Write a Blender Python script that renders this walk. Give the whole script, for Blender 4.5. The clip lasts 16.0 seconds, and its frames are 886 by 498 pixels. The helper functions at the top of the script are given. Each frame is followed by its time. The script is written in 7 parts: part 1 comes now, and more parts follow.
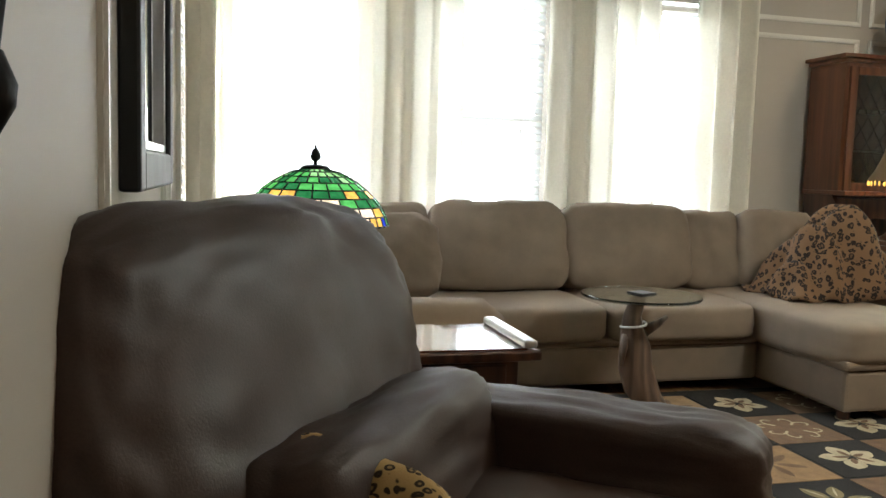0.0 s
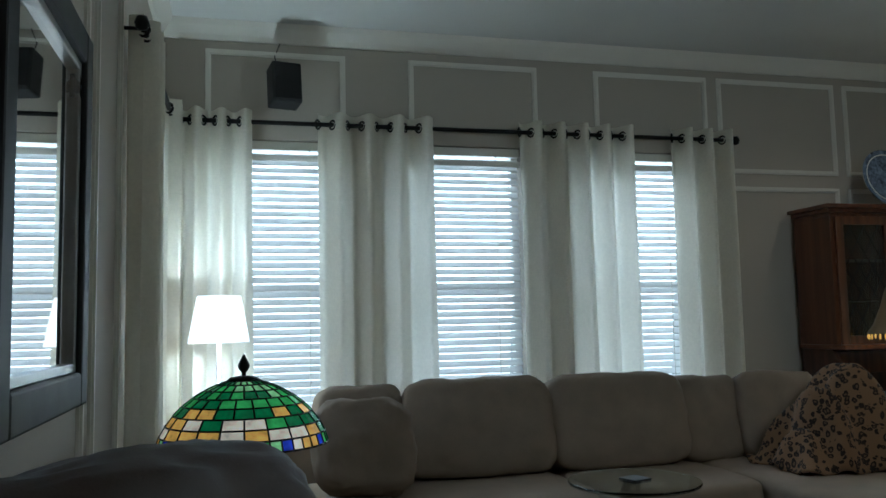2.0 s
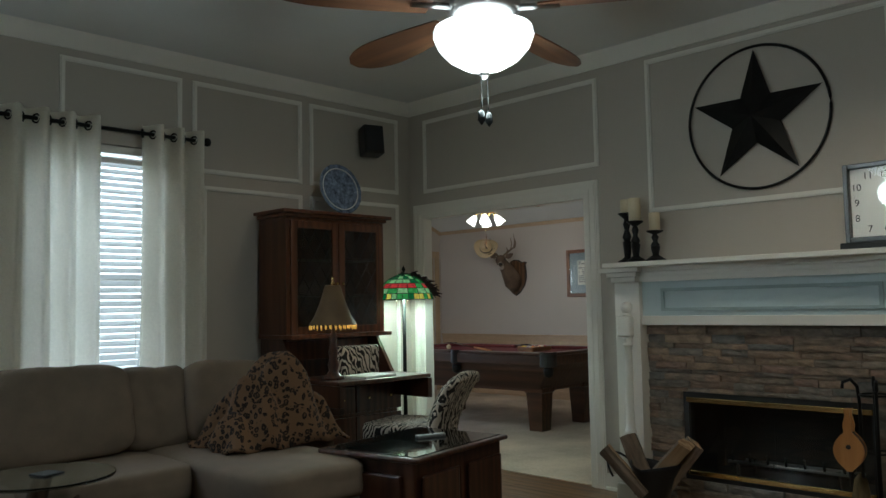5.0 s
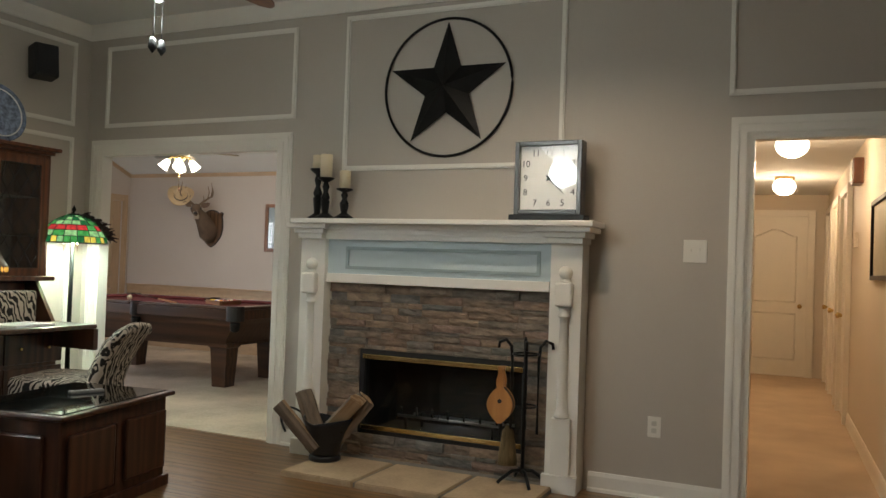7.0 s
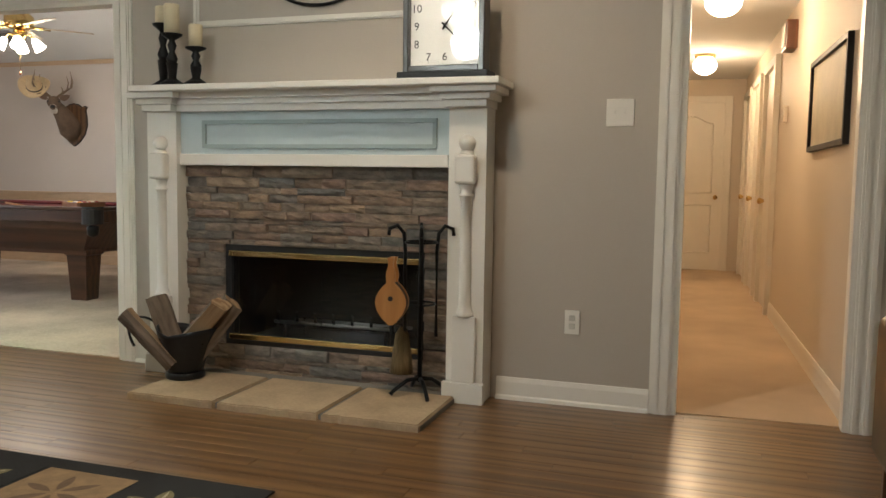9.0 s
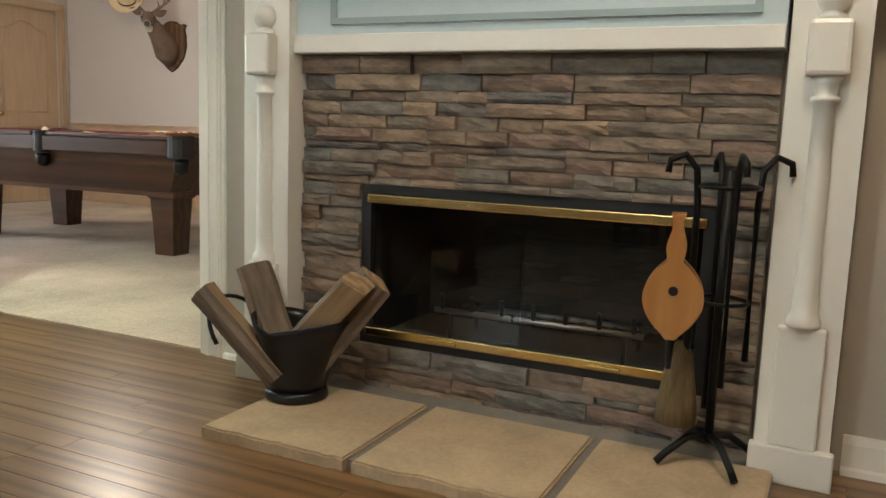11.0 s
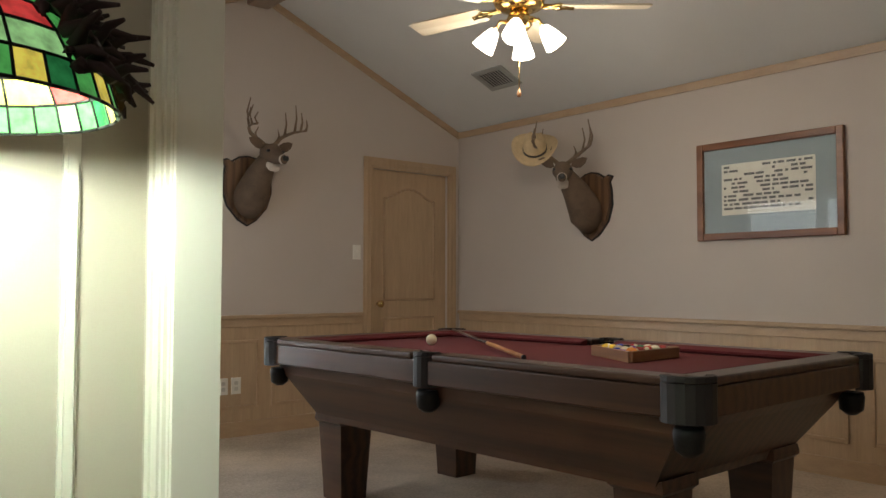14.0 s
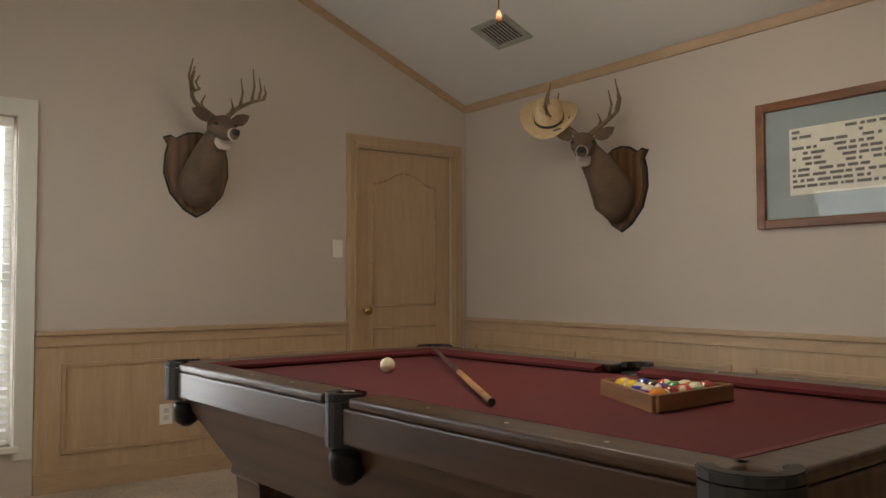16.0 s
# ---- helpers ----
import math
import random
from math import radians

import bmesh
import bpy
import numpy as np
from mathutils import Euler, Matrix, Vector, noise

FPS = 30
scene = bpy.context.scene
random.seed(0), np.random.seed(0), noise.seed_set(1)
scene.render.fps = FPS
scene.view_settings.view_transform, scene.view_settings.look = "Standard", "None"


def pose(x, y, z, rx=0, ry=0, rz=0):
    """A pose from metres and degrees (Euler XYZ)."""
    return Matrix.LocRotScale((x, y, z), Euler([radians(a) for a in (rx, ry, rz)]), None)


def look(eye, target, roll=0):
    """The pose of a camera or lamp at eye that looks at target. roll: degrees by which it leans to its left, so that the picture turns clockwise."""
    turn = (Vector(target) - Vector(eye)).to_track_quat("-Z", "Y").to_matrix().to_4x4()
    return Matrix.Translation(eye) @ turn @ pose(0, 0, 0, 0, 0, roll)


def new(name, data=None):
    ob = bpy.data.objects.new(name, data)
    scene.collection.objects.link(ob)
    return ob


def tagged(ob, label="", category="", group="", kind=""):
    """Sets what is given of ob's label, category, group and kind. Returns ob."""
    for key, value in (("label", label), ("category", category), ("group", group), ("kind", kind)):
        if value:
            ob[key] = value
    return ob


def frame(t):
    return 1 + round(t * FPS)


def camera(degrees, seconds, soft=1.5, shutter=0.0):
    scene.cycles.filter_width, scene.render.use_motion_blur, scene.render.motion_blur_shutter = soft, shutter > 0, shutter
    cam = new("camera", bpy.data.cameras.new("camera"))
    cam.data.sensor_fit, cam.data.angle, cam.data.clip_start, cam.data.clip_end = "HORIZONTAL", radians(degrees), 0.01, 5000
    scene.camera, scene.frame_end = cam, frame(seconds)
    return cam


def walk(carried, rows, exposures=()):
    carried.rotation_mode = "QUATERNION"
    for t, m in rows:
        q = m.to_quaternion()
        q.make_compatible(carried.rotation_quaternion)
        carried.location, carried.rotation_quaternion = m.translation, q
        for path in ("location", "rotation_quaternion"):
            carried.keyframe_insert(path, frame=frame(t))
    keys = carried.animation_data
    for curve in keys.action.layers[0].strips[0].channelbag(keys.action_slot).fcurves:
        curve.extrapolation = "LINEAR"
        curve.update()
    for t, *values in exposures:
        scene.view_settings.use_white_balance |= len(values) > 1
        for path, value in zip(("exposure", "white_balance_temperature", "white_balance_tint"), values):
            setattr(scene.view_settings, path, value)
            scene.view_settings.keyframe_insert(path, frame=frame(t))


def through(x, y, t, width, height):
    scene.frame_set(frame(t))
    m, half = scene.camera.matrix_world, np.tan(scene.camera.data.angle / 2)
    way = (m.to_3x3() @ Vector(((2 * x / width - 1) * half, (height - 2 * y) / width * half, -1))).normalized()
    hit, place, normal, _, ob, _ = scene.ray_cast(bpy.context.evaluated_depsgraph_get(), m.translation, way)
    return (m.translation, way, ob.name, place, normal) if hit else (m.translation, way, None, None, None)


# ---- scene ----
cam = camera(57.0, 16.0)
PATH = [
    (0, (0.13, -0.02, 1.132), (0.624, 1.909, 0.947), 1.6),
    (0.5, (0.234, 0.1, 1.153), (0.658, 2.053, 1.089), 0.7),
    (1, (0.316, 0.158, 1.203), (0.725, 2.115, 1.246), -0.2),
    (1.5, (0.305, 0.199, 1.235), (0.75, 2.146, 1.34), -0.9),
    (2, (0.348, 0.186, 1.274), (0.834, 2.118, 1.456), -1.2),
    (2.5, (0.379, 0.171, 1.287), (1.011, 2.057, 1.496), -1.5),
    (3, (0.436, 0.071, 1.282), (1.23, 1.895, 1.488), -0.6),
    (3.5, (0.643, 0.011, 1.29), (1.573, 1.771, 1.48), -0.2),
    (4, (0.698, -0.085, 1.286), (1.796, 1.578, 1.459), 0.3),
    (4.2, (0.697, -0.129, 1.283), (1.866, 1.487, 1.444), -0.2),
    (6.3, (0.753, -0.27, 1.27), (2.448, 0.786, 1.376), 1.1),
    (6.5, (0.781, -0.267, 1.269), (2.508, 0.737, 1.357), 1.6),
    (7, (0.863, -0.294, 1.257), (2.681, 0.538, 1.298), 2.0),
    (7.5, (0.932, -0.317, 1.214), (2.821, 0.34, 1.186), 2.4),
    (8, (1.074, -0.314, 1.15), (2.981, 0.276, 1.015), 1.0),
    (8.2, (1.183, -0.294, 1.138), (3.082, 0.314, 0.993), 1.0),
    (10.3, (2.578, 0.494, 0.921), (4.459, 1.138, 0.704), 0.5),
    (10.5, (2.728, 0.627, 0.904), (4.591, 1.306, 0.644), 0.1),
    (11, (3.115, 0.958, 0.882), (4.904, 1.805, 0.6), 2.0),
    (11.5, (3.44, 1.353, 0.886), (5.15, 2.341, 0.574), 1.2),
    (12, (3.753, 1.734, 0.933), (5.294, 2.959, 0.577), -0.6),
    (12.5, (4.14, 2.109, 0.981), (5.567, 3.473, 0.663), 1.9),
    (13, (4.444, 2.52, 0.992), (5.821, 3.954, 0.766), 0.7),
    (13.5, (4.658, 2.945, 1.032), (5.908, 4.504, 0.937), 1.9),
    (14, (4.906, 3.238, 1.076), (6.184, 4.774, 1.163), 0.1),
    (14.5, (5.132, 3.465, 1.089), (6.398, 5.002, 1.266), -1.7),
    (15, (5.356, 3.641, 1.092), (6.634, 5.163, 1.324), -1.0),
    (15.5, (5.585, 3.789, 1.101), (6.932, 5.256, 1.286), -1.6),
    (16, (5.89, 3.899, 1.095), (7.072, 5.51, 1.181), -0.2),
]
EXPOSURES = [(0, 1.1, 6400, 8), (0.6, 0.5, 6100, 6), (1.5, -0.38, 5400, 2), (2.2, -0.75, 5200, -1), (4.2, -1.02, 5300, -2), (6.4, -0.05, 6300, 8), (8, 0.15, 6400, 10), (10.3, 0.7, 6400, 9), (12.3, 0.60, 6400, 9), (13.3, -0.05, 6300, 7), (14.3, -0.25, 6800, 9), (16, -0.22, 7000, 9)]
walk(cam, [(t, look(eye, target, roll)) for t, eye, target, roll in PATH], EXPOSURES)

# ---- light ----
world = bpy.data.worlds.new("sky")
scene.world = world
world.use_nodes = True
wn = world.node_tree.nodes
sky = wn.new("ShaderNodeTexSky")
sky.sky_type, sky.sun_disc, sky.sun_elevation, sky.sun_rotation = "NISHITA", False, radians(42), radians(200)
wn["Background"].inputs[1].default_value = 0.15
world.node_tree.links.new(sky.outputs[0], wn["Background"].inputs[0])
sun = new("sun", bpy.data.lights.new("sun", "SUN"))
sun.data.energy, sun.data.angle, sun.data.color = 3.0, radians(0.5), (1.0, 0.95, 0.87)
sun.matrix_world = look((0, 0, 20), (6, 16, 0))


def area(name, at, target, sx, sy, power, colour):
    ob = new(name, bpy.data.lights.new(name, "AREA"))
    ob.data.shape, ob.data.size, ob.data.size_y, ob.data.energy, ob.data.color = "RECTANGLE", sx, sy, power, colour
    ob.matrix_world = look(at, target)
    return ob


def bulb(name, at, power, colour, radius=0.04):
    ob = new(name, bpy.data.lights.new(name, "POINT"))
    ob.data.energy, ob.data.color, ob.data.shadow_soft_size = power, colour, radius
    ob.location = at
    return ob


DAY, WARM, COOLW = (0.86, 0.93, 1.0), (1.0, 0.74, 0.46), (0.93, 1.0, 0.94)
# sky light in the window openings, outside the blinds
for wx, ww in ((0.50, 0.86), (1.65, 0.86), (2.83, 0.86)):
    area("window_light", (wx, 5.24, 1.55), (wx, 4.0, 1.35), ww, 1.75, 34, DAY)
area("window_light", (-0.36, 4.20, 1.55), (1.0, 4.2, 1.4), 0.8, 1.75, 34, DAY)
area("window_light", (6.22, 8.90, 1.15), (6.3, 7.0, 1.0), 0.8, 1.7, 48, DAY)
area("window_light", (5.36, 7.35, 1.45), (7, 7.2, 1.2), 1.7, 1.3, 18, DAY)

# ---- materials ----


def mat(name):
    m = bpy.data.materials.new(name)
    m.use_nodes = True
    n = m.node_tree.nodes
    return m, n, m.node_tree.links, n["Principled BSDF"]


def coords(n, l, scale=(1, 1, 1), kind="Object"):
    tc, mp = n.new("ShaderNodeTexCoord"), n.new("ShaderNodeMapping")
    mp.inputs["Scale"].default_value = scale
    l.new(tc.outputs[kind], mp.inputs[0])
    return mp.outputs[0]


def noise_node(n, l, vec, scale, detail=4.0, rough=0.55):
    t = n.new("ShaderNodeTexNoise")
    t.inputs["Scale"].default_value, t.inputs["Detail"].default_value, t.inputs["Roughness"].default_value = scale, detail, rough
    l.new(vec, t.inputs["Vector"])
    return t.outputs["Fac"]


def ramp(n, l, fac, stops):
    r = n.new("ShaderNodeValToRGB")
    while len(r.color_ramp.elements) < len(stops):
        r.color_ramp.elements.new(0.5)
    for e, (p, c) in zip(r.color_ramp.elements, stops):
        e.position, e.color = p, (*c, 1)
    l.new(fac, r.inputs[0])
    return r.outputs[0]


def bump(n, l, b, height, strength, dist=0.01):
    k = n.new("ShaderNodeBump")
    k.inputs["Strength"].default_value, k.inputs["Distance"].default_value = strength, dist
    l.new(height, k.inputs["Height"])
    l.new(k.outputs[0], b.inputs["Normal"])


def plain(name, c, rough=0.5, metal=0.0, vary=0.12, scale=6.0, grain=90.0, relief=0.15, stretch=(1, 1, 1), coat=0.0, wear=0.0, spread=0.0):
    """A surface of one hue with broad and fine variation, relief and uneven gloss; spread varies it from piece to piece."""
    m, n, l, b = mat(name)
    v = coords(n, l, stretch)
    a, g = noise_node(n, l, v, scale, 3), noise_node(n, l, v, grain, 3)
    mix = n.new("ShaderNodeMath")
    mix.operation, mix.inputs[2].default_value = "MULTIPLY_ADD", 0.0
    mix.inputs[1].default_value = 0.62
    l.new(a, mix.inputs[0])
    add = n.new("ShaderNodeMath")
    add.operation, add.inputs[1].default_value = "MULTIPLY_ADD", 0.38
    l.new(g, add.inputs[0])
    l.new(mix.outputs[0], add.inputs[2])
    fac = add.outputs[0]
    if spread:
        oi, sp = n.new("ShaderNodeObjectInfo"), n.new("ShaderNodeMath")
        sp.operation, sp.inputs[1].default_value = "MULTIPLY_ADD", spread
        l.new(oi.outputs["Random"], sp.inputs[0])
        l.new(fac, sp.inputs[2])
        fac = sp.outputs[0]
    lo, hi = [max(0, x * (1 - vary)) for x in c], [min(1, x * (1 + vary)) for x in c]
    col = ramp(n, l, fac, [(0.3, lo), (0.7 + spread, hi)])
    l.new(col, b.inputs["Base Color"])
    rr = n.new("ShaderNodeMapRange")
    rr.inputs[3].default_value, rr.inputs[4].default_value = max(0.02, rough - 0.08 - wear), min(1, rough + 0.08 + wear)
    l.new(a, rr.inputs[0])
    l.new(rr.outputs[0], b.inputs["Roughness"])
    b.inputs["Metallic"].default_value = metal
    b.inputs["Coat Weight"].default_value = coat
    if relief:
        bump(n, l, b, fac, relief, 0.004)
    return m


def woody(name, dark, light, rough=0.4, axis=1, scale=1.0, coat=0.0, spread=0.0, kind="Object"):
    """Wood grain that runs along the axis."""
    m, n, l, b = mat(name)
    st = [14.0 * scale] * 3
    st[axis] = 0.9 * scale
    v = coords(n, l, st, kind)
    if spread:
        oi, sh = n.new("ShaderNodeObjectInfo"), n.new("ShaderNodeVectorMath")
        sh.operation, sh.inputs[1].default_value = "MULTIPLY_ADD", (0, 0, 0)
        mul = n.new("ShaderNodeVectorMath")
        mul.operation = "SCALE"
        mul.inputs[0].default_value = (37.0, 51.0, 23.0)
        l.new(oi.outputs["Random"], mul.inputs["Scale"])
        ad = n.new("ShaderNodeVectorMath")
        l.new(v, ad.inputs[0])
        l.new(mul.outputs[0], ad.inputs[1])
        v = ad.outputs[0]
    w = n.new("ShaderNodeTexWave")
    w.inputs["Scale"].default_value, w.inputs["Distortion"].default_value, w.inputs["Detail"].default_value = 0.35, 9.0, 4.0
    w.inputs["Detail Scale"].default_value = 1.2
    l.new(v, w.inputs["Vector"])
    f = noise_node(n, l, v, 2.2, 8, 0.65)
    mx = n.new("ShaderNodeMath")
    mx.operation, mx.inputs[1].default_value = "MULTIPLY_ADD", 0.35
    l.new(w.outputs["Fac"], mx.inputs[0])
    sc = n.new("ShaderNodeMath")
    sc.operation, sc.inputs[1].default_value = "MULTIPLY", 0.65
    l.new(f, sc.inputs[0])
    l.new(sc.outputs[0], mx.inputs[2])
    fac = mx.outputs[0]
    if spread:
        sp = n.new("ShaderNodeMath")
        sp.operation, sp.inputs[1].default_value = "MULTIPLY_ADD", spread
        l.new(oi.outputs["Random"], sp.inputs[0])
        l.new(fac, sp.inputs[2])
        fac = sp.outputs[0]
    mid = [(a + c) / 2 for a, c in zip(dark, light)]
    l.new(ramp(n, l, fac, [(0.25, dark), (0.5 + spread / 2, mid), (0.75 + spread, light)]), b.inputs["Base Color"])
    b.inputs["Roughness"].default_value, b.inputs["Coat Weight"].default_value = rough, coat
    b.inputs["Coat Roughness"].default_value = 0.15
    bump(n, l, b, f, 0.12, 0.003)
    return m


def glass(name, tint=(1, 1, 1), rough=0.0):
    m, n, l, b = mat(name)
    b.inputs["Base Color"].default_value, b.inputs["Roughness"].default_value = (*tint, 1), rough
    b.inputs["Transmission Weight"].default_value, b.inputs["IOR"].default_value = 1.0, 1.45
    return m


def glow(name, c, power):
    m, n, l, b = mat(name)
    b.inputs["Base Color"].default_value = (*c, 1)
    b.inputs["Emission Color"].default_value, b.inputs["Emission Strength"].default_value = (*c, 1), power
    return m


def sheer(name, c, through=0.4, rough=0.8):
    """Thin cloth or slat that lets some light through."""
    m, n, l, b = mat(name)
    v = coords(n, l, (1, 1, 1))
    col = ramp(n, l, noise_node(n, l, v, 60, 3), [(0.3, [x * 0.93 for x in c]), (0.7, c)])
    l.new(col, b.inputs["Base Color"])
    b.inputs["Roughness"].default_value = rough
    t, mx = n.new("ShaderNodeBsdfTranslucent"), n.new("ShaderNodeMixShader")
    l.new(col, t.inputs[0])
    mx.inputs[0].default_value = through
    l.new(b.outputs[0], mx.inputs[1])
    l.new(t.outputs[0], mx.inputs[2])
    l.new(mx.outputs[0], n["Material Output"].inputs[0])
    return m


def zebra(name, dark, light, scale=7.0):
    m, n, l, b = mat(name)
    v = coords(n, l, (1, 1, 0.6))
    w = n.new("ShaderNodeTexWave")
    w.inputs["Scale"].default_value, w.inputs["Distortion"].default_value, w.inputs["Detail"].default_value = scale, 11.0, 1.5
    w.inputs["Detail Scale"].default_value = 1.1
    w.bands_direction = "DIAGONAL"
    l.new(v, w.inputs["Vector"])
    l.new(ramp(n, l, w.outputs["Fac"], [(0.44, dark), (0.56, light)]), b.inputs["Base Color"])
    b.inputs["Roughness"].default_value = 0.85
    bump(n, l, b, noise_node(n, l, v, 300, 2), 0.2, 0.002)
    return m


def spotted(name, ground, ring, scale=22.0):
    m, n, l, b = mat(name)
    v = coords(n, l)
    wob = noise_node(n, l, v, 14, 2)
    vo = n.new("ShaderNodeTexVoronoi")
    vo.inputs["Scale"].default_value = scale
    mixv = n.new("ShaderNodeMixRGB")
    mixv.inputs[0].default_value = 0.06
    l.new(v, mixv.inputs[1])
    l.new(wob, mixv.inputs[2])
    l.new(mixv.outputs[0], vo.inputs["Vector"])
    inner = [x * 0.6 for x in ground]
    l.new(ramp(n, l, vo.outputs["Distance"], [(0.16, inner), (0.24, ring), (0.40, ring), (0.48, ground)]), b.inputs["Base Color"])
    b.inputs["Roughness"].default_value = 0.95
    bump(n, l, b, noise_node(n, l, v, 260, 2), 0.5, 0.004)
    return m


WALL = plain("greige_wall_paint", (0.50, 0.45, 0.385), 0.55, vary=0.04, scale=1.3, grain=220, relief=0.10)
POOLWALL = plain("pink_beige_wall_paint", (0.56, 0.49, 0.43), 0.6, vary=0.04, scale=1.3, grain=220, relief=0.10)
CEIL = plain("ceiling_paint", (0.70, 0.70, 0.68), 0.8, vary=0.04, scale=2, grain=140, relief=0.35)
TRIM = plain("white_gloss_trim", (0.82, 0.79, 0.72), 0.32, vary=0.012, scale=3, grain=60, relief=0.0)
MAPLE = plain("blond_wood", (0.50, 0.355, 0.222), 0.4, vary=0.13, scale=4, grain=26, relief=0.06, stretch=(7, 7, 0.6))
MAPLEH = plain("blond_wood_level", (0.48, 0.335, 0.208), 0.4, vary=0.12, scale=4, grain=26, relief=0.06, stretch=(2, 2, 7))
OAK = woody("oak_floor", (0.090, 0.043, 0.017), (0.265, 0.145, 0.060), 0.30, 1, 0.9, coat=0.12, spread=0.14)
CARPET = plain("beige_carpet", (0.49, 0.40, 0.31), 0.95, vary=0.42, scale=1.5, grain=85, relief=1.0)
HALLCARPET = plain("tan_hall_carpet", (0.50, 0.37, 0.25), 0.95, vary=0.25, scale=1.5, grain=170, relief=1.0)
TAUPE = plain("taupe_microfibre", (0.205, 0.155, 0.110), 0.8, vary=0.16, scale=7, grain=240, relief=0.25)
LEATHER = plain("dark_brown_leather", (0.048, 0.028, 0.021), 0.52, vary=0.3, scale=5, grain=230, relief=0.35, wear=0.06)
BLACKLEATHER = plain("black_leather", (0.005, 0.005, 0.005), 0.32, vary=0.2, scale=5, grain=220, relief=0.3)
DARKWOOD = woody("dark_mahogany", (0.028, 0.010, 0.006), (0.085, 0.032, 0.016), 0.3, 2, 1.0, coat=0.2)
POOLWOOD = woody("walnut_stained_wood", (0.028, 0.011, 0.006), (0.080, 0.033, 0.015), 0.34, 1, 1.0, coat=0.15)
HUTCH = woody("cherry_wood", (0.065, 0.021, 0.009), (0.155, 0.055, 0.022), 0.35, 2, 1.0, coat=0.1)
FELT = plain("burgundy_felt", (0.105, 0.008, 0.010), 0.95, vary=0.12, scale=4, grain=400, relief=0.3)
IRON = plain("black_iron", (0.012, 0.012, 0.012), 0.45, 0.6, vary=0.3, scale=12, grain=120, relief=0.3)
BLACK = plain("black_plastic", (0.012, 0.012, 0.013), 0.5, vary=0.15, scale=9, grain=200, relief=0.1)
BRASS = plain("brass", (0.72, 0.52, 0.22), 0.22, 1.0, vary=0.15, scale=8, grain=80, relief=0.05)
STEEL = plain("brushed_steel", (0.55, 0.55, 0.55), 0.3, 1.0, vary=0.1, scale=8, grain=80, relief=0.05)
STONE = plain("stacked_stone", (0.235, 0.175, 0.130), 0.85, vary=0.5, scale=9, grain=60, relief=0.9, spread=0.4)
def ledgestone():
    m, n, l, b = mat("stacked_stone")
    v = coords(n, l, (1, 1, 2.2))
    oi = n.new("ShaderNodeObjectInfo")
    hue = ramp(n, l, oi.outputs["Random"], [(0.0, (0.17, 0.165, 0.15)), (0.25, (0.30, 0.225, 0.165)), (0.45, (0.23, 0.165, 0.125)), (0.62, (0.19, 0.185, 0.175)), (0.8, (0.36, 0.27, 0.19)), (1.0, (0.26, 0.18, 0.15))])
    a = noise_node(n, l, v, 12, 6, 0.65)
    mx = n.new("ShaderNodeMixRGB")
    mx.blend_type, mx.inputs[0].default_value = "MULTIPLY", 0.85
    l.new(hue, mx.inputs[1])
    l.new(ramp(n, l, a, [(0.3, (0.45, 0.44, 0.44)), (0.7, (1.35, 1.3, 1.2))]), mx.inputs[2])
    l.new(mx.outputs[0], b.inputs["Base Color"])
    b.inputs["Roughness"].default_value = 0.85
    bump(n, l, b, noise_node(n, l, v, 45, 6, 0.7), 0.8, 0.008)
    return m


STONE = ledgestone()
FLAG = plain("sandstone_flag", (0.46, 0.34, 0.215), 0.8, vary=0.22, scale=5, grain=70, relief=0.6)
MORTAR = plain("grey_mortar", (0.20, 0.18, 0.155), 0.9, vary=0.2, scale=12, grain=90, relief=0.5)
SOOT = plain("sooty_firebrick", (0.035, 0.032, 0.030), 0.9, vary=0.5, scale=5, grain=50, relief=0.6)
CURTAIN = sheer("ivory_curtain", (0.92, 0.88, 0.78), 0.48)
SLAT = sheer("white_blind_slat", (0.80, 0.80, 0.78), 0.45, 0.5)
GLASS = glass("clear_glass")
MIRROR, _n, _l, _b = mat("mirror")
_b.inputs["Metallic"].default_value, _b.inputs["Roughness"].default_value = 1.0, 0.02
_b.inputs["Base Color"].default_value = (0.9, 0.9, 0.9, 1)

# ---- mesh helpers ----


def box(bm, x0, y0, z0, x1, y1, z1, bevel=0.0, seg=2, m=None):
    mt = Matrix.Translation(((x0 + x1) / 2, (y0 + y1) / 2, (z0 + z1) / 2)) @ Matrix.Diagonal((x1 - x0, y1 - y0, z1 - z0, 1))
    v = bmesh.ops.create_cube(bm, size=1.0, matrix=mt if m is None else m @ mt)["verts"]
    if bevel:
        e = list({e for a in v for e in a.link_edges})
        bmesh.ops.bevel(bm, geom=e, offset=bevel, segments=seg, affect="EDGES", profile=0.5)
    return bm


def B(*a, bevel=0.0, seg=2):
    return box(bmesh.new(), *a, bevel=bevel, seg=seg)


def lathe(profile, seg=24, m=None, bm=None, caps=True):
    """A turned shape from (radius, height) pairs, closed at both ends unless caps is off."""
    bm = bm or bmesh.new()
    rings = []
    for r, z in profile:
        ring = []
        for k in range(seg):
            a = 2 * math.pi * k / seg
            p = Vector((max(r, 1e-4) * math.cos(a), max(r, 1e-4) * math.sin(a), z))
            ring.append(bm.verts.new(m @ p if m is not None else p))
        rings.append(ring)
    for a, b in zip(rings, rings[1:]):
        for k in range(seg):
            f = bm.faces.new((a[k], a[(k + 1) % seg], b[(k + 1) % seg], b[k]))
            f.smooth = True
    if caps:
        bm.faces.new(rings[0][::-1])
        bm.faces.new(rings[-1])
    return bm


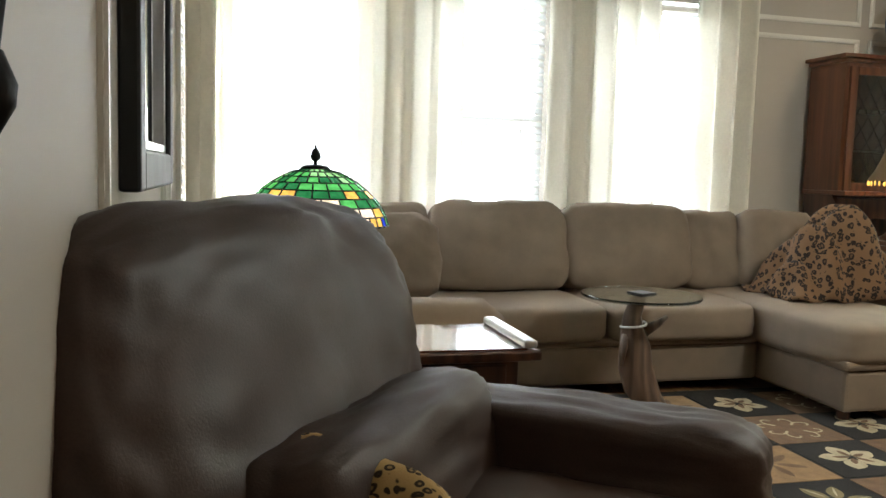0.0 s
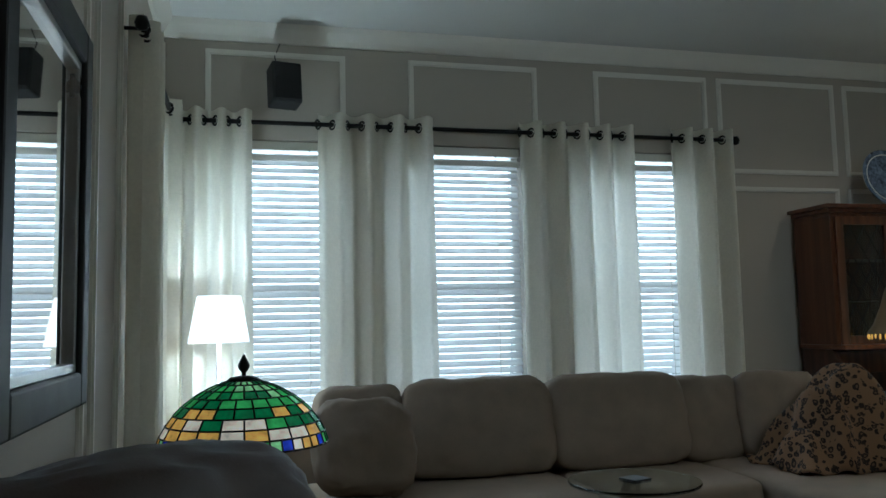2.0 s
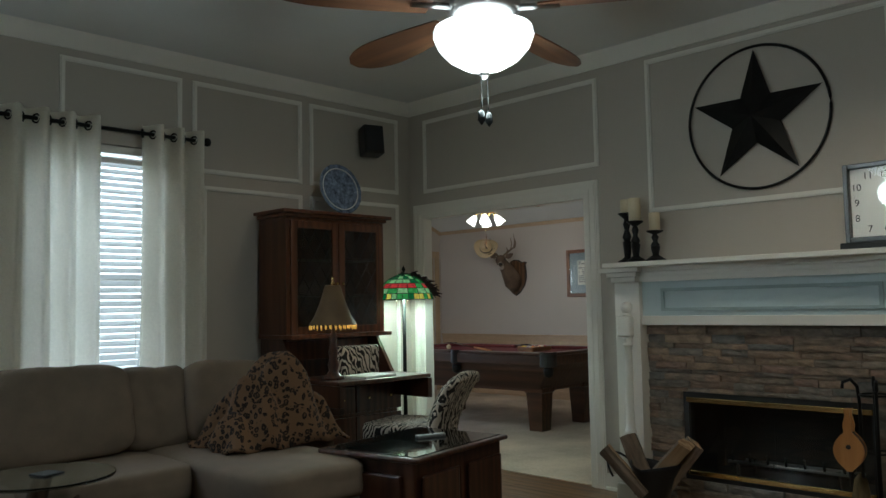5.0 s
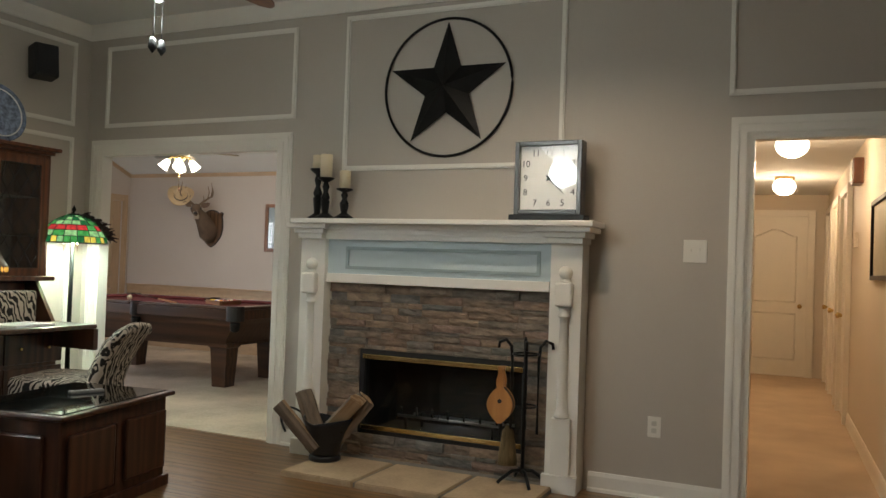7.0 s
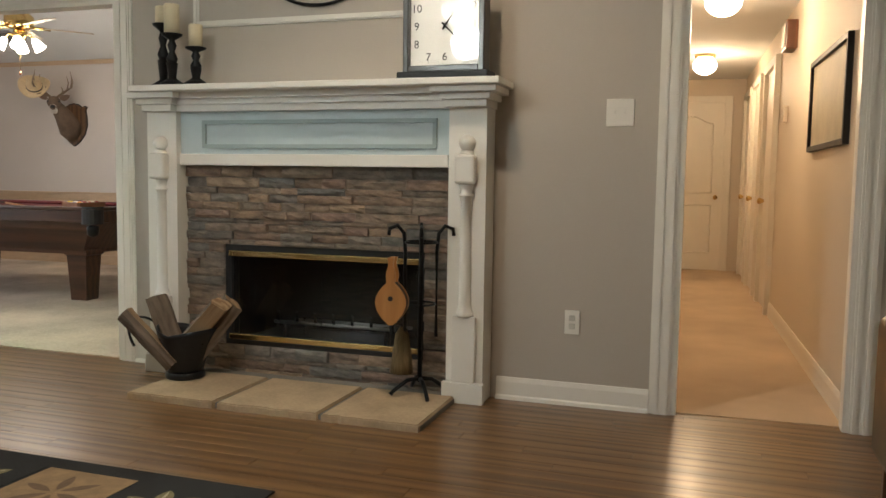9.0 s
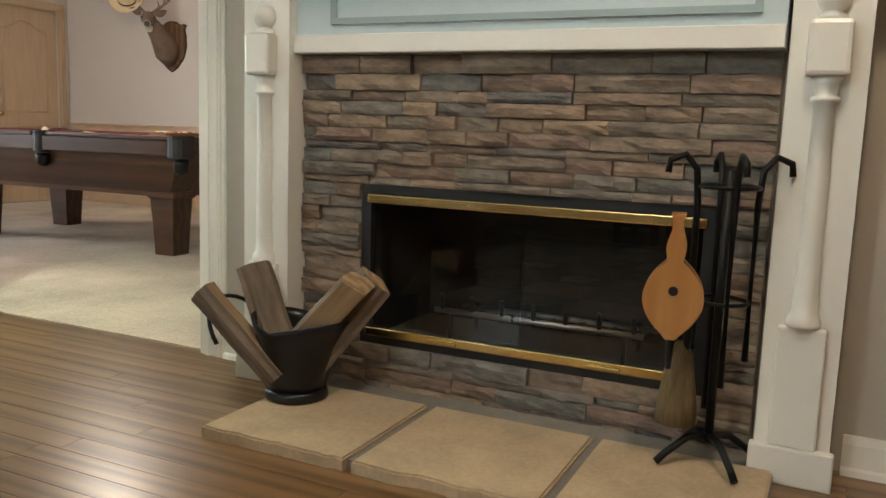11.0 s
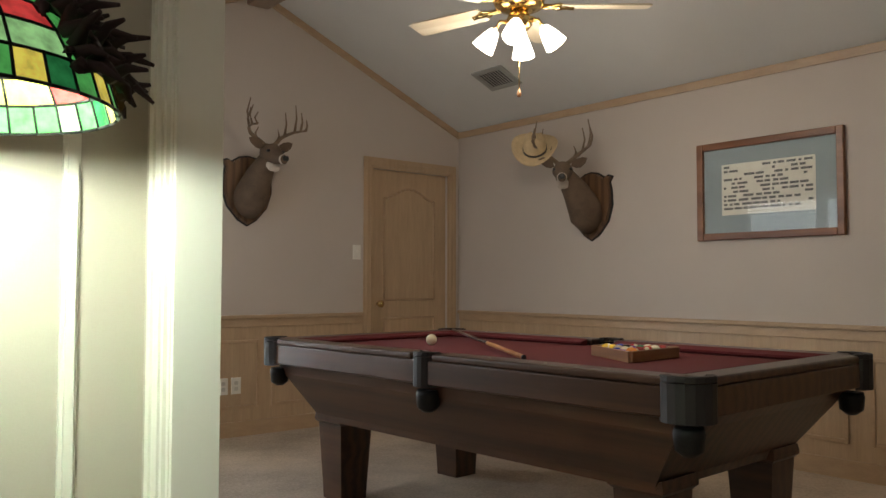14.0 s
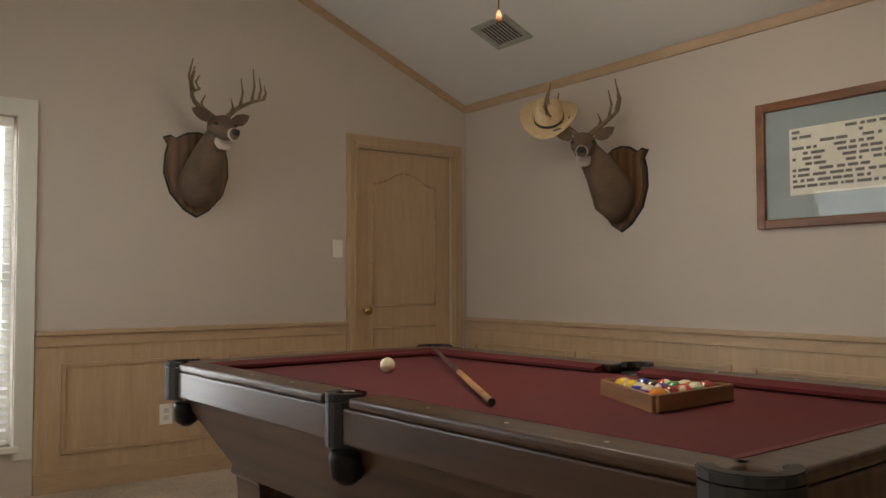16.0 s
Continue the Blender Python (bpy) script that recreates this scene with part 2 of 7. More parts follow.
def tube(points, radius, seg=10, bm=None, taper=None):
    """A round rod along a line of points."""
    bm = bm or bmesh.new()
    pts, rings = [Vector(p) for p in points], []
    up = Vector((0, 0, 1))
    for i, p in enumerate(pts):
        d = (pts[min(i + 1, len(pts) - 1)] - pts[max(i - 1, 0)]).normalized()
        s = d.cross(up)
        s = s.normalized() if s.length > 1e-3 else Vector((1, 0, 0))
        u = s.cross(d).normalized()
        r = radius if taper is None else radius + (taper - radius) * i / (len(pts) - 1)
        rings.append([bm.verts.new(p + r * (math.cos(2 * math.pi * k / seg) * s + math.sin(2 * math.pi * k / seg) * u)) for k in range(seg)])
    for a, b in zip(rings, rings[1:]):
        for k in range(seg):
            bm.faces.new((a[k], a[(k + 1) % seg], b[(k + 1) % seg], b[k])).smooth = True
    bm.faces.new(rings[0][::-1])
    bm.faces.new(rings[-1])
    bmesh.ops.recalc_face_normals(bm, faces=bm.faces)
    return bm


def slab(outline, thick, m=None, bm=None, bevel=0.0):
    """A flat shape: an outline in x and y, thick along z."""
    bm = bm or bmesh.new()
    before = set(bm.verts)
    f = bm.faces.new([bm.verts.new((x, y, 0)) for x, y in outline])
    ext = bmesh.ops.extrude_face_region(bm, geom=[f])["geom"]
    vs = [g for g in ext if isinstance(g, bmesh.types.BMVert)]
    bmesh.ops.translate(bm, verts=vs, vec=(0, 0, thick))
    if bevel:
        top = [g for g in ext if isinstance(g, bmesh.types.BMFace)]
        bmesh.ops.bevel(bm, geom=list({e for t in top for e in t.edges}), offset=bevel, segments=2, affect="EDGES")
    bmesh.ops.recalc_face_normals(bm, faces=bm.faces)
    if m is not None:
        bmesh.ops.transform(bm, matrix=m, verts=[v for v in bm.verts if v not in before])
    return bm


def cushion(sx, sy, sz, n=14, puff=0.55, wrinkle=0.008, seed=0.0, m=None, bm=None):
    """A stuffed pad of the given size, centred, with swollen faces, soft corners and slight creases."""
    bm2 = bmesh.new()
    bmesh.ops.create_cube(bm2, size=2.0)
    bmesh.ops.subdivide_edges(bm2, edges=bm2.edges[:], cuts=n, use_grid_fill=True)
    for v in bm2.verts:
        x, y, z = v.co
        q = max(abs(x), abs(y), abs(z))
        e = 3.0 + 7.0 * (1 - puff)
        k = q / (abs(x) ** e + abs(y) ** e + abs(z) ** e) ** (1 / e)
        v.co = Vector((x * k, y * k, z * k))
        d = v.co.normalized()
        k = noise.noise(Vector((x * 1.7 + seed, y * 1.7, z * 1.7 + seed * 2))) + 0.5 * noise.noise(Vector((x * 5 + seed, y * 3, z * 5))) + 0.3 * noise.noise(Vector((x * 11 + seed, y * 6, z * 9)))
        v.co = Vector((v.co.x * sx / 2, v.co.y * sy / 2, v.co.z * sz / 2)) + d * k * wrinkle
    for f in bm2.faces:
        f.smooth = True
    if m is not None:
        bmesh.ops.transform(bm2, matrix=m, verts=bm2.verts)
    if bm is None:
        return bm2
    me = bpy.data.meshes.new("tmp")
    bm2.to_mesh(me)
    bm2.free()
    bm.from_mesh(me)
    bpy.data.meshes.remove(me)
    return bm


def mesh_of(name, bm, material, smooth=None):
    me = bpy.data.meshes.new(name)
    bm.to_mesh(me)
    bm.free()
    for mt in (material if isinstance(material, (list, tuple)) else [material]):
        me.materials.append(mt)
    if smooth is not None:
        for p in me.polygons:
            p.use_smooth = smooth
    return me


def part(name, bm, material, parent, label="", m=None):
    ob = new(name, mesh_of(name, bm, material))
    ob.parent = parent
    if m is not None:
        ob.matrix_basis = m
    return tagged(ob, label)


def structure(name, bm, material, label="", category=""):
    return tagged(new(name, mesh_of(name, bm, material)), label, category or name.split("_")[0], kind="structure")


def thing(name, label, category, m=None, group="", kind=""):
    ob = new(name)
    ob.empty_display_size = 0.1
    if m is not None:
        ob.matrix_basis = m
    return tagged(ob, label, category, group, kind)


def profile_run(points, a, b, inward, bm=None):
    """A moulding: a cross-section of (out, up) pairs swept straight from a to b; inward is the way it stands out."""
    bm = bm or bmesh.new()
    a, b, o = Vector(a), Vector(b), Vector(inward)
    ra, rb = [[bm.verts.new(p + o * u + Vector((0, 0, v))) for u, v in points] for p in (a, b)]
    k = len(points)
    for i in range(k):
        bm.faces.new((ra[i], ra[(i + 1) % k], rb[(i + 1) % k], rb[i]))
    bm.faces.new(ra)
    bm.faces.new(rb[::-1])
    bmesh.ops.recalc_face_normals(bm, faces=bm.faces)
    return bm


# ---- the setting: living room ----
CE, XW, XE, YN, YS = 3.03, -0.10, 5.52, 4.95, -1.20
WT = 0.08
bm = bmesh.new()
for y0, y1, z0, z1 in ((4.78, YN, 0, CE), (3.11, 4.78, 2.035, CE), (0.03, 1.235, 0, CE), (1.235, 2.375, 0, 0.165), (1.235, 2.375, 0.705, CE), (2.375, 3.11, 0, CE), (-0.69, 0.03, 2.01, CE), (YS, -0.69, 0, CE)):
    box(bm, XE, y0, z0, XE + WT, y1, z1)
structure("wall_east", bm, WALL, "greige painted wall with fireplace and two cased openings", "wall")
bm = bmesh.new()
WINS = [(0.50, 0.84), (1.65, 0.84), (2.83, 0.84)]
WZ0, WZ1 = 0.62, 2.36
xs = [XW - 0.2]
for wx, ww in WINS:
    xs += [wx - ww / 2, wx + ww / 2]
xs.append(XE + WT)
for k in range(0, len(xs), 2):
    box(bm, xs[k], YN, 0, xs[k + 1], YN + 0.2, CE)
for wx, ww in WINS:
    box(bm, wx - ww / 2, YN, 0, wx + ww / 2, YN + 0.2, WZ0)
    box(bm, wx - ww / 2, YN, WZ1, wx + ww / 2, YN + 0.2, CE)
structure("wall_north", bm, WALL, "greige painted window wall with picture-frame mouldings", "wall")
bm = bmesh.new()
box(bm, XW - 0.2, 0.30, 0, XW, 3.78, CE)
box(bm, XW - 0.2, 4.62, 0, XW, YN, CE)
box(bm, XW - 0.2, 3.78, 0, XW, 4.62, WZ0)
box(bm, XW - 0.2, 3.78, WZ1, XW, 4.62, CE)
structure("wall_west", bm, WALL, "greige painted wall with a tall mirror", "wall")
# walls out of view, except the south one, added to close the room
structure("wall_alcove", B(-2.4, 0.30, 0, XW - 0.2, 0.50, CE), WALL, "plain greige wall added to close the unseen side", "wall")
structure("wall_far_west", B(-2.6, -3.2, 0, -2.4, 0.50, CE), WALL, "plain greige wall added to close the unseen side", "wall")
structure("wall_back", B(-2.6, -3.4, 0, 3.2, -3.2, CE), WALL, "plain greige wall added to close the unseen side", "wall")
bm = B(3.2, YS - 0.14, 0, XE + WT, YS, CE)
structure("wall_south", bm, WALL, "greige painted wall with an iron sconce", "wall")
structure("wall_return", B(3.2, -3.2, 0, 3.34, YS - 0.14, CE), WALL, "plain greige wall added to close the unseen side", "wall")
structure("ceiling", B(-2.6, -3.4, CE, XE + WT, YN + 0.2, CE + 0.15), CEIL, "flat painted ceiling", "ceiling")
structure("subfloor", B(-2.6, -3.4, -0.2, XE + WT, YN + 0.2, -0.015), MORTAR, "floor base", "floor")

# ---- the setting: pool room ----
PX0, PX1, PY0, PY1, EAVE, RIDGE, RX = XE + WT, 9.56, 2.60, 8.62, 2.40, 3.22, 7.62
structure("carpet", B(PX0 - 0.06, PY0, -0.2, PX1, PY1, 0.006), CARPET, "beige cut-pile carpet", "floor")
structure("wall_pool_east", B(PX1, PY0, 0, PX1 + 0.15, PY1 + 0.2, EAVE), POOLWALL, "pinkish beige wall above pale wood wainscot", "wall")


def gable(y0, y1, holes):
    b2 = bmesh.new()
    cuts = sorted([PX0, PX1] + [h for a in holes for h in a[:2]])
    for x0, x1 in zip(cuts, cuts[1:]):
        hole = [h for h in holes if h[0] == x0]
        for z0, z1 in ((0, hole[0][2]), (hole[0][3], EAVE)) if hole else ((0, EAVE),):
            if z1 > z0:
                box(b2, x0, y0, z0, x1, y1, z1)
    slab([(PX0, EAVE), (PX1, EAVE), (RX, RIDGE)], y1 - y0, Matrix.Translation((0, y1, 0)) @ Matrix.Rotation(radians(90), 4, "X"), b2)
    return b2


structure("wall_pool_north", gable(PY1, PY1 + 0.2, [(5.85, 6.60, 0.27, 1.98), (8.645, 9.435, 0.0, 2.02)]), POOLWALL, "pinkish beige gable wall with a blond wood door", "wall")
# the south gable is unseen, added to close off the pool room
structure("wall_pool_south", gable(PY0 - 0.15, PY0, []), POOLWALL, "plain pinkish beige gable wall added out of view", "wall")
bm = bmesh.new()
box(bm, PX0 - 0.2, YN + 0.2, 0, PX0, 6.5, EAVE)
box(bm, PX0 - 0.2, 8.2, 0, PX0, PY1 + 0.2, EAVE)
box(bm, PX0 - 0.2, 6.5, 0, PX0, 8.2, 0.85)
box(bm, PX0 - 0.2, 6.5, 2.05, PX0, 8.2, EAVE)
structure("wall_pool_west", bm, POOLWALL, "pinkish beige wall with a window", "wall")
structure("wall_pool_west_side", B(PX0, PY0, 0, PX0 + 0.004, 3.11, EAVE), POOLWALL, "plain pinkish beige wall", "wall")
structure("wall_pool_west_side", B(PX0, 4.78, 0, PX0 + 0.004, YN + 0.2, EAVE), POOLWALL, "plain pinkish beige wall", "wall")
structure("wall_pool_west_side", B(PX0, 3.11, 2.035, PX0 + 0.004, 4.78, EAVE), POOLWALL, "plain pinkish beige wall", "wall")
for side in (0, 1):
    xa = PX0 if side == 0 else PX1
    za = EAVE
    bm = slab([(xa, za), (RX, RIDGE), (RX, RIDGE + 0.12), (xa, za + 0.12)], PY1 - PY0 + 0.4,
              Matrix.Translation((0, PY1 + 0.2, 0)) @ Matrix.Rotation(radians(90), 4, "X"))
    structure("ceiling_slope", bm, CEIL, "sloping vaulted ceiling in pale paint", "ceiling")

# ---- the setting: hall ----
HX1, HY0, HY1, HC = 12.2, -0.71, 0.62, 2.32
structure("hall_carpet", B(XE + 0.06, HY0, -0.2, HX1, HY1, 0.006), HALLCARPET, "tan hall carpet", "floor")
HALLWALL = plain("cream_hall_paint", (0.62, 0.53, 0.42), 0.6, vary=0.04, scale=1.3, grain=220, relief=0.1)
structure("wall_hall_right", B(PX0, HY0 - 0.12, 0, HX1, HY0, HC), HALLWALL, "cream painted hall wall", "wall")
structure("wall_hall_left", B(PX0, HY1, 0, HX1, HY1 + 0.12, HC), HALLWALL, "cream painted hall wall", "wall")
structure("wall_hall_end", B(HX1, HY0 - 0.12, 0, HX1 + 0.12, HY1 + 0.12, HC), HALLWALL, "cream painted hall end wall", "wall")
structure("hall_ceiling", B(PX0, HY0 - 0.12, HC, HX1 + 0.12, HY1 + 0.12, HC + 0.1), CEIL, "flat hall ceiling", "ceiling")
structure("ground", B(-200, -200, -0.4, 200, 200, -0.21), plain("lawn", (0.07, 0.10, 0.04), 0.95, vary=0.4), "lawn outside the house", "ground")

# ---- trim of the living room ----
CROWN = [(0, 0), (0, -0.10), (0.02, -0.10), (0.035, -0.075), (0.07, -0.03), (0.085, 0)]
BASE = [(0, 0), (0, 0.108), (0.008, 0.108), (0.014, 0.085), (0.016, 0.02), (0.02, 0)]
bm = bmesh.new()
profile_run(CROWN, (XW, YN, CE), (XE, YN, CE), (0, -1, 0), bm)
profile_run(CROWN, (XE, YS, CE), (XE, YN, CE), (-1, 0, 0), bm)
profile_run(CROWN, (XW, 0.30, CE), (XW, YN, CE), (1, 0, 0), bm)
structure("crown_trim", bm, TRIM, "painted crown moulding under the ceiling", "trim")


def baseboard(a, b, inward, material=TRIM):
    bm = profile_run(BASE, a, b, inward)
    profile_run([(0.016, 0), (0.016, 0.022), (0.026, 0.016), (0.03, 0)], a, b, inward, bm)
    return structure("baseboard", bm, material, "white painted baseboard with shoe moulding", "trim")


baseboard((XE, 4.892, 0), (XE, YN, 0), (-1, 0, 0))
baseboard((XE, 2.81, 0), (XE, 2.998, 0), (-1, 0, 0))
baseboard((XE, 0.142, 0), (XE, 0.87, 0), (-1, 0, 0))
baseboard((XE, YS, 0), (XE, -0.802, 0), (-1, 0, 0))
baseboard((XW, YN, 0), (XE, YN, 0), (0, -1, 0))
baseboard((XW, 0.30, 0), (XW, YN, 0), (1, 0, 0))
baseboard((3.34, YS, 0), (XE, YS, 0), (0, 1, 0))


def casing(lo, hi, top, x, out, material, w=0.11, wall=WT, along="y"):
    """A cased opening: two legs and a head with stepped profile, and the jamb lining."""
    bm = bmesh.new()
    steps = ((0.0, 1.0, 0.012), (0.12, 0.88, 0.020), (0.22, 0.40, 0.026), (0.62, 0.80, 0.026))
    for a, b, d in steps:
        x0, x1 = sorted((x, x + out * d))
        for s in (0, 1):
            p, q = (lo - w * b, lo - w * a) if s == 0 else (hi + w * a, hi + w * b)
            if along == "y":
                box(bm, x0, p, 0, x1, q, top + w * b)
            else:
                box(bm, p, x0, 0, q, x1, top + w * b)
        if along == "y":
            box(bm, x0, lo - w * a, top + w * a, x1, hi + w * a, top + w * b)
        else:
            box(bm, lo - w * a, x0, top + w * a, hi + w * a, x1, top + w * b)
    return bm


OP = [(3.11, 4.78, 2.03), (-0.69, 0.03, 2.005)]
for lo, hi, top in OP:
    structure("door_casing", casing(lo, hi, top, XE, -1, TRIM), TRIM, "white stepped casing round a doorway", "trim")
    bm = bmesh.new()
    box(bm, XE - 0.01, lo - 0.004, 0, PX0 + 0.006, lo + 0.012, top)
    box(bm, XE - 0.01, hi - 0.012, 0, PX0 + 0.006, hi + 0.004, top)
    box(bm, XE - 0.01, lo + 0.012, top - 0.012, PX0 + 0.006, hi - 0.012, top + 0.006)
    structure("door_jamb", bm, TRIM, "white painted jamb lining", "trim")


def moulding(axis, wall, out, a0, a1, z0, z1, w=0.032):
    """A picture-frame moulding on a wall."""
    bm = bmesh.new()
    for d, k in ((0.010, 0.0), (0.018, 0.22)):
        p, q = sorted((wall, wall + out * d))
        e = w * k
        for r in ((a0 + e, z0 + e, a0 + w - e, z1 - e), (a1 - w + e, z0 + e, a1 - e, z1 - e),
                  (a0 + w - e, z0 + e, a1 - w + e, z0 + w - e), (a0 + w - e, z1 - w + e, a1 - w + e, z1 - e)):
            if axis == "x":
                box(bm, p, r[0], r[1], q, r[2], r[3])
            else:
                box(bm, r[0], p, r[1], r[2], q, r[3])
    return structure("panel_trim", bm, TRIM, "white picture-frame wall moulding", "trim")


for a0, a1 in ((0.16, 0.965), (1.35, 2.18), (2.57, 3.385), (3.465, 4.385), (4.46, 5.385)):
    moulding("y", YN, -1, a0, a1, 2.235, 2.88)
for a0, a1 in ((3.54, 4.385), (4.46, 5.385)):
    moulding("y", YN, -1, a0, a1, 0.30, 2.147)
for a0, a1, z0, z1 in ((2.985, 4.76, 2.235, 2.865), (1.075, 2.595, 1.865, 2.90), (-0.81, 0.155, 2.235, 2.875)):
    moulding("x", XE, -1, a0, a1, z0, z1)
moulding("x", XW, 1, 1.50, 2.75, 0.30, 2.75)
moulding("x", XW, 1, 2.90, 3.45, 0.30, 2.75)

# ---- windows with blinds ----


def window(name, m, w, z0, z1, panes=1, blind=True, tilt=46, label="white framed window behind a lowered slatted blind"):
    """A window in its opening, seen along +y: frame, sashes, panes, sill, and a slatted blind in front."""
    ob = tagged(new(name), label, "window", kind="structure")
    ob.matrix_basis = m
    bm = bmesh.new()
    for a in ((-w / 2, z0, -w / 2 + 0.045, z1), (w / 2 - 0.045, z0, w / 2, z1), (-w / 2 + 0.045, z1 - 0.045, w / 2 - 0.045, z1), (-w / 2 + 0.045, z0, w / 2 - 0.045, z0 + 0.045)):
        box(bm, a[0], 0.10, a[1], a[2], 0.16, a[3])
    part("window_frame", bm, TRIM, ob)
    zm = (z0 + z1) / 2
    part("meeting_rail", B(-w / 2 + 0.045, 0.105, zm - 0.02, w / 2 - 0.045, 0.15, zm + 0.02), TRIM, ob)
    for a, b in ((z0 + 0.045, zm - 0.02), (zm + 0.02, z1 - 0.045)):
        p = part("pane", B(-w / 2 + 0.045, 0.125, a, w / 2 - 0.045, 0.129, b), GLASS, ob)
        p.visible_shadow = False
    if panes > 1:
        bm = bmesh.new()
        for k in range(1, panes):
            x = -w / 2 + w * k / panes
            box(bm, x - 0.01, 0.115, z0 + 0.045, x + 0.01, 0.122, z1 - 0.045)
        for k in (1, 2, 4, 5):
            z = z0 + (z1 - z0) * k / 6
            box(bm, -w / 2 + 0.045, 0.1150, z - 0.01, w / 2 - 0.045, 0.1215, z + 0.01)
        part("muntins", bm, TRIM, ob)
    part("window_sill", B(-w / 2 - 0.03, -0.04, z0 - 0.03, w / 2 + 0.03, 0.10, z0, bevel=0.006), TRIM, ob)
    if blind:
        bl = part("blind", B(-w / 2 + 0.012, 0.025, z1 - 0.055, w / 2 - 0.012, 0.085, z1 - 0.004, bevel=0.004), TRIM, ob, "white blind headrail")
        step, z = 0.043, z1 - 0.085
        sl = mesh_of("slat", B(-w / 2 + 0.016, -0.025, -0.0014, w / 2 - 0.016, 0.025, 0.0014), SLAT)
        while z > z0 + 0.05:
            s = new("slat", sl)
            s.parent = bl
            s.matrix_basis = Matrix.Translation((0, 0.055, z)) @ Matrix.Rotation(radians(tilt), 4, "X")
            z -= step
        for x in (-w * 0.3, w * 0.3):
            part("blind_cord", tube([(x, 0.026, z0 + 0.03), (x, 0.026, z1 - 0.05)], 0.0022, 5), TRIM, bl)
        part("bottom_rail", B(-w / 2 + 0.014, 0.03, z0 + 0.004, w / 2 - 0.014, 0.08, z0 + 0.026, bevel=0.003), TRIM, bl)
    return ob


for k, (wx, ww) in enumerate(WINS):
    window(f"window_{k + 1}", pose(wx, YN, 0), ww, WZ0, WZ1)
window("window_4", pose(XW, 4.20, 0, 0, 0, 90), 0.84, WZ0, WZ1)
window("window_5", pose(6.225, PY1, 0), 0.75, 0.27, 1.98, tilt=12, label="white framed window with an open slatted blind")
window("window_6", pose(PX0, 7.78, 0, 0, 0, 90), 0.84, 0.85, 2.05, tilt=12, label="white framed window with an open slatted blind")
window("window_7", pose(PX0, 6.92, 0, 0, 0, 90), 0.84, 0.85, 2.05, panes=3, blind=False, label="white window with small panes")

# ---- curtains ----


def curtain(m, x0, x1, z0, z1, folds, label, flare=0.0):
    """A grommet curtain that hangs in deep folds from a rod along local x."""
    ob = thing("curtain", label, "curtain", m, "window curtains")
    bm, n, rows = bmesh.new(), folds * 14, 16
    grid = []
    for j in range(rows + 1):
        u = j / rows
        z = z1 + (z0 - z1) * u
        row = []
        for i in range(n + 1):
            s = i / n
            a = 2 * math.pi * folds * s
            spread = 1 + flare * u * u
            xc = (x0 + x1) / 2
            x = xc + (x0 + (x1 - x0) * s - xc) * spread + 0.012 * math.sin(a * 2 + 1) * u + 0.02 * noise.noise(Vector((s * 4 + x0, u * 2, 3)))* u
            y = (0.060 + 0.014 * noise.noise(Vector((s * 3, u * 3, x0)))) * math.sin(a) * (1 - 0.25 * u * abs(math.sin(3 * s + x0)))
            row.append(bm.verts.new((x, y, z)))
        grid.append(row)
    for a, b in zip(grid, grid[1:]):
        for i in range(n):
            bm.faces.new((a[i], a[i + 1], b[i + 1], b[i])).smooth = True
    part("drape", bm, CURTAIN, ob)
    for k in range(folds * 2):
        s = (k + 0.5) / (folds * 2) + 0.25 / folds * 0
        x = x0 + (x1 - x0) * (k * 0.5 / folds)
        g = bmesh.new()
        ring = [(0.026 * math.cos(t), 0.0, 0.026 * math.sin(t)) for t in [2 * math.pi * q / 14 for q in range(15)]]
        tube([(0, p[0], p[2]) for p in ring], 0.006, 6, g)
        part("grommet", g, IRON, ob, "dark metal grommet", Matrix.Translation((x, 0, z1 - 0.065)) @ Matrix.Rotation(radians(35 if k % 2 else -35), 4, "Z"))
    return ob


ROD = 2.435
CZ1 = 2.50
for x0, x1, f, fl, lb in ((0.02, 0.42, 3, 0.05, "ivory grommet curtain gathered at a window edge"),
                          (0.79, 1.475, 4, 0.0, "ivory curtains gathered between two windows"),
                          (2.02, 2.79, 5, 0.0, "ivory curtains gathered between two windows"),
                          (3.06, 3.50, 3, 0.05, "ivory grommet curtain at the end of the rod")):
    curtain(pose(0, YN - 0.10, 0), x0, x1, 0.06, CZ1, f, lb, fl)
curtain(pose(XW + 0.09, 0, 0, 0, 0, 90), 3.45, 3.80, 0.06, CZ1, 3, "ivory curtain beside the corner window")
curtain(pose(XW + 0.09, 0, 0, 0, 0, 90), 4.62, 4.80, 0.06, CZ1, 2, "ivory curtain in the room corner")


def rod(a, b, inward):
    ob = thing("curtain_rod", "dark bronze curtain rod with ball ends", "curtain rod")
    part("pole", tube([a, b], 0.013, 10), IRON, ob)
    d = (Vector(b) - Vector(a)).normalized()
    for p, s in ((Vector(a), -1), (Vector(b), 1)):
        part("finial", lathe([(0, -0.03), (0.02, -0.024), (0.028, 0), (0.02, 0.024), (0, 0.03)], 14), IRON, ob, "", Matrix.Translation(p + d * s * 0.025))
        q = p - d * s * 0.04
        part("bracket", tube([q, q - Vector(inward) * 0.098], 0.008, 8), IRON, ob)


rod((0.0, YN - 0.10, ROD), (3.50, YN - 0.10, ROD), (0, -1, 0))
rod((XW + 0.09, 3.40, ROD), (XW + 0.09, 4.82, ROD), (1, 0, 0))

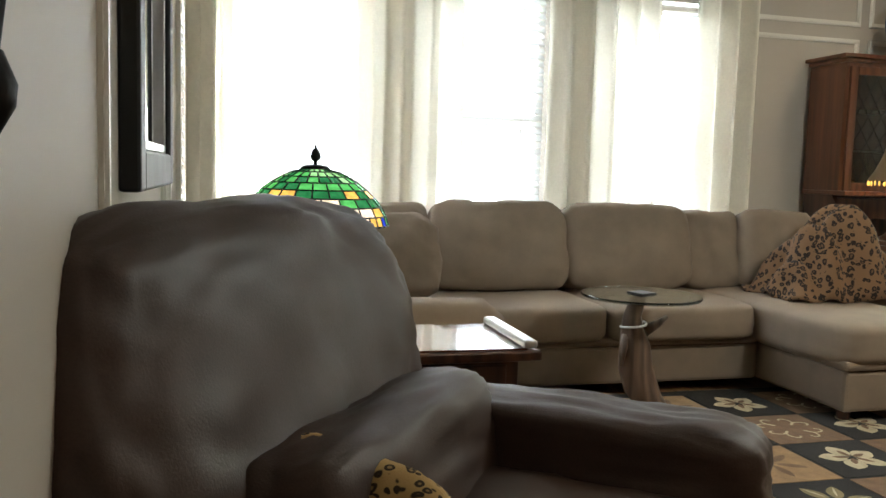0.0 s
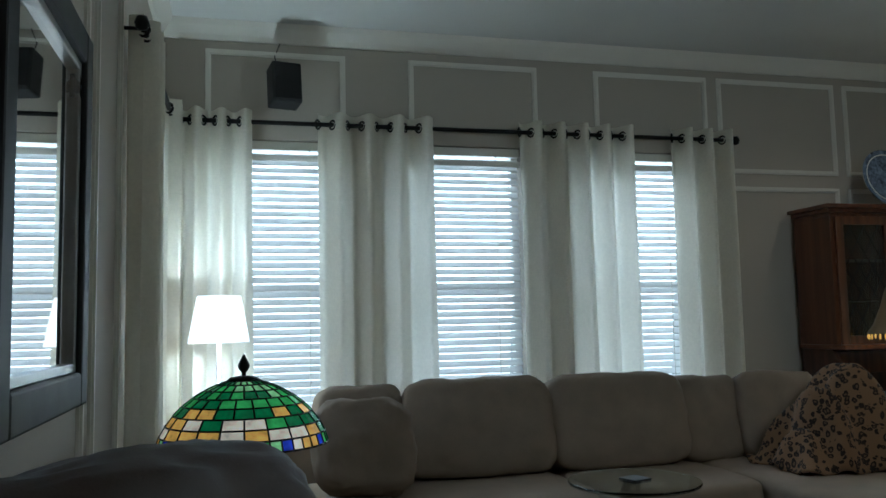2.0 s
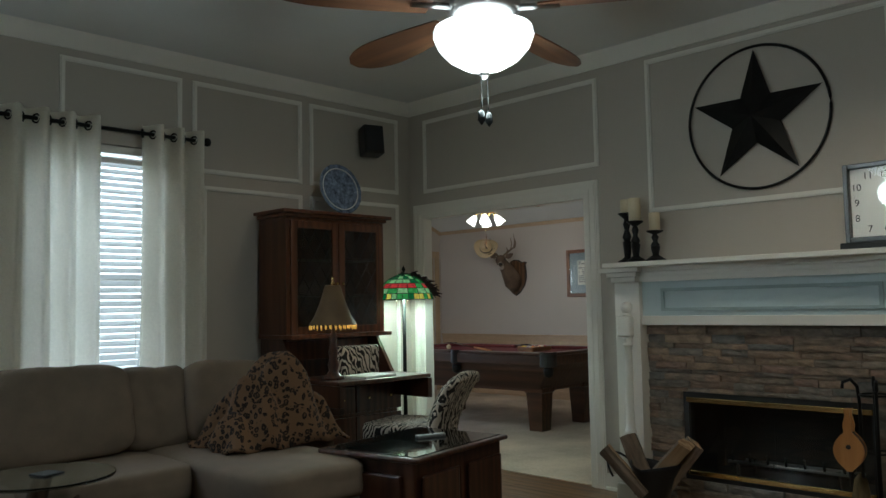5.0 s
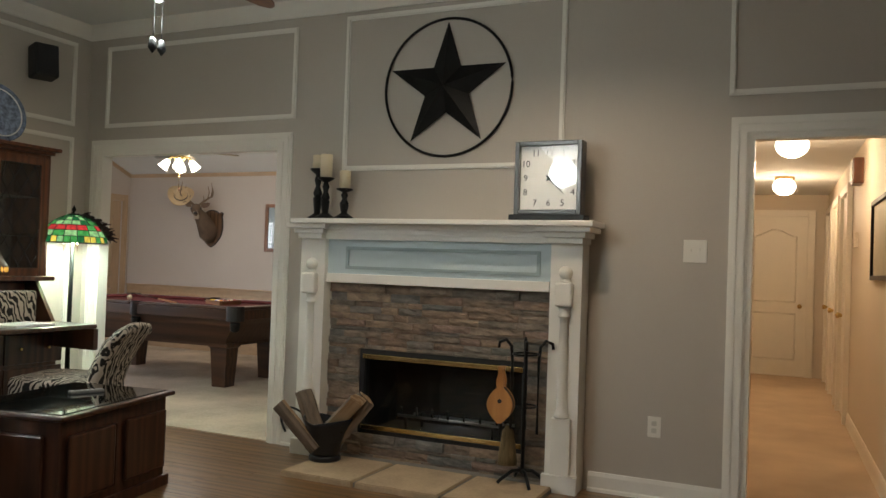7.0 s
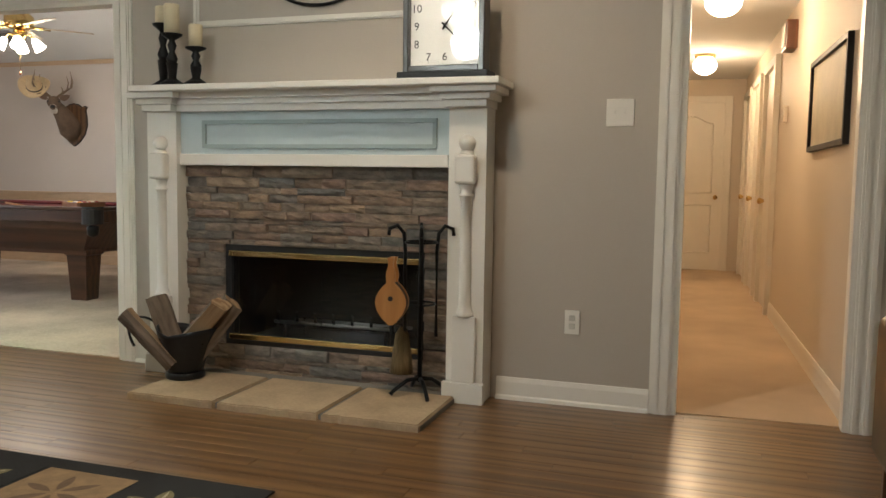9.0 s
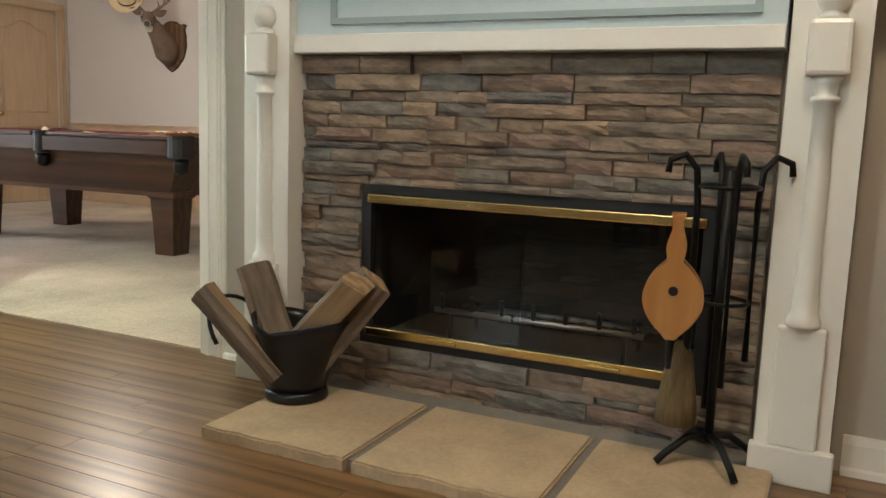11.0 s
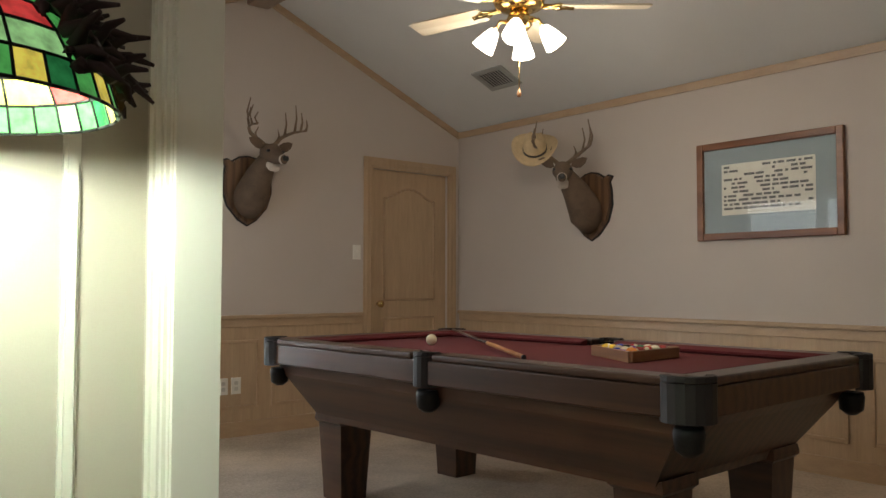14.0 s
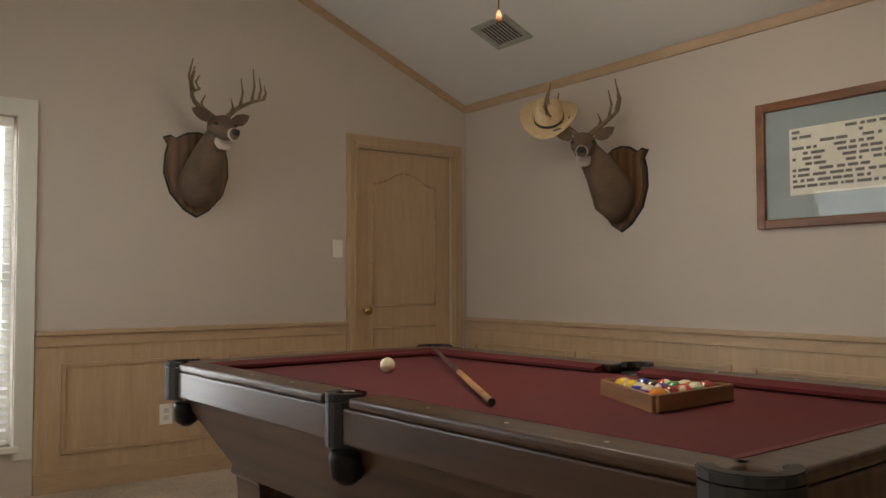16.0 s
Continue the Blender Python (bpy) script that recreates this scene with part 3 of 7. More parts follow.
# ---- fireplace ----
SOFTBLUE = plain("pale_blue_paint", (0.56, 0.65, 0.66), 0.4, vary=0.04, relief=0.04)
fire = thing("fireplace", "white mantel fireplace with stacked stone surround and glass doors", "fireplace", pose(0, 0, 0), kind="structure")
shelf = bmesh.new()
box(shelf, 5.235, 0.815, 1.500, XE, 2.80, 1.532, bevel=0.006)
part("mantel_shelf", shelf, TRIM, fire)
bm = bmesh.new()
for o, z0, z1 in ((0.20, 1.47, 1.50), (0.165, 1.44, 1.47), (0.145, 1.405, 1.44)):
    box(bm, XE - o, 1.10, z0, XE, 2.61, z1)
    for y0, y1 in ((0.893, 1.10), (2.61, 2.795)):
        e = o - 0.145
        box(bm, XE - o - 0.05, y0 - e, z0, XE, y1 + e, z1, bevel=0.004)
part("cornice", bm, TRIM, fire, "white stepped moulding under the shelf")
bm = B(XE - 0.11, 1.10, 1.125, XE, 2.61, 1.405)
part("frieze", bm, SOFTBLUE, fire, "pale blue painted frieze board")
bm = bmesh.new()
for r in ((1.16, 1.215, 1.18, 1.36), (2.45, 1.215, 2.47, 1.36), (1.18, 1.215, 2.45, 1.235), (1.18, 1.34, 2.45, 1.36)):
    box(bm, XE - 0.122, r[0], r[1], XE - 0.108, r[2], r[3])
part("frieze_moulding", bm, plain("blue_grey_paint", (0.34, 0.42, 0.43), 0.45, vary=0.05), fire, "blue grey panel moulding")
part("frieze_skirt", B(XE - 0.125, 1.10, 1.125, XE - 0.11, 2.61, 1.185, bevel=0.004), TRIM, fire)
for yc in (0.995, 2.702):
    pil = part("pilaster", B(XE - 0.15, yc - 0.092, 0, XE, yc + 0.092, 1.405), TRIM, fire, "white pilaster with an applied half column")
    part("plinth", B(XE - 0.185, yc - 0.103, 0, XE - 0.15, yc + 0.103, 0.10, bevel=0.004), TRIM, pil)
    part("base_block", B(XE - 0.178, yc - 0.058, 0.10, XE - 0.15, yc + 0.058, 0.42, bevel=0.006), TRIM, pil)
    M = Matrix.Translation((XE - 0.155, yc, 0))
    prof = [(0.046, 0.42), (0.05, 0.43), (0.044, 0.45), (0.036, 0.46), (0.034, 0.50), (0.031, 0.80), (0.029, 0.985), (0.04, 0.99), (0.04, 1.0), (0.03, 1.005), (0.034, 1.03), (0.044, 1.05)]
    part("half_column", lathe(prof, 20, M @ Matrix.Diagonal((0.86, 0.86, 1, 1))), TRIM, pil)
    part("capital_block", B(XE - 0.208, yc - 0.050, 1.05, XE - 0.15, yc + 0.050, 1.185, bevel=0.012), TRIM, pil)
    ball = [(0.03, 1.185), (0.034, 1.195), (0.02, 1.205)] + [(0.04 * math.sin(t), 1.24 - 0.04 * math.cos(t)) for t in [math.pi * q / 10 for q in range(2, 11)]]
    part("ball", lathe(ball, 20, M), TRIM, pil)
# stone backing with the firebox opening
FY0, FY1, FZ0, FZ1 = 1.235, 2.375, 0.165, 0.705
bm = bmesh.new()
for y0, y1, z0, z1 in ((1.10, FY0, 0, 1.125), (FY1, 2.61, 0, 1.125), (FY0, FY1, 0, FZ0), (FY0, FY1, FZ1, 1.125)):
    box(bm, XE - 0.03, y0, z0, XE, y1, z1)
part("stone_backing", bm, MORTAR, fire, "grey mortar bed behind the stone")
bm = bmesh.new()
box(bm, XE + 0.02, FY0, FZ0 - 0.02, XE + 0.5, FY1, FZ0)
box(bm, XE + 0.02, FY0, FZ1, XE + 0.5, FY1, FZ1 + 0.02)
box(bm, XE + 0.48, FY0, FZ0, XE + 0.5, FY1, FZ1)
box(bm, XE + 0.02, FY0 - 0.02, FZ0, XE + 0.48, FY0, FZ1)
box(bm, XE + 0.02, FY1, FZ0, XE + 0.48, FY1 + 0.02, FZ1)
part("firebox", bm, SOOT, fire, "sooty black firebox")
bm = bmesh.new()
xf = XE - 0.055
for y0, y1, z0, z1 in ((FY0, FY0 + 0.035, FZ0, FZ1), (FY1 - 0.035, FY1, FZ0, FZ1), (FY0 + 0.035, FY1 - 0.035, FZ1 - 0.03, FZ1), (FY0 + 0.035, FY1 - 0.035, FZ0, FZ0 + 0.025)):
    box(bm, xf, y0, z0, XE + 0.02, y1, z1)
ins = part("door_surround", bm, BLACK, fire, "black metal fireplace door frame")
for z0, z1 in ((FZ1 - 0.062, FZ1 - 0.032), (FZ0 + 0.028, FZ0 + 0.058)):
    part("brass_strip", B(xf - 0.012, FY0 + 0.025, z0, xf, FY1 - 0.025, z1, bevel=0.004), BRASS, ins, "polished brass strip")
ym = (FY0 + FY1) / 2
SMOKEGLASS = glass("smoky_glass", (0.72, 0.74, 0.72))
for y0, y1 in ((FY0 + 0.04, ym - 0.004), (ym + 0.004, FY1 - 0.04)):
    p = part("glass_door", B(xf + 0.02, y0, FZ0 + 0.06, xf + 0.025, y1, FZ1 - 0.064), SMOKEGLASS, ins, "smoky glass door panel")
    p.visible_shadow = False
    part("pull", B(xf - 0.02, y0 + 0.2, FZ0 + 0.034, xf - 0.011, y0 + 0.3, FZ0 + 0.046, bevel=0.003), BRASS, ins)
grate = thing("fire_grate", "black iron grate with ash-grey logs inside the firebox", "grate", pose(XE + 0.22, ym, FZ0))
for z, x in ((0.11, -0.12), (0.08, 0.12)):
    part("bar", tube([(x, -0.36, z), (x, 0.36, z)], 0.010, 8), STEEL, grate)
for k in range(7):
    y = -0.33 + 0.11 * k
    part("tine", tube([(-0.13, y, 0.17), (-0.12, y, 0.10), (0.12, y, 0.07)], 0.009, 6), IRON, grate)
for y in (-0.3, 0.3):
    for x in (-0.12, 0.12):
        part("leg", tube([(x, y, 0.0), (x, y, 0.1)], 0.010, 6), IRON, grate)

# hearth of three sandstone slabs
hearth = thing("hearth", "raised hearth of three sandstone slabs with grey joints", "hearth", pose(0, 0, 0), kind="structure")
part("hearth_bed", B(4.865, 1.03, 0.0, XE - 0.03, 2.50, 0.022), MORTAR, hearth)
cuts = [1.02, 1.50, 2.03, 2.53]
for y0, y1 in zip(cuts, cuts[1:]):
    out, n = [], 18
    for i in range(n + 1):
        out.append((4.84 + 0.012 * noise.noise(Vector((i * 0.7, y0 * 9, 0))), y0 + 0.013 + (y1 - y0 - 0.026) * i / n))
    out += [(XE - 0.18, y1 - 0.013), (XE - 0.18, y0 + 0.013)]
    part("slab", slab(out, 0.034, bevel=0.006), FLAG, hearth)
# stacked ledge stones
rs = random.Random(4)
stones = []
for za, zb, spans in ((0.0, FZ0, [(1.102, 2.608)]), (FZ0, FZ1, [(1.102, FY0), (FY1, 2.608)]), (FZ1, 1.125, [(1.102, 2.608)])):
    rows = [rs.choice((0.024, 0.032, 0.04, 0.048, 0.056)) for _ in range(max(2, round((zb - za) / 0.042)))]
    f, z = (zb - za) / sum(rows), za
    for h in rows:
        for a, b in spans:
            y = a
            while y < b - 0.001:
                w = rs.uniform(0.09, 0.34)
                if b - y - w < 0.05:
                    w = b - y
                stones.append((y, y + w, z, z + h * f))
                y += w
        z += h * f
for k, (y0, y1, z0, z1) in enumerate(stones):
    bm = bmesh.new()
    d = rs.uniform(0.060, 0.082)
    nx = max(3, int((y1 - y0) / 0.03))
    grid = [[None] * (nx + 1) for _ in range(4)]
    for j in range(4):
        for i in range(nx + 1):
            yy, zz = y0 + 0.002 + (y1 - y0 - 0.004) * i / nx, z0 + 0.0012 + (z1 - z0 - 0.0024) * j / 3
            edge = 0.55 if i in (0, nx) or j in (0, 3) else 1.0
            q = noise.noise(Vector((yy * 16, zz * 40, k * 3.1))) + 0.5 * noise.noise(Vector((yy * 45, zz * 90, k * 1.7)))
            grid[j][i] = bm.verts.new((XE - 0.03 - (d - 0.03) * (0.75 + 0.25 * edge) - 0.010 * q, yy, zz + (0.003 * noise.noise(Vector((yy * 20, k, j))) if j in (0, 3) else 0)))
    for j in range(3):
        for i in range(nx):
            bm.faces.new((grid[j][i], grid[j][i + 1], grid[j + 1][i + 1], grid[j + 1][i]))
    rim = [grid[0][i] for i in range(nx + 1)] + [grid[j][nx] for j in (1, 2, 3)] + [grid[3][i] for i in range(nx - 1, -1, -1)] + [grid[j][0] for j in (2, 1)]
    back = [bm.verts.new((XE - 0.028, v.co.y, v.co.z)) for v in rim]
    for i in range(len(rim)):
        bm.faces.new((rim[i], back[i], back[(i + 1) % len(rim)], rim[(i + 1) % len(rim)]))
    bmesh.ops.recalc_face_normals(bm, faces=bm.faces)
    part("stone", bm, STONE, fire)

# ---- living room: sectional sofa ----


def slant(x, y, z, rx=0, ry=0, rz=0):
    return pose(x, y, z, rx, ry, rz)


sofa = thing("sectional_sofa", "taupe microfibre U-shaped sectional sofa with loose back cushions", "sofa")
bm = bmesh.new()
box(bm, 1.03, 3.80, 0.06, 2.90, 4.72, 0.26, bevel=0.02)
box(bm, 1.03, 3.785, 0.26, 2.885, 4.72, 0.31, bevel=0.02)
part("base", bm, TAUPE, sofa)
bm = bmesh.new()
box(bm, 2.90, 3.14, 0.06, 3.45, 4.72, 0.26, bevel=0.02)
box(bm, 2.885, 3.125, 0.26, 3.45, 4.72, 0.31, bevel=0.02)
part("chaise_base", bm, TAUPE, sofa)
bm = bmesh.new()
box(bm, 0.16, 2.98, 0.06, 1.03, 4.72, 0.30, bevel=0.03)
part("corner_base", bm, TAUPE, sofa)
part("back_rail", B(0.12, 4.55, 0.06, 3.70, 4.74, 0.74, bevel=0.05, seg=3), TAUPE, sofa)
part("side_rail", B(0.02, 2.98, 0.06, 0.2, 4.74, 0.74, bevel=0.05, seg=3), TAUPE, sofa)
for k, (x0, x1, y0, y1) in enumerate(((1.05, 1.995, 3.73, 4.5), (1.995, 2.86, 3.73, 4.5), (0.2, 1.05, 3.73, 4.5), (0.2, 1.00, 3.20, 3.73))):
    part("seat_cushion", cushion(x1 - x0 + 0.02, y1 - y0 + 0.02, 0.20, 12, 0.4, 0.006, k * 3.3), TAUPE, sofa, "", pose((x0 + x1) / 2, (y0 + y1) / 2, 0.385))
part("chaise_cushion", cushion(0.70, 1.62, 0.22, 14, 0.4, 0.006, 9), TAUPE, sofa, "", pose(3.19, 3.91, 0.385))
for k, (xc, w, yc, tilt, h) in enumerate(((1.575, 0.82, 4.40, -14, 0.52), (2.365, 0.82, 4.40, -14, 0.52), (2.93, 0.42, 4.44, -13, 0.48), (3.36, 0.54, 4.36, -16, 0.495), (0.95, 0.46, 4.46, -10, 0.50))):
    part("back_cushion", cushion(w, 0.24, h, 14, 0.62, 0.016, k * 5.1 + 1), TAUPE, sofa, "", pose(xc, yc, 0.46 + h / 2, tilt))
for k, yc in enumerate((3.45, 4.08)):
    part("back_cushion", cushion(0.60, 0.22, 0.50, 14, 0.62, 0.014, k * 2.7 + 20), TAUPE, sofa, "", pose(0.31, yc, 0.70, -13, 0, 90))
# rolled arms
def rolled_arm(length, seed):
    bm = bmesh.new()
    prof = [(-0.11, 0.06), (-0.115, 0.3), (-0.11, 0.5)] + [(0.125 * math.cos(t), 0.52 + 0.125 * math.sin(t)) for t in [math.pi - math.pi * q / 12 for q in range(13)]] + [(0.115, 0.3), (0.11, 0.06)]
    rows = []
    for i in range(15):
        u = i / 14
        e = 1 - 0.12 * (max(0, abs(u - 0.5) * 2 - 0.8) / 0.2) ** 2
        rows.append([bm.verts.new((x * e, length * (u - 0.5), 0.06 + (z - 0.06) * e + 0.006 * noise.noise(Vector((x * 9 + seed, u * 5, z * 7))))) for x, z in prof])
    for a, b in zip(rows, rows[1:]):
        for i in range(len(prof) - 1):
            bm.faces.new((a[i], a[i + 1], b[i + 1], b[i])).smooth = True
    bm.faces.new(rows[0])
    bm.faces.new(rows[-1][::-1])
    bmesh.ops.recalc_face_normals(bm, faces=bm.faces)
    return bm


part("arm", rolled_arm(0.95, 1), TAUPE, sofa, "", pose(3.64, 4.22, 0))
part("arm", rolled_arm(1.10, 2), TAUPE, sofa, "", pose(0.62, 3.08, 0, 0, 0, 90))
for xf, yf in ((0.25, 3.05), (0.95, 3.05), (1.1, 4.6), (2.97, 3.22), (3.38, 3.22), (3.6, 4.62), (0.25, 4.62), (1.1, 3.9)):
    part("foot", lathe([(0.03, 0), (0.035, 0.062)], 12), DARKWOOD, sofa, "dark wooden foot", pose(xf, yf, 0))
pil = thing("throw_pillow", "large taupe throw pillow leaning on the sofa corner", "pillow", pose(0.93, 4.10, 0.70, -20, 6, 12))
part("pillow_body", cushion(0.50, 0.20, 0.46, 14, 0.95, 0.022, 31), TAUPE, pil)

# leopard throw over the chaise
LEOPARD = spotted("leopard_plush", (0.16, 0.088, 0.042), (0.012, 0.006, 0.004), 32)
throw = thing("leopard_throw", "leopard print plush throw heaped on the chaise", "throw")
bm = bmesh.new()
nx, ny = 44, 30
grid = []
for j in range(ny + 1):
    row = []
    for i in range(nx + 1):
        u, v = i / nx * 2 - 1, j / ny * 2 - 1
        x, y = 3.42 + 0.39 * u + 0.05 * noise.noise(Vector((v * 2, 1, 4))), 3.93 + 0.26 * v + 0.06 * noise.noise(Vector((u * 2, 2, 4)))
        hump = max(0.0, 1 - abs(u * 0.95 - 0.05) ** 1.5) * max(0.0, 1 - abs(v) ** 2.4)
        fold = 0.07 * math.sin(u * 11 + 2 * noise.noise(Vector((u, v, 7))) * 3) * (1 - 0.4 * v * v)
        row.append(bm.verts.new((x, y, max(0.492, 0.50 + 0.46 * hump + fold * 1.3 * (0.3 + hump)))))
    grid.append(row)
for a, b in zip(grid, grid[1:]):
    for i in range(nx):
        bm.faces.new((a[i], a[i + 1], b[i + 1], b[i])).smooth = True
ob = part("throw_cloth", bm, LEOPARD, throw)
so = ob.modifiers.new("thick", "SOLIDIFY")
so.thickness, so.offset = 0.014, 1.0

# ---- brown leather recliner ----
rec = thing("recliner", "worn dark brown leather recliner with a puffy pillow back", "armchair", pose(0.385, 1.50, 0, 0, 0, -36))
part("base", B(-0.10, -0.33, 0.03, 0.62, 0.33, 0.26, bevel=0.04, seg=3), LEATHER, rec)
part("seat", cushion(0.66, 0.56, 0.24, 14, 0.6, 0.012, 3), LEATHER, rec, "", pose(0.33, 0, 0.40))
part("back", cushion(0.38, 1.08, 0.84, 30, 0.88, 0.024, 5), LEATHER, rec, "puffy leather back pillow", pose(-0.22, -0.06, 0.65, 0, -15, 0))
part("lumbar_cushion", cushion(0.30, 0.78, 0.30, 20, 0.7, 0.014, 6), LEATHER, rec, "", pose(0.02, 0.0, 0.55, 0, -12, 0))
part("back_shell", B(-0.36, -0.33, 0.1, -0.20, 0.33, 0.74, bevel=0.05, seg=3), LEATHER, rec)
for s in (-1, 1):
    part("arm", cushion(0.84, 0.24, 0.26, 18, 0.75, 0.014, 8 + s), LEATHER, rec, "padded leather arm with stitched bands", pose(0.30, s * 0.385, 0.48 + 0.03 * s))
    part("arm_panel", B(-0.10, s * 0.385 - 0.09, 0.03, 0.66, s * 0.385 + 0.09, 0.44, bevel=0.04, seg=3), LEATHER, rec)
part("footrest", cushion(0.16, 0.54, 0.34, 12, 0.6, 0.01, 13), LEATHER, rec, "", pose(0.68, 0, 0.26))
SPOT = spotted("leopard_dot_fabric", (0.45, 0.30, 0.12), (0.03, 0.02, 0.012), 60)
p = thing("small_pillow", "small tan leopard dot pillow lying on the recliner seat", "pillow", pose(0.30, 1.21, 0.55, 50, 12, -40))
part("pillow_body", cushion(0.32, 0.28, 0.12, 12, 0.7, 0.006, 17), SPOT, p)

# ---- end table with tiffany lamp ----
et = thing("end_table", "dark wood end table with a bright metal tray edge", "side table", pose(0.575, 2.43, 0))
part("tabletop", B(-0.44, -0.22, 0.585, 0.44, 0.22, 0.615, bevel=0.006), DARKWOOD, et)
part("apron", B(-0.38, -0.18, 0.44, 0.38, 0.18, 0.585, bevel=0.004), DARKWOOD, et)
part("drawer", B(-0.05, -0.19, 0.46, 0.34, -0.18, 0.57, bevel=0.004), DARKWOOD, et)
for x in (-0.35, 0.35):
    for y in (-0.16, 0.16):
        part("leg", B(x - 0.03, y - 0.03, 0, x + 0.03, y + 0.03, 0.44, bevel=0.004), DARKWOOD, et)
part("lower_shelf", B(-0.36, -0.17, 0.14, 0.36, 0.17, 0.165, bevel=0.004), DARKWOOD, et)
GLOSSTOP = plain("glossy_laminate", (0.10, 0.035, 0.02), 0.12, vary=0.15, coat=0.5, relief=0.02)
part("tray_panel", B(-0.30, -0.20, 0.615, 0.40, 0.20, 0.621), GLOSSTOP, et, "polished red-brown table panel")
part("metal_edge", B(0.385, -0.21, 0.621, 0.43, 0.21, 0.645, bevel=0.008), STEEL, et, "bright metal rail")


def stained(name, cols, power, scale):
    """Leaded glass of mixed colours with light behind it."""
    m, n, l, b = mat(name)
    v = coords(n, l)
    vo = n.new("ShaderNodeTexVoronoi")
    vo.inputs["Scale"].default_value = scale
    l.new(v, vo.inputs["Vector"])
    sep = n.new("ShaderNodeSeparateColor")
    l.new(vo.outputs["Color"], sep.inputs[0])
    stops = [(k / len(cols), c) for k, c in enumerate(cols)]
    r = n.new("ShaderNodeValToRGB")
    r.color_ramp.interpolation = "CONSTANT"
    while len(r.color_ramp.elements) < len(stops):
        r.color_ramp.elements.new(0.5)
    for e, (p, c) in zip(r.color_ramp.elements, stops):
        e.position, e.color = p, (*c, 1)
    l.new(sep.outputs[0], r.inputs[0])
    l.new(r.outputs[0], b.inputs["Base Color"])
    l.new(r.outputs[0], b.inputs["Emission Color"])
    b.inputs["Emission Strength"].default_value, b.inputs["Roughness"].default_value = power, 0.2
    return m


def tiffany(m, r, h, z0, glasses, label, panels=14, rows=5, name="stained_glass_lamp"):
    """A leaded glass dome of separate panes between came strips; base is added by the caller."""
    ob = thing(name, label, "lamp", m)
    dome = part("shade", bmesh.new(), IRON, ob, "domed leaded glass shade")
    prof = []
    for k in range(rows + 1):
        t = math.pi / 2 * k / rows
        u = k / rows
        prof.append((r * (1 - 0.84 * (0.45 * u ** 1.2 + 0.55 * (1 - math.cos(t)))), z0 + h * (0.4 * u + 0.6 * math.sin(t))))
    rr = random.Random(int(r * 1000))
    shift = 0
    for j in range(rows):
        (ra, za), (rb, zb) = prof[j], prof[j + 1]
        cnt = panels * 2 if j == 0 else panels
        shift = (shift + 0.5) % 1 if j % 2 else shift
        for k in range(cnt):
            a0, a1 = 2 * math.pi * (k + shift) / cnt, 2 * math.pi * (k + 1 + shift) / cnt
            bm = bmesh.new()
            va = []
            for a, rad, z in ((a0, ra, za), ((a0 + a1) / 2, ra, za), (a1, ra, za), (a1, rb, zb), ((a0 + a1) / 2, rb, zb), (a0, rb, zb)):
                va.append(bm.verts.new((rad * math.cos(a), rad * math.sin(a), z)))
            bm.faces.new((va[0], va[1], va[4], va[5]))
            bm.faces.new((va[1], va[2], va[3], va[4]))
            g = rr.choice(glasses[min(j, len(glasses) - 1)])
            pn = part("glass_pane", bm, g, dome)
            lead = bmesh.new()
            tube([va_co for va_co in ((ra * math.cos(a0), ra * math.sin(a0), za), (rb * math.cos(a0), rb * math.sin(a0), zb))], 0.0028, 5, lead)
            tube([(ra * math.cos(a), ra * math.sin(a), za) for a in (a0, (a0 + a1) / 2, a1)], 0.0028, 5, lead)
            part("came", lead, IRON, dome)
    ztop = z0 + h
    part("cap", lathe([(0.18 * r, ztop - 0.012), (0.2 * r, ztop), (0.16 * r, ztop + 0.008), (0.05 * r, ztop + 0.012)], 20), IRON, ob)
    fz = ztop + 0.01
    part("finial", lathe([(0.006, fz), (0.006, fz + 0.01), (0.014, fz + 0.02), (0.016, fz + 0.03), (0.006, fz + 0.05), (0.001, fz + 0.06)], 12), IRON, ob)
    return ob


def litglass(name, c, power):
    m, n, l, b = mat(name)
    v = coords(n, l)
    col = ramp(n, l, noise_node(n, l, v, 38, 3), [(0.3, [x * 0.5 for x in c]), (0.7, c)])
    l.new(col, b.inputs["Base Color"])
    l.new(col, b.inputs["Emission Color"])
    b.inputs["Emission Strength"].default_value, b.inputs["Roughness"].default_value = power, 0.25
    return m


GG = [litglass("green_art_glass", (0.06, 0.30, 0.07), 1.2), litglass("pale_green_art_glass", (0.24, 0.48, 0.20), 1.2), litglass("deep_green_art_glass", (0.015, 0.13, 0.04), 1.1)]
AMB, CRM, BLU = litglass("amber_art_glass", (0.75, 0.40, 0.08), 1.0), litglass("cream_art_glass", (0.80, 0.66, 0.50), 1.0), litglass("blue_art_glass", (0.02, 0.05, 0.55), 0.8)
lamp = tiffany(pose(0.362, 2.45, 0.615), 0.222, 0.165, 0.355, [GG + [CRM, BLU, AMB], [CRM, CRM, AMB, GG[2]], [CRM, GG[2], AMB, GG[0]], [GG[0], GG[2], GG[2], AMB], [GG[0], GG[2], GG[0]], GG, GG], "table lamp with a green dragonfly leaded glass shade", 22, 8)
part("lamp_base", lathe([(0.09, 0), (0.095, 0.01), (0.06, 0.03), (0.03, 0.05), (0.045, 0.10), (0.05, 0.15), (0.025, 0.2), (0.014, 0.25), (0.014, 0.51)], 20), IRON, lamp, "dark bronze turned base")
bulb("tiffany_bulb", (0.362, 2.45, 1.05), 6, WARM, 0.03)

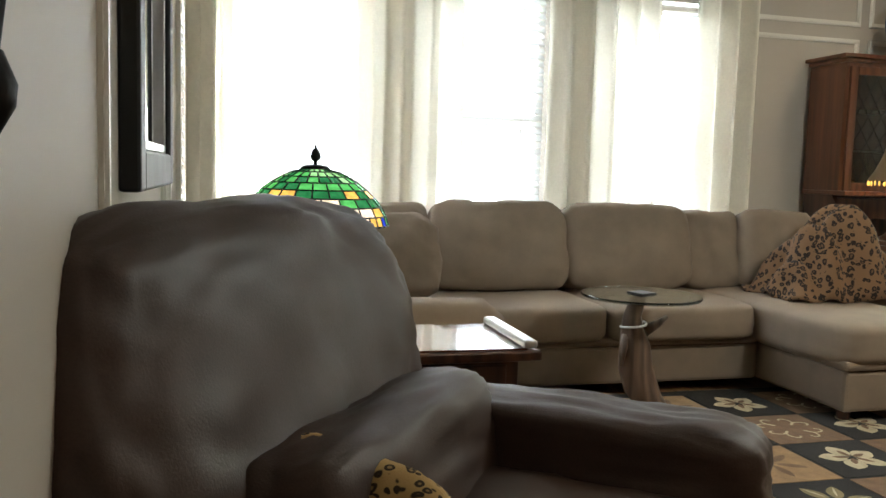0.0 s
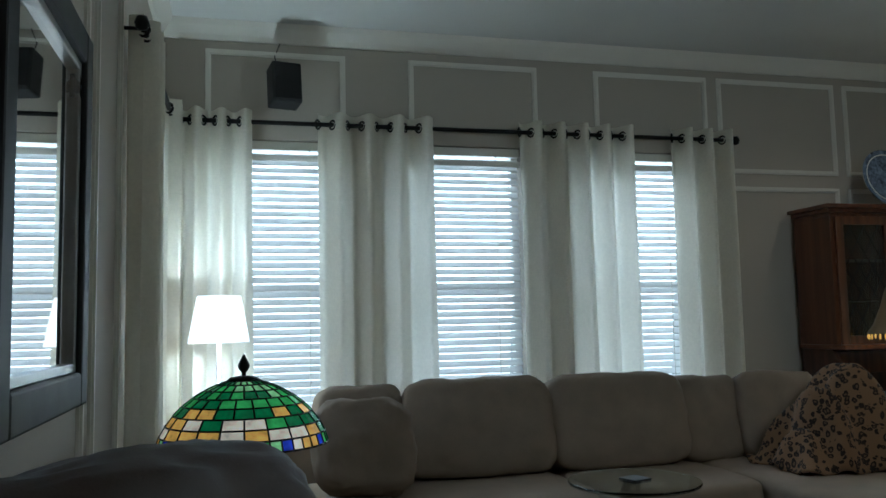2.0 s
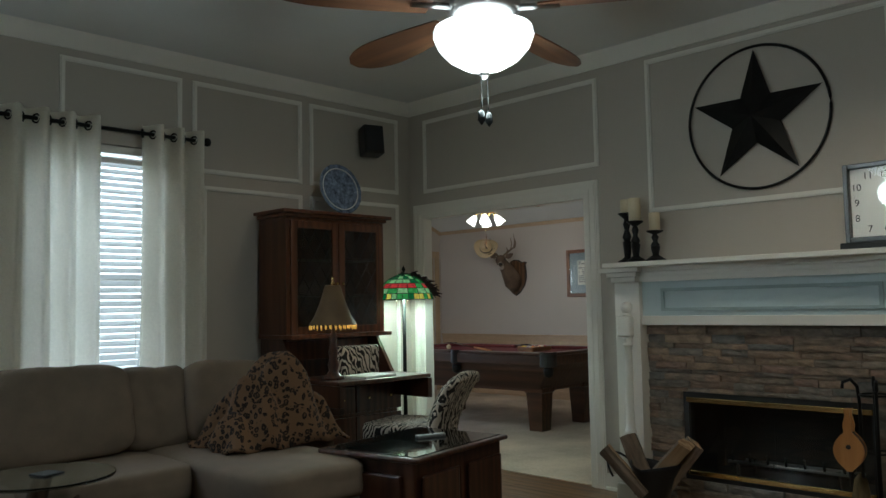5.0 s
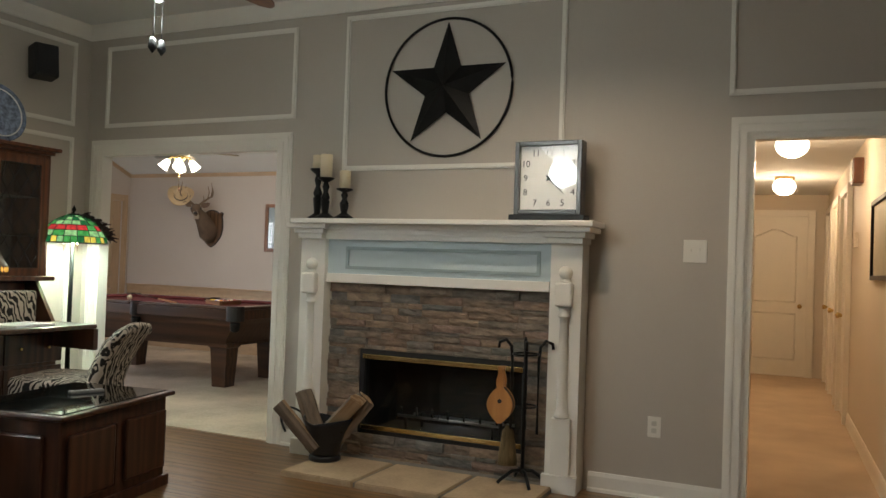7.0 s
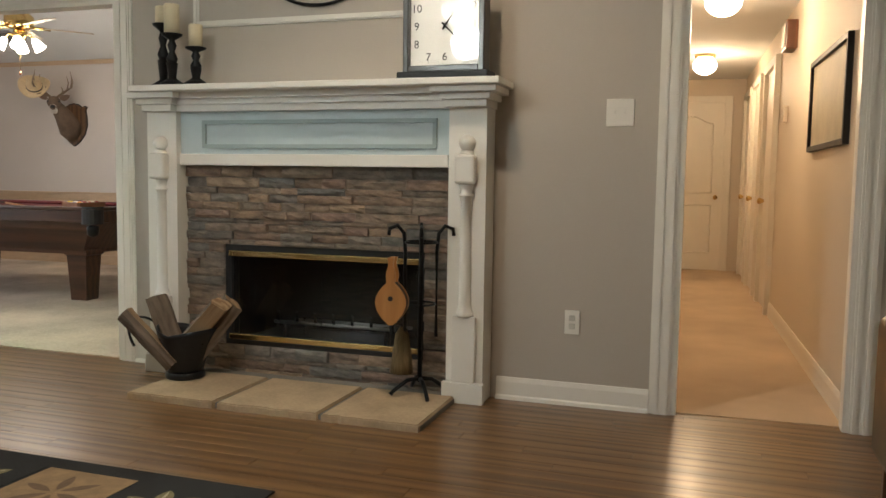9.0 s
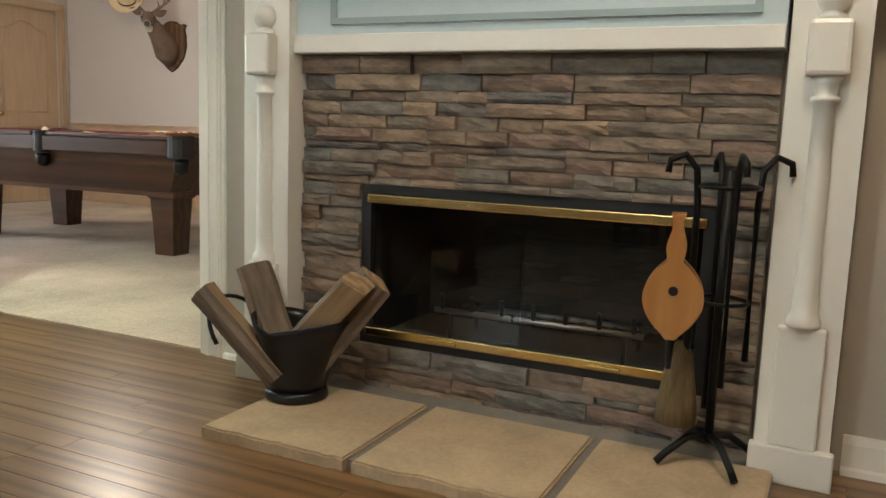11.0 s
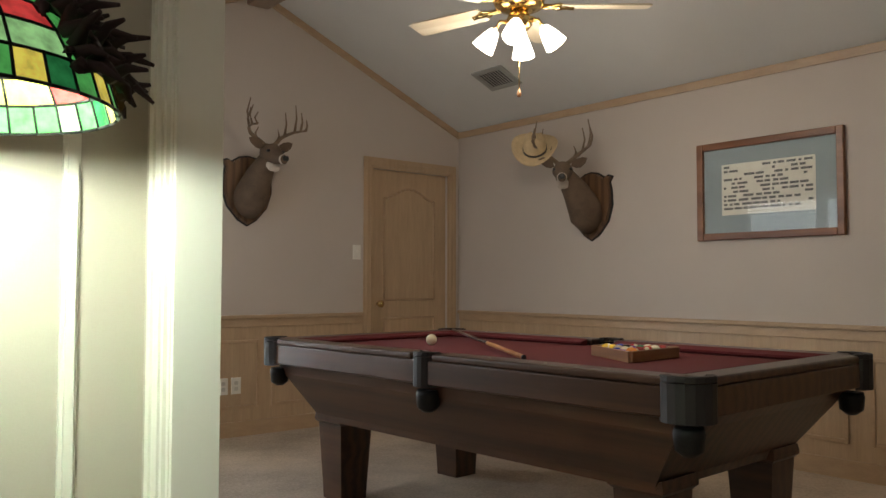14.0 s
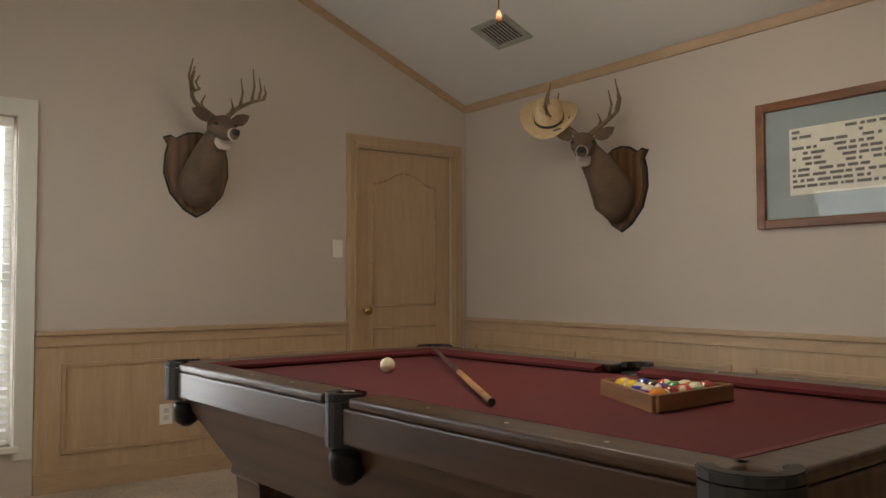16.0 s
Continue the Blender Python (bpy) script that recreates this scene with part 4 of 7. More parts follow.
# ---- white table lamp in the window corner ----
WHITESHADE = glow("lit_white_shade", (1.0, 0.97, 0.90), 2.2)
wl = thing("window_lamp", "lit white drum shade lamp in the window corner", "lamp", pose(0.25, 4.58, 0))
part("shade", lathe([(0.155, 1.20), (0.11, 1.44), (0.107, 1.44), (0.152, 1.20)], 24, caps=False), WHITESHADE, wl, "lit white fabric shade")
part("stem", lathe([(0.12, 0), (0.12, 0.015), (0.012, 0.03), (0.012, 1.36)], 16), STEEL, wl)

bulb("window_lamp_bulb", (0.25, 4.58, 1.33), 40, COOLW, 0.06)

# ---- glass pedestal table ----
gt = thing("glass_pedestal_table", "round glass table on a carved wooden animal pedestal", "table", pose(2.00, 3.47, 0.008))
GREENGLASS = glass("table_glass", (0.86, 0.95, 0.90))
part("glass_top", lathe([(0.28, 0.565), (0.283, 0.569), (0.283, 0.575), (0.28, 0.579)], 48), GREENGLASS, gt)
CARVE = woody("carved_wood", (0.06, 0.035, 0.022), (0.16, 0.10, 0.065), 0.5, 2, 1.2)
bm = bmesh.new()
spine = [(0.10, -0.06, 0.0, 0.075), (0.03, -0.03, 0.10, 0.085), (0.0, 0.0, 0.22, 0.085), (-0.01, 0.0, 0.33, 0.075), (-0.03, 0, 0.41, 0.055), (-0.035, 0, 0.47, 0.045), (-0.02, 0, 0.52, 0.042), (0.0, 0, 0.565, 0.038)]
rows = []
for x, y, z, r in spine:
    rows.append([bm.verts.new((x + r * math.cos(t) * (1 + 0.12 * math.sin(3 * t)), y + r * 0.85 * math.sin(t), z)) for t in [2 * math.pi * q / 16 for q in range(16)]])
for a, b in zip(rows, rows[1:]):
    for i in range(16):
        bm.faces.new((a[i], a[(i + 1) % 16], b[(i + 1) % 16], b[i])).smooth = True
bm.faces.new(rows[0][::-1])
bm.faces.new(rows[-1])
part("pedestal", bm, CARVE, gt, "dark carved wooden animal figure")
part("fin", tube([(0.03, 0, 0.40), (0.10, -0.01, 0.44), (0.14, -0.01, 0.47)], 0.030, 8, None, 0.008), CARVE, gt)
part("fin", tube([(-0.06, 0, 0.38), (-0.09, -0.02, 0.30), (-0.10, -0.03, 0.24)], 0.028, 8, None, 0.008), CARVE, gt)
part("tail", tube([(0.08, -0.05, 0.05), (-0.08, -0.10, 0.03), (-0.16, -0.12, 0.012)], 0.04, 8, None, 0.012), CARVE, gt)
part("rope", tube([(0.06 * math.cos(t) - 0.03, 0.06 * math.sin(t), 0.40 + 0.02 * t / 3) for t in [q * 0.5 for q in range(14)]], 0.006, 6), STEEL, gt, "pale rope collar")
co = thing("coaster", "dark square coaster lying on the glass tabletop", "coaster", pose(2.01, 3.48, 0.587, 0, 0, 20))
part("coaster_body", B(-0.05, -0.05, 0, 0.05, 0.05, 0.008, bevel=0.003), BLACK, co)

# ---- rug ----
rug = thing("area_rug", "black and tan patchwork rug with floral squares", "rug", kind="")
RUGB = plain("black_rug_pile", (0.014, 0.013, 0.012), 0.95, vary=0.4, scale=8, grain=300, relief=0.8)


def petals(n, r0, r1, wide, h):
    """A flat woven flower or leaf spray of n pointed petals."""
    bm = bmesh.new()
    for k in range(n):
        a = math.tau * k / n + 0.3
        u, w = Vector((math.cos(a), math.sin(a), 0)), Vector((-math.sin(a), math.cos(a), 0))
        pts = [u * (r0 + (r1 - r0) * q / 6) + w * (wide * s * math.sin(math.pi * q / 6) ** 0.8) for s, qs in ((1, range(0, 7)), (-1, range(5, 0, -1))) for q in qs]
        bm.faces.new([bm.verts.new(p + Vector((0, 0, h + 0.0002 * k))) for p in pts])
    return bm


def scrolls(n, r, h):
    """Curled scroll lines round the middle of a square."""
    bm = bmesh.new()
    for k in range(n):
        a = math.tau * k / n
        for s in (1, -1):
            inn, out = [], []
            for q in range(13):
                t = q / 12 * 4.4
                c = Vector((r * 0.62, s * r * 0.24, h + 0.0003 * k))
                rad = r * (0.34 - 0.055 * t)
                d = Vector((math.cos(math.pi + s * t), -math.sin(math.pi + s * t) * 0.8, 0))
                m = Matrix.Rotation(a, 3, "Z")
                inn.append(bm.verts.new(m @ (c + d * (rad - 0.006))))
                out.append(bm.verts.new(m @ (c + d * (rad + 0.006))))
            for q in range(12):
                bm.faces.new((inn[q], inn[q + 1], out[q + 1], out[q]))
    return bm


def pile(name, c):
    return plain(name, c, 0.95, vary=0.35, scale=14, grain=300, relief=0.8)


RT = [pile("tan_rug_pile", (0.27, 0.17, 0.085)), RUGB, pile("brown_rug_pile", (0.15, 0.09, 0.05)), RUGB]
RUGCREAM, RUGLEAF = pile("cream_rug_pile", (0.45, 0.38, 0.25)), pile("olive_rug_pile", (0.20, 0.16, 0.075))
part("rug_ground", B(1.15, 1.26, 0.0015, 4.05, 3.80, 0.008), RUGB, rug)
rr = random.Random(11)
nx, ny = 7, 6
sx, sy = (4.05 - 1.15 - 0.16) / nx, (3.80 - 1.26 - 0.16) / ny
for i in range(nx):
    for j in range(ny):
        k = ((0, 2) if (i + j) % 2 else (1, 3))[(i // 2 + j) % 2]
        x, y = 1.23 + sx * (i + 0.5), 1.34 + sy * (j + 0.5)
        q = part("rug_square", B(-sx / 2 + 0.008, -sy / 2 + 0.008, 0, sx / 2 - 0.008, sy / 2 - 0.008, 0.002), RT[k], rug, "", pose(x, y, 0.008))
        turn = pose(0, 0, 0.003, 0, 0, rr.uniform(0, 360))
        if k == 1:
            part("woven_flower", petals(5, 0.015, sx * 0.36, 0.045, 0), RUGCREAM, q, "cream woven flower", turn)
            part("flower_heart", petals(5, 0.01, sx * 0.22, 0.014, 0.0015), RT[2], q, "", turn)
        elif k == 3:
            part("woven_leaves", petals(7, 0.03, sx * 0.40, 0.030, 0), RUGLEAF, q, "olive woven leaves", turn)
            part("leaf_rib", petals(7, 0.05, sx * 0.37, 0.005, 0.0015), RUGCREAM, q, "", turn)
        elif k == 0:
            part("woven_leaves", petals(6, 0.02, sx * 0.38, 0.020, 0), RT[2], q, "brown woven leaves", turn)
        else:
            part("woven_scroll", scrolls(4, sx * 0.42, 0), RUGCREAM, q, "cream scroll lines", pose(0, 0, 0.003))

# ---- mirror, iron ornament, speakers ----
mr = thing("wall_mirror", "large square mirror in a thick black frame", "mirror", pose(XW, 2.19, 1.585, 0, 0, 0))
bm = bmesh.new()
for a in ((-0.44, -0.51, -0.35, 0.51), (0.35, -0.51, 0.44, 0.51), (-0.35, 0.42, 0.35, 0.51), (-0.35, -0.51, 0.35, -0.42)):
    box(bm, 0.0, a[0], a[1], 0.045, a[2], a[3], bevel=0.008)
part("frame", bm, BLACK, mr)
bm = bmesh.new()
for a in ((-0.35, -0.42, -0.325, 0.42), (0.325, -0.42, 0.35, 0.42), (-0.325, 0.395, 0.325, 0.42), (-0.325, -0.42, 0.325, -0.395)):
    box(bm, 0.0, a[0], a[1], 0.03, a[2], a[3], bevel=0.004)
part("inner_frame", bm, STEEL, mr, "silver inner moulding")
part("mirror_glass", B(0.0, -0.326, -0.396, 0.012, 0.326, 0.396), MIRROR, mr)
orn = thing("iron_wall_ornament", "black wrought iron scroll ornament on the wall", "wall decoration", pose(XW, 0.79, 1.20))
part("stem", tube([(0.012, 0, 0.0), (0.03, 0.01, 0.15), (0.012, 0, 0.4), (0.03, 0, 0.6)], 0.012, 8), IRON, orn)
for s in (-1, 1):
    part("scroll", tube([(0.02, s * 0.05 * math.sin(t * 1.3), 0.12 + 0.09 * t + 0.03 * math.cos(t * 3)) for t in [q * 0.3 for q in range(16)]], 0.009, 8), IRON, orn)
part("drop", lathe([(0.001, -0.05), (0.018, -0.02), (0.02, 0.0), (0.008, 0.03)], 12), IRON, orn, "", pose(0.022, 0, 0.0))


def speaker(m, label):
    ob = thing("wall_speaker", label, "loudspeaker", m, "wall speakers")
    part("cabinet", B(-0.085, -0.14, -0.12, 0.085, 0.0, 0.12, bevel=0.012), BLACK, ob)
    part("grille", B(-0.075, -0.15, -0.11, 0.075, -0.14, 0.11, bevel=0.004), plain("speaker_cloth", (0.02, 0.02, 0.022), 0.9, grain=400, relief=0.5), ob, "black cloth grille")
    part("bracket", tube([(0, 0, 0.02), (0, 0.06, 0.05)], 0.014, 8), BLACK, ob)
    return ob


speaker(pose(0.585, 4.89, 2.635, -8, 0, 12), "black bookshelf speaker high on the window wall")
speaker(pose(5.01, 4.89, 2.62, -8, 0, -18), "black bookshelf speaker high in the room corner")
part_cable = thing("speaker_cable", "thin speaker cable running up the wall", "cable")
part("cable", tube([(0.58, 4.93, 2.74), (0.55, 4.935, 2.85), (0.58, 4.935, 2.93)], 0.004, 6), BLACK, part_cable)

# ---- secretary desk with hutch ----
hx0, hx1, hyf, hyb = 3.97, 4.87, 4.45, 4.90
desk = thing("secretary_desk", "cherry secretary desk with a glazed hutch and dropped writing leaf", "desk", pose(0, 0, 0))
part("base_cabinet", B(hx0 + 0.02, 4.40, 0.03, hx1 - 0.02, hyb, 0.76, bevel=0.006), DARKWOOD, desk)
for k in range(3):
    for s in (0, 1):
        x0 = hx0 + 0.03 + s * 0.445
        d = part("drawer", B(x0, 4.385, 0.08 + 0.22 * k, x0 + 0.435, 4.40, 0.275 + 0.22 * k, bevel=0.005), DARKWOOD, desk)
        for q in (0.11, 0.32):
            part("pull", lathe([(0.006, 0), (0.012, 0.012), (0.008, 0.018)], 10), BRASS, d, "brass knob", pose(x0 + q, 4.385, 0.18 + 0.22 * k, 90))
part("writing_leaf", B(hx0 + 0.03, 4.02, 0.762, hx1 - 0.03, 4.42, 0.790, bevel=0.006), DARKWOOD, desk)
part("pull_slide", B(hx1 - 0.06, 4.02, 0.62, hx1 - 0.02, 4.40, 0.760, bevel=0.003), DARKWOOD, desk)
part("pull_slide", B(hx0 + 0.04, 4.02, 0.62, hx0 + 0.08, 4.40, 0.760, bevel=0.003), DARKWOOD, desk)
for x in (hx0 + 0.01, hx1 - 0.04):
    part("slanted_side", slab([(4.42, 0.76), (4.90, 0.76), (4.90, 1.06), (4.62, 1.06)], 0.03, Matrix.Translation((x, 0, 0)) @ Matrix(((0, 0, 1, 0), (1, 0, 0, 0), (0, 1, 0, 0), (0, 0, 0, 1)))), DARKWOOD, desk)
part("desk_back", B(hx0 + 0.04, 4.86, 0.76, hx1 - 0.04, 4.90, 1.06), DARKWOOD, desk)
part("pigeonhole_board", B(hx0 + 0.05, 4.70, 0.90, hx1 - 0.05, 4.86, 1.04, bevel=0.004), HUTCH, desk)
part("ledge", B(hx0 - 0.01, 4.48, 1.06, hx1 + 0.01, hyb, 1.09, bevel=0.006), HUTCH, desk)
h0, h1, hd = 1.09, 1.90, 4.56
part("hutch_side", B(hx0, hd, h0, hx0 + 0.03, hyb, h1), HUTCH, desk)
part("hutch_side", B(hx1 - 0.03, hd, h0, hx1, hyb, h1), HUTCH, desk)
part("hutch_back", B(hx0 + 0.03, hyb - 0.015, h0, hx1 - 0.03, hyb, h1), DARKWOOD, desk)
for z in (1.36, 1.63):
    part("shelf", B(hx0 + 0.03, hd + 0.04, z, hx1 - 0.03, hyb - 0.015, z + 0.018), DARKWOOD, desk)
bm = bmesh.new()
for o, z0, z1 in ((0.0, 1.90, 1.925), (0.02, 1.925, 1.95), (0.05, 1.95, 1.975)):
    box(bm, hx0 - o, hd - o, z0, hx1 + o, hyb, z1, bevel=0.004)
part("cornice", bm, HUTCH, desk)
DARKGLASS = glass("dark_cabinet_glass", (0.55, 0.55, 0.5))
for x0, x1 in ((hx0 + 0.03, (hx0 + hx1) / 2 - 0.003), ((hx0 + hx1) / 2 + 0.003, hx1 - 0.03)):
    bm = bmesh.new()
    w = 0.055
    for a in ((x0, h0, x0 + w, h1), (x1 - w, h0, x1, h1), (x0 + w, h0, x1 - w, h0 + w), (x0 + w, h1 - w, x1 - w, h1)):
        box(bm, a[0], hd - 0.02, a[1], a[2], hd, a[3], bevel=0.003)
    d = part("hutch_door", bm, HUTCH, desk)
    p = part("pane", B(x0 + w, hd - 0.012, h0 + w, x1 - w, hd - 0.008, h1 - w), DARKGLASS, d, "dark leaded glass pane")
    p.visible_shadow = False
    L = bmesh.new()
    n = 5
    px0, px1, pz0, pz1 = x0 + w, x1 - w, h0 + w, h1 - w
    pitch = (px1 - px0) / 3
    for k in range(-7, 8):
        for s in (1, -1):
            pts = []
            for q in range(41):
                z = pz0 + (pz1 - pz0) * q / 40
                x = (px0 + px1) / 2 + k * pitch + s * (z - (pz0 + pz1) / 2) * 0.62
                if px0 <= x <= px1:
                    pts.append((x, hd - 0.015, z))
            if len(pts) > 1:
                tube([pts[0], pts[-1]], 0.003, 5, L)
    part("lattice", L, IRON, d, "diamond lead lattice")
    part("knob", lathe([(0.005, 0), (0.012, 0.015), (0.008, 0.022)], 10), BRASS, d, "", pose(x1 - 0.025 if x0 < 4.2 else x0 + 0.025, hd - 0.02, 1.45, 90))
PLATE = plain("blue_white_china", (0.14, 0.18, 0.26), 0.2, vary=0.9, scale=26, grain=60, relief=0.05)
pl = thing("display_plate", "blue and white patterned plate standing on the hutch", "plate", pose(4.56, 4.68, 1.98, 78, 0, 0))
part("dish", lathe([(0.02, 0.0), (0.10, 0.004), (0.12, 0.018), (0.195, 0.032), (0.2, 0.036), (0.19, 0.038), (0.115, 0.024), (0.02, 0.008)], 40, Matrix.Translation((0, 0.2, 0))), PLATE, pl)
part("rim_band", tube([(0.165 * math.cos(t), 0.2 + 0.165 * math.sin(t), 0.033) for t in [2 * math.pi * q / 40 for q in range(41)]], 0.005, 6), plain("white_china", (0.7, 0.72, 0.74), 0.2), pl, "white rim band")
# desk lamp
SHADEDARK = plain("dark_bell_shade", (0.15, 0.095, 0.045), 0.6, vary=0.3, grain=200)
dl = thing("desk_lamp", "small desk lamp with a dark bell shade and beaded fringe", "lamp", pose(4.13, 4.24, 0.79))
part("base", lathe([(0.075, 0), (0.075, 0.02), (0.05, 0.03), (0.03, 0.06), (0.04, 0.10), (0.026, 0.14), (0.034, 0.18), (0.022, 0.24), (0.028, 0.29), (0.012, 0.32), (0.010, 0.42)], 20), DARKWOOD, dl)
part("shade", lathe([(0.165, 0.37), (0.125, 0.43), (0.085, 0.53), (0.055, 0.63), (0.05, 0.64), (0.05, 0.636), (0.082, 0.526), (0.12, 0.43), (0.16, 0.372)], 28, caps=False), SHADEDARK, dl)
for k in range(30):
    t = 2 * math.pi * k / 30
    part("bead", lathe([(0.001, -0.03), (0.006, -0.022), (0.004, 0)], 6), AMB, dl, "amber bead fringe", pose(0.158 * math.cos(t), 0.158 * math.sin(t), 0.372 - 0.008 * abs(math.sin(4 * t))))
part("finial", lathe([(0.012, 0.64), (0.016, 0.655), (0.006, 0.67), (0.011, 0.685), (0.001, 0.70)], 12), BRASS, dl)
bulb("desk_bulb", (4.13, 4.24, 1.22), 2.0, WARM, 0.025)
ZEB = zebra("zebra_fabric", (0.012, 0.010, 0.010), (0.56, 0.50, 0.42), 16.5)
zb = thing("zebra_box", "zebra print letter box on the desk", "box", pose(4.49, 4.42, 0.79))
part("box_body", B(-0.17, -0.05, 0, 0.17, 0.05, 0.21, bevel=0.02, seg=3), ZEB, zb)
lp = thing("white_notebook", "closed white notebook lying on the writing leaf", "notebook", pose(4.40, 4.18, 0.79, 0, 0, 8))
part("cover", B(-0.16, -0.11, 0, 0.16, 0.11, 0.018, bevel=0.004), plain("white_card", (0.75, 0.75, 0.73), 0.5), lp)

# ---- floor lamp ----
RED = litglass("red_art_glass", (0.62, 0.05, 0.05), 0.9)
YEL = litglass("yellow_art_glass", (0.75, 0.62, 0.10), 1.0)
fl = tiffany(pose(5.09, 4.57, 0), 0.235, 0.20, 1.33, [GG + [YEL], [GG[0], RED, YEL, GG[1]], [GG[0], RED, GG[2]], GG, GG], "floor lamp with a floral leaded glass shade", 16, 6)
part("pole", lathe([(0.017, 0.04), (0.019, 0.3), (0.015, 0.6), (0.022, 0.71), (0.015, 0.75), (0.014, 1.50)], 14), IRON, fl)
BRONZE = plain("verdigris_bronze", (0.035, 0.045, 0.038), 0.45, 0.5, vary=0.4)
part("base", lathe([(0.15, 0), (0.152, 0.012), (0.13, 0.025), (0.09, 0.035), (0.085, 0.055), (0.05, 0.07), (0.03, 0.10), (0.018, 0.13)], 28), BRONZE, fl, "round verdigris bronze foot")
for s in (-1, 1):
    part("pull_chain", tube([(s * 0.06, 0.02, 1.36), (s * 0.06, 0.02, 1.27)], 0.002, 5), BRASS, fl)
bulb("floor_lamp_bulb", (5.09, 4.57, 1.36), 55, (0.86, 1.0, 0.84), 0.05)

FEATHER = plain("dark_maroon_feather", (0.020, 0.006, 0.008), 0.8, vary=0.4, scale=30, grain=200)
fe = thing("feather_trim", "dark maroon feather trim draped over the lamp shade", "feather trim", pose(5.09, 4.57, 0))
rq = random.Random(33)
bm = bmesh.new()
for k in range(190):
    a, u = radians(rq.uniform(-62, 52)), rq.uniform(0.05, 0.95)
    rad, z = 0.240 * (1 - 0.80 * u ** 1.5), 1.34 + 0.20 * u ** 0.8
    d = Vector((math.cos(a), math.sin(a), 0))
    p = d * (rad + 0.006) + Vector((0, 0, z))
    q = p + d * rq.uniform(0.015, 0.045) + Vector((rq.uniform(-0.03, 0.03), rq.uniform(-0.03, 0.03), rq.uniform(-0.03, 0.035)))
    tube([p, (p + q) / 2 + Vector((0, 0, 0.008)), q], 0.012, 5, bm, 0.003)
part("feathers", bm, FEATHER, fe)

# ---- trunk coffee table ----
ct = thing("trunk_coffee_table", "dark carved wood coffee table with a glass top", "coffee table", pose(3.89, 3.17, 0.0, 0, 0, 10))
part("tabletop", B(-0.45, -0.335, 0.49, 0.45, 0.335, 0.515, bevel=0.01), DARKWOOD, ct)
part("glass_sheet", B(-0.415, -0.30, 0.515, 0.415, 0.30, 0.521, bevel=0.002), plain("black_glass", (0.010, 0.012, 0.011), 0.04, vary=0.1, relief=0.0, coat=0.6), ct, "dark reflective glass sheet")
part("body", B(-0.415, -0.30, 0.04, 0.415, 0.30, 0.49, bevel=0.01), DARKWOOD, ct)
part("plinth", B(-0.435, -0.32, 0.0, 0.435, 0.32, 0.06, bevel=0.006), DARKWOOD, ct)
for s in (-1, 1):
    for x in (-0.21, 0.21):
        part("carved_panel", B(x - 0.17, s * 0.312 - 0.012, 0.11, x + 0.17, s * 0.312 + 0.0, 0.42, bevel=0.012), DARKWOOD, ct)
    part("end_panel", B(s * 0.425 - 0.01, -0.22, 0.11, s * 0.425 + 0.0, 0.22, 0.42, bevel=0.012), DARKWOOD, ct)
rm = thing("remote_control", "grey remote control lying on the coffee table", "remote control", pose(4.02, 3.19, 0.521, 0, 0, -20))
part("remote_body", B(-0.09, -0.022, 0, 0.09, 0.022, 0.018, bevel=0.006), plain("grey_plastic", (0.16, 0.16, 0.16), 0.4), rm)
for k in range(5):
    part("button", lathe([(0.005, 0.018), (0.004, 0.021)], 8), BLACK, rm, "", pose(-0.06 + 0.025 * k, 0, 0))

# ---- zebra desk chair ----
zc = thing("zebra_chair", "zebra print upholstered chair with dark curved legs", "chair", pose(4.45, 3.82, 0, 0, 0, 20))
part("seat", cushion(0.52, 0.52, 0.13, 12, 0.5, 0.004, 41), ZEB, zc, "", pose(0, 0.0, 0.46))
part("seat_frame", B(-0.24, -0.24, 0.34, 0.24, 0.24, 0.42, bevel=0.01), DARKWOOD, zc)
bm = bmesh.new()
rows = []
for j in range(15):
    v = j / 14
    row_f = []
    for i in range(13):
        u = i / 12 * 2 - 1
        w = (0.215 + 0.03 * v) * (1 if v < 0.8 else math.sqrt(max(0.1, 1 - 0.45 * ((v - 0.8) / 0.2) ** 2)))
        edge = math.sqrt(max(0, 1 - u ** 6)) * (1 if v < 0.9 else math.sqrt(max(0.05, 1 - ((v - 0.9) / 0.1) ** 2 * 0.8)))
        row_f.append((u * w, -0.22 - 0.20 * v ** 1.5 + 0.05 * (1 - abs(u)) * 0, 0.42 + 0.43 * v - 0.03 * u * u * (v > 0.85), 0.045 * edge))
    rows.append(row_f)
fr = [[bm.verts.new((x, y + t, z)) for x, y, z, t in r] for r in rows]
bk = [[bm.verts.new((x, y - t, z)) for x, y, z, t in r] for r in rows]
for g, flip in ((fr, False), (bk, True)):
    for a, b in zip(g, g[1:]):
        for i in range(12):
            q = (a[i], a[i + 1], b[i + 1], b[i])
            bm.faces.new(q[::-1] if flip else q).smooth = True
for i in range(12):
    bm.faces.new((fr[0][i], bk[0][i], bk[0][i + 1], fr[0][i + 1]))
    bm.faces.new((fr[-1][i], fr[-1][i + 1], bk[-1][i + 1], bk[-1][i])).smooth = True
for j in range(14):
    for i in (0, 12):
        bm.faces.new((fr[j][i], fr[j + 1][i], bk[j + 1][i], bk[j][i])).smooth = True
bmesh.ops.recalc_face_normals(bm, faces=bm.faces)
part("backrest", bm, ZEB, zc)
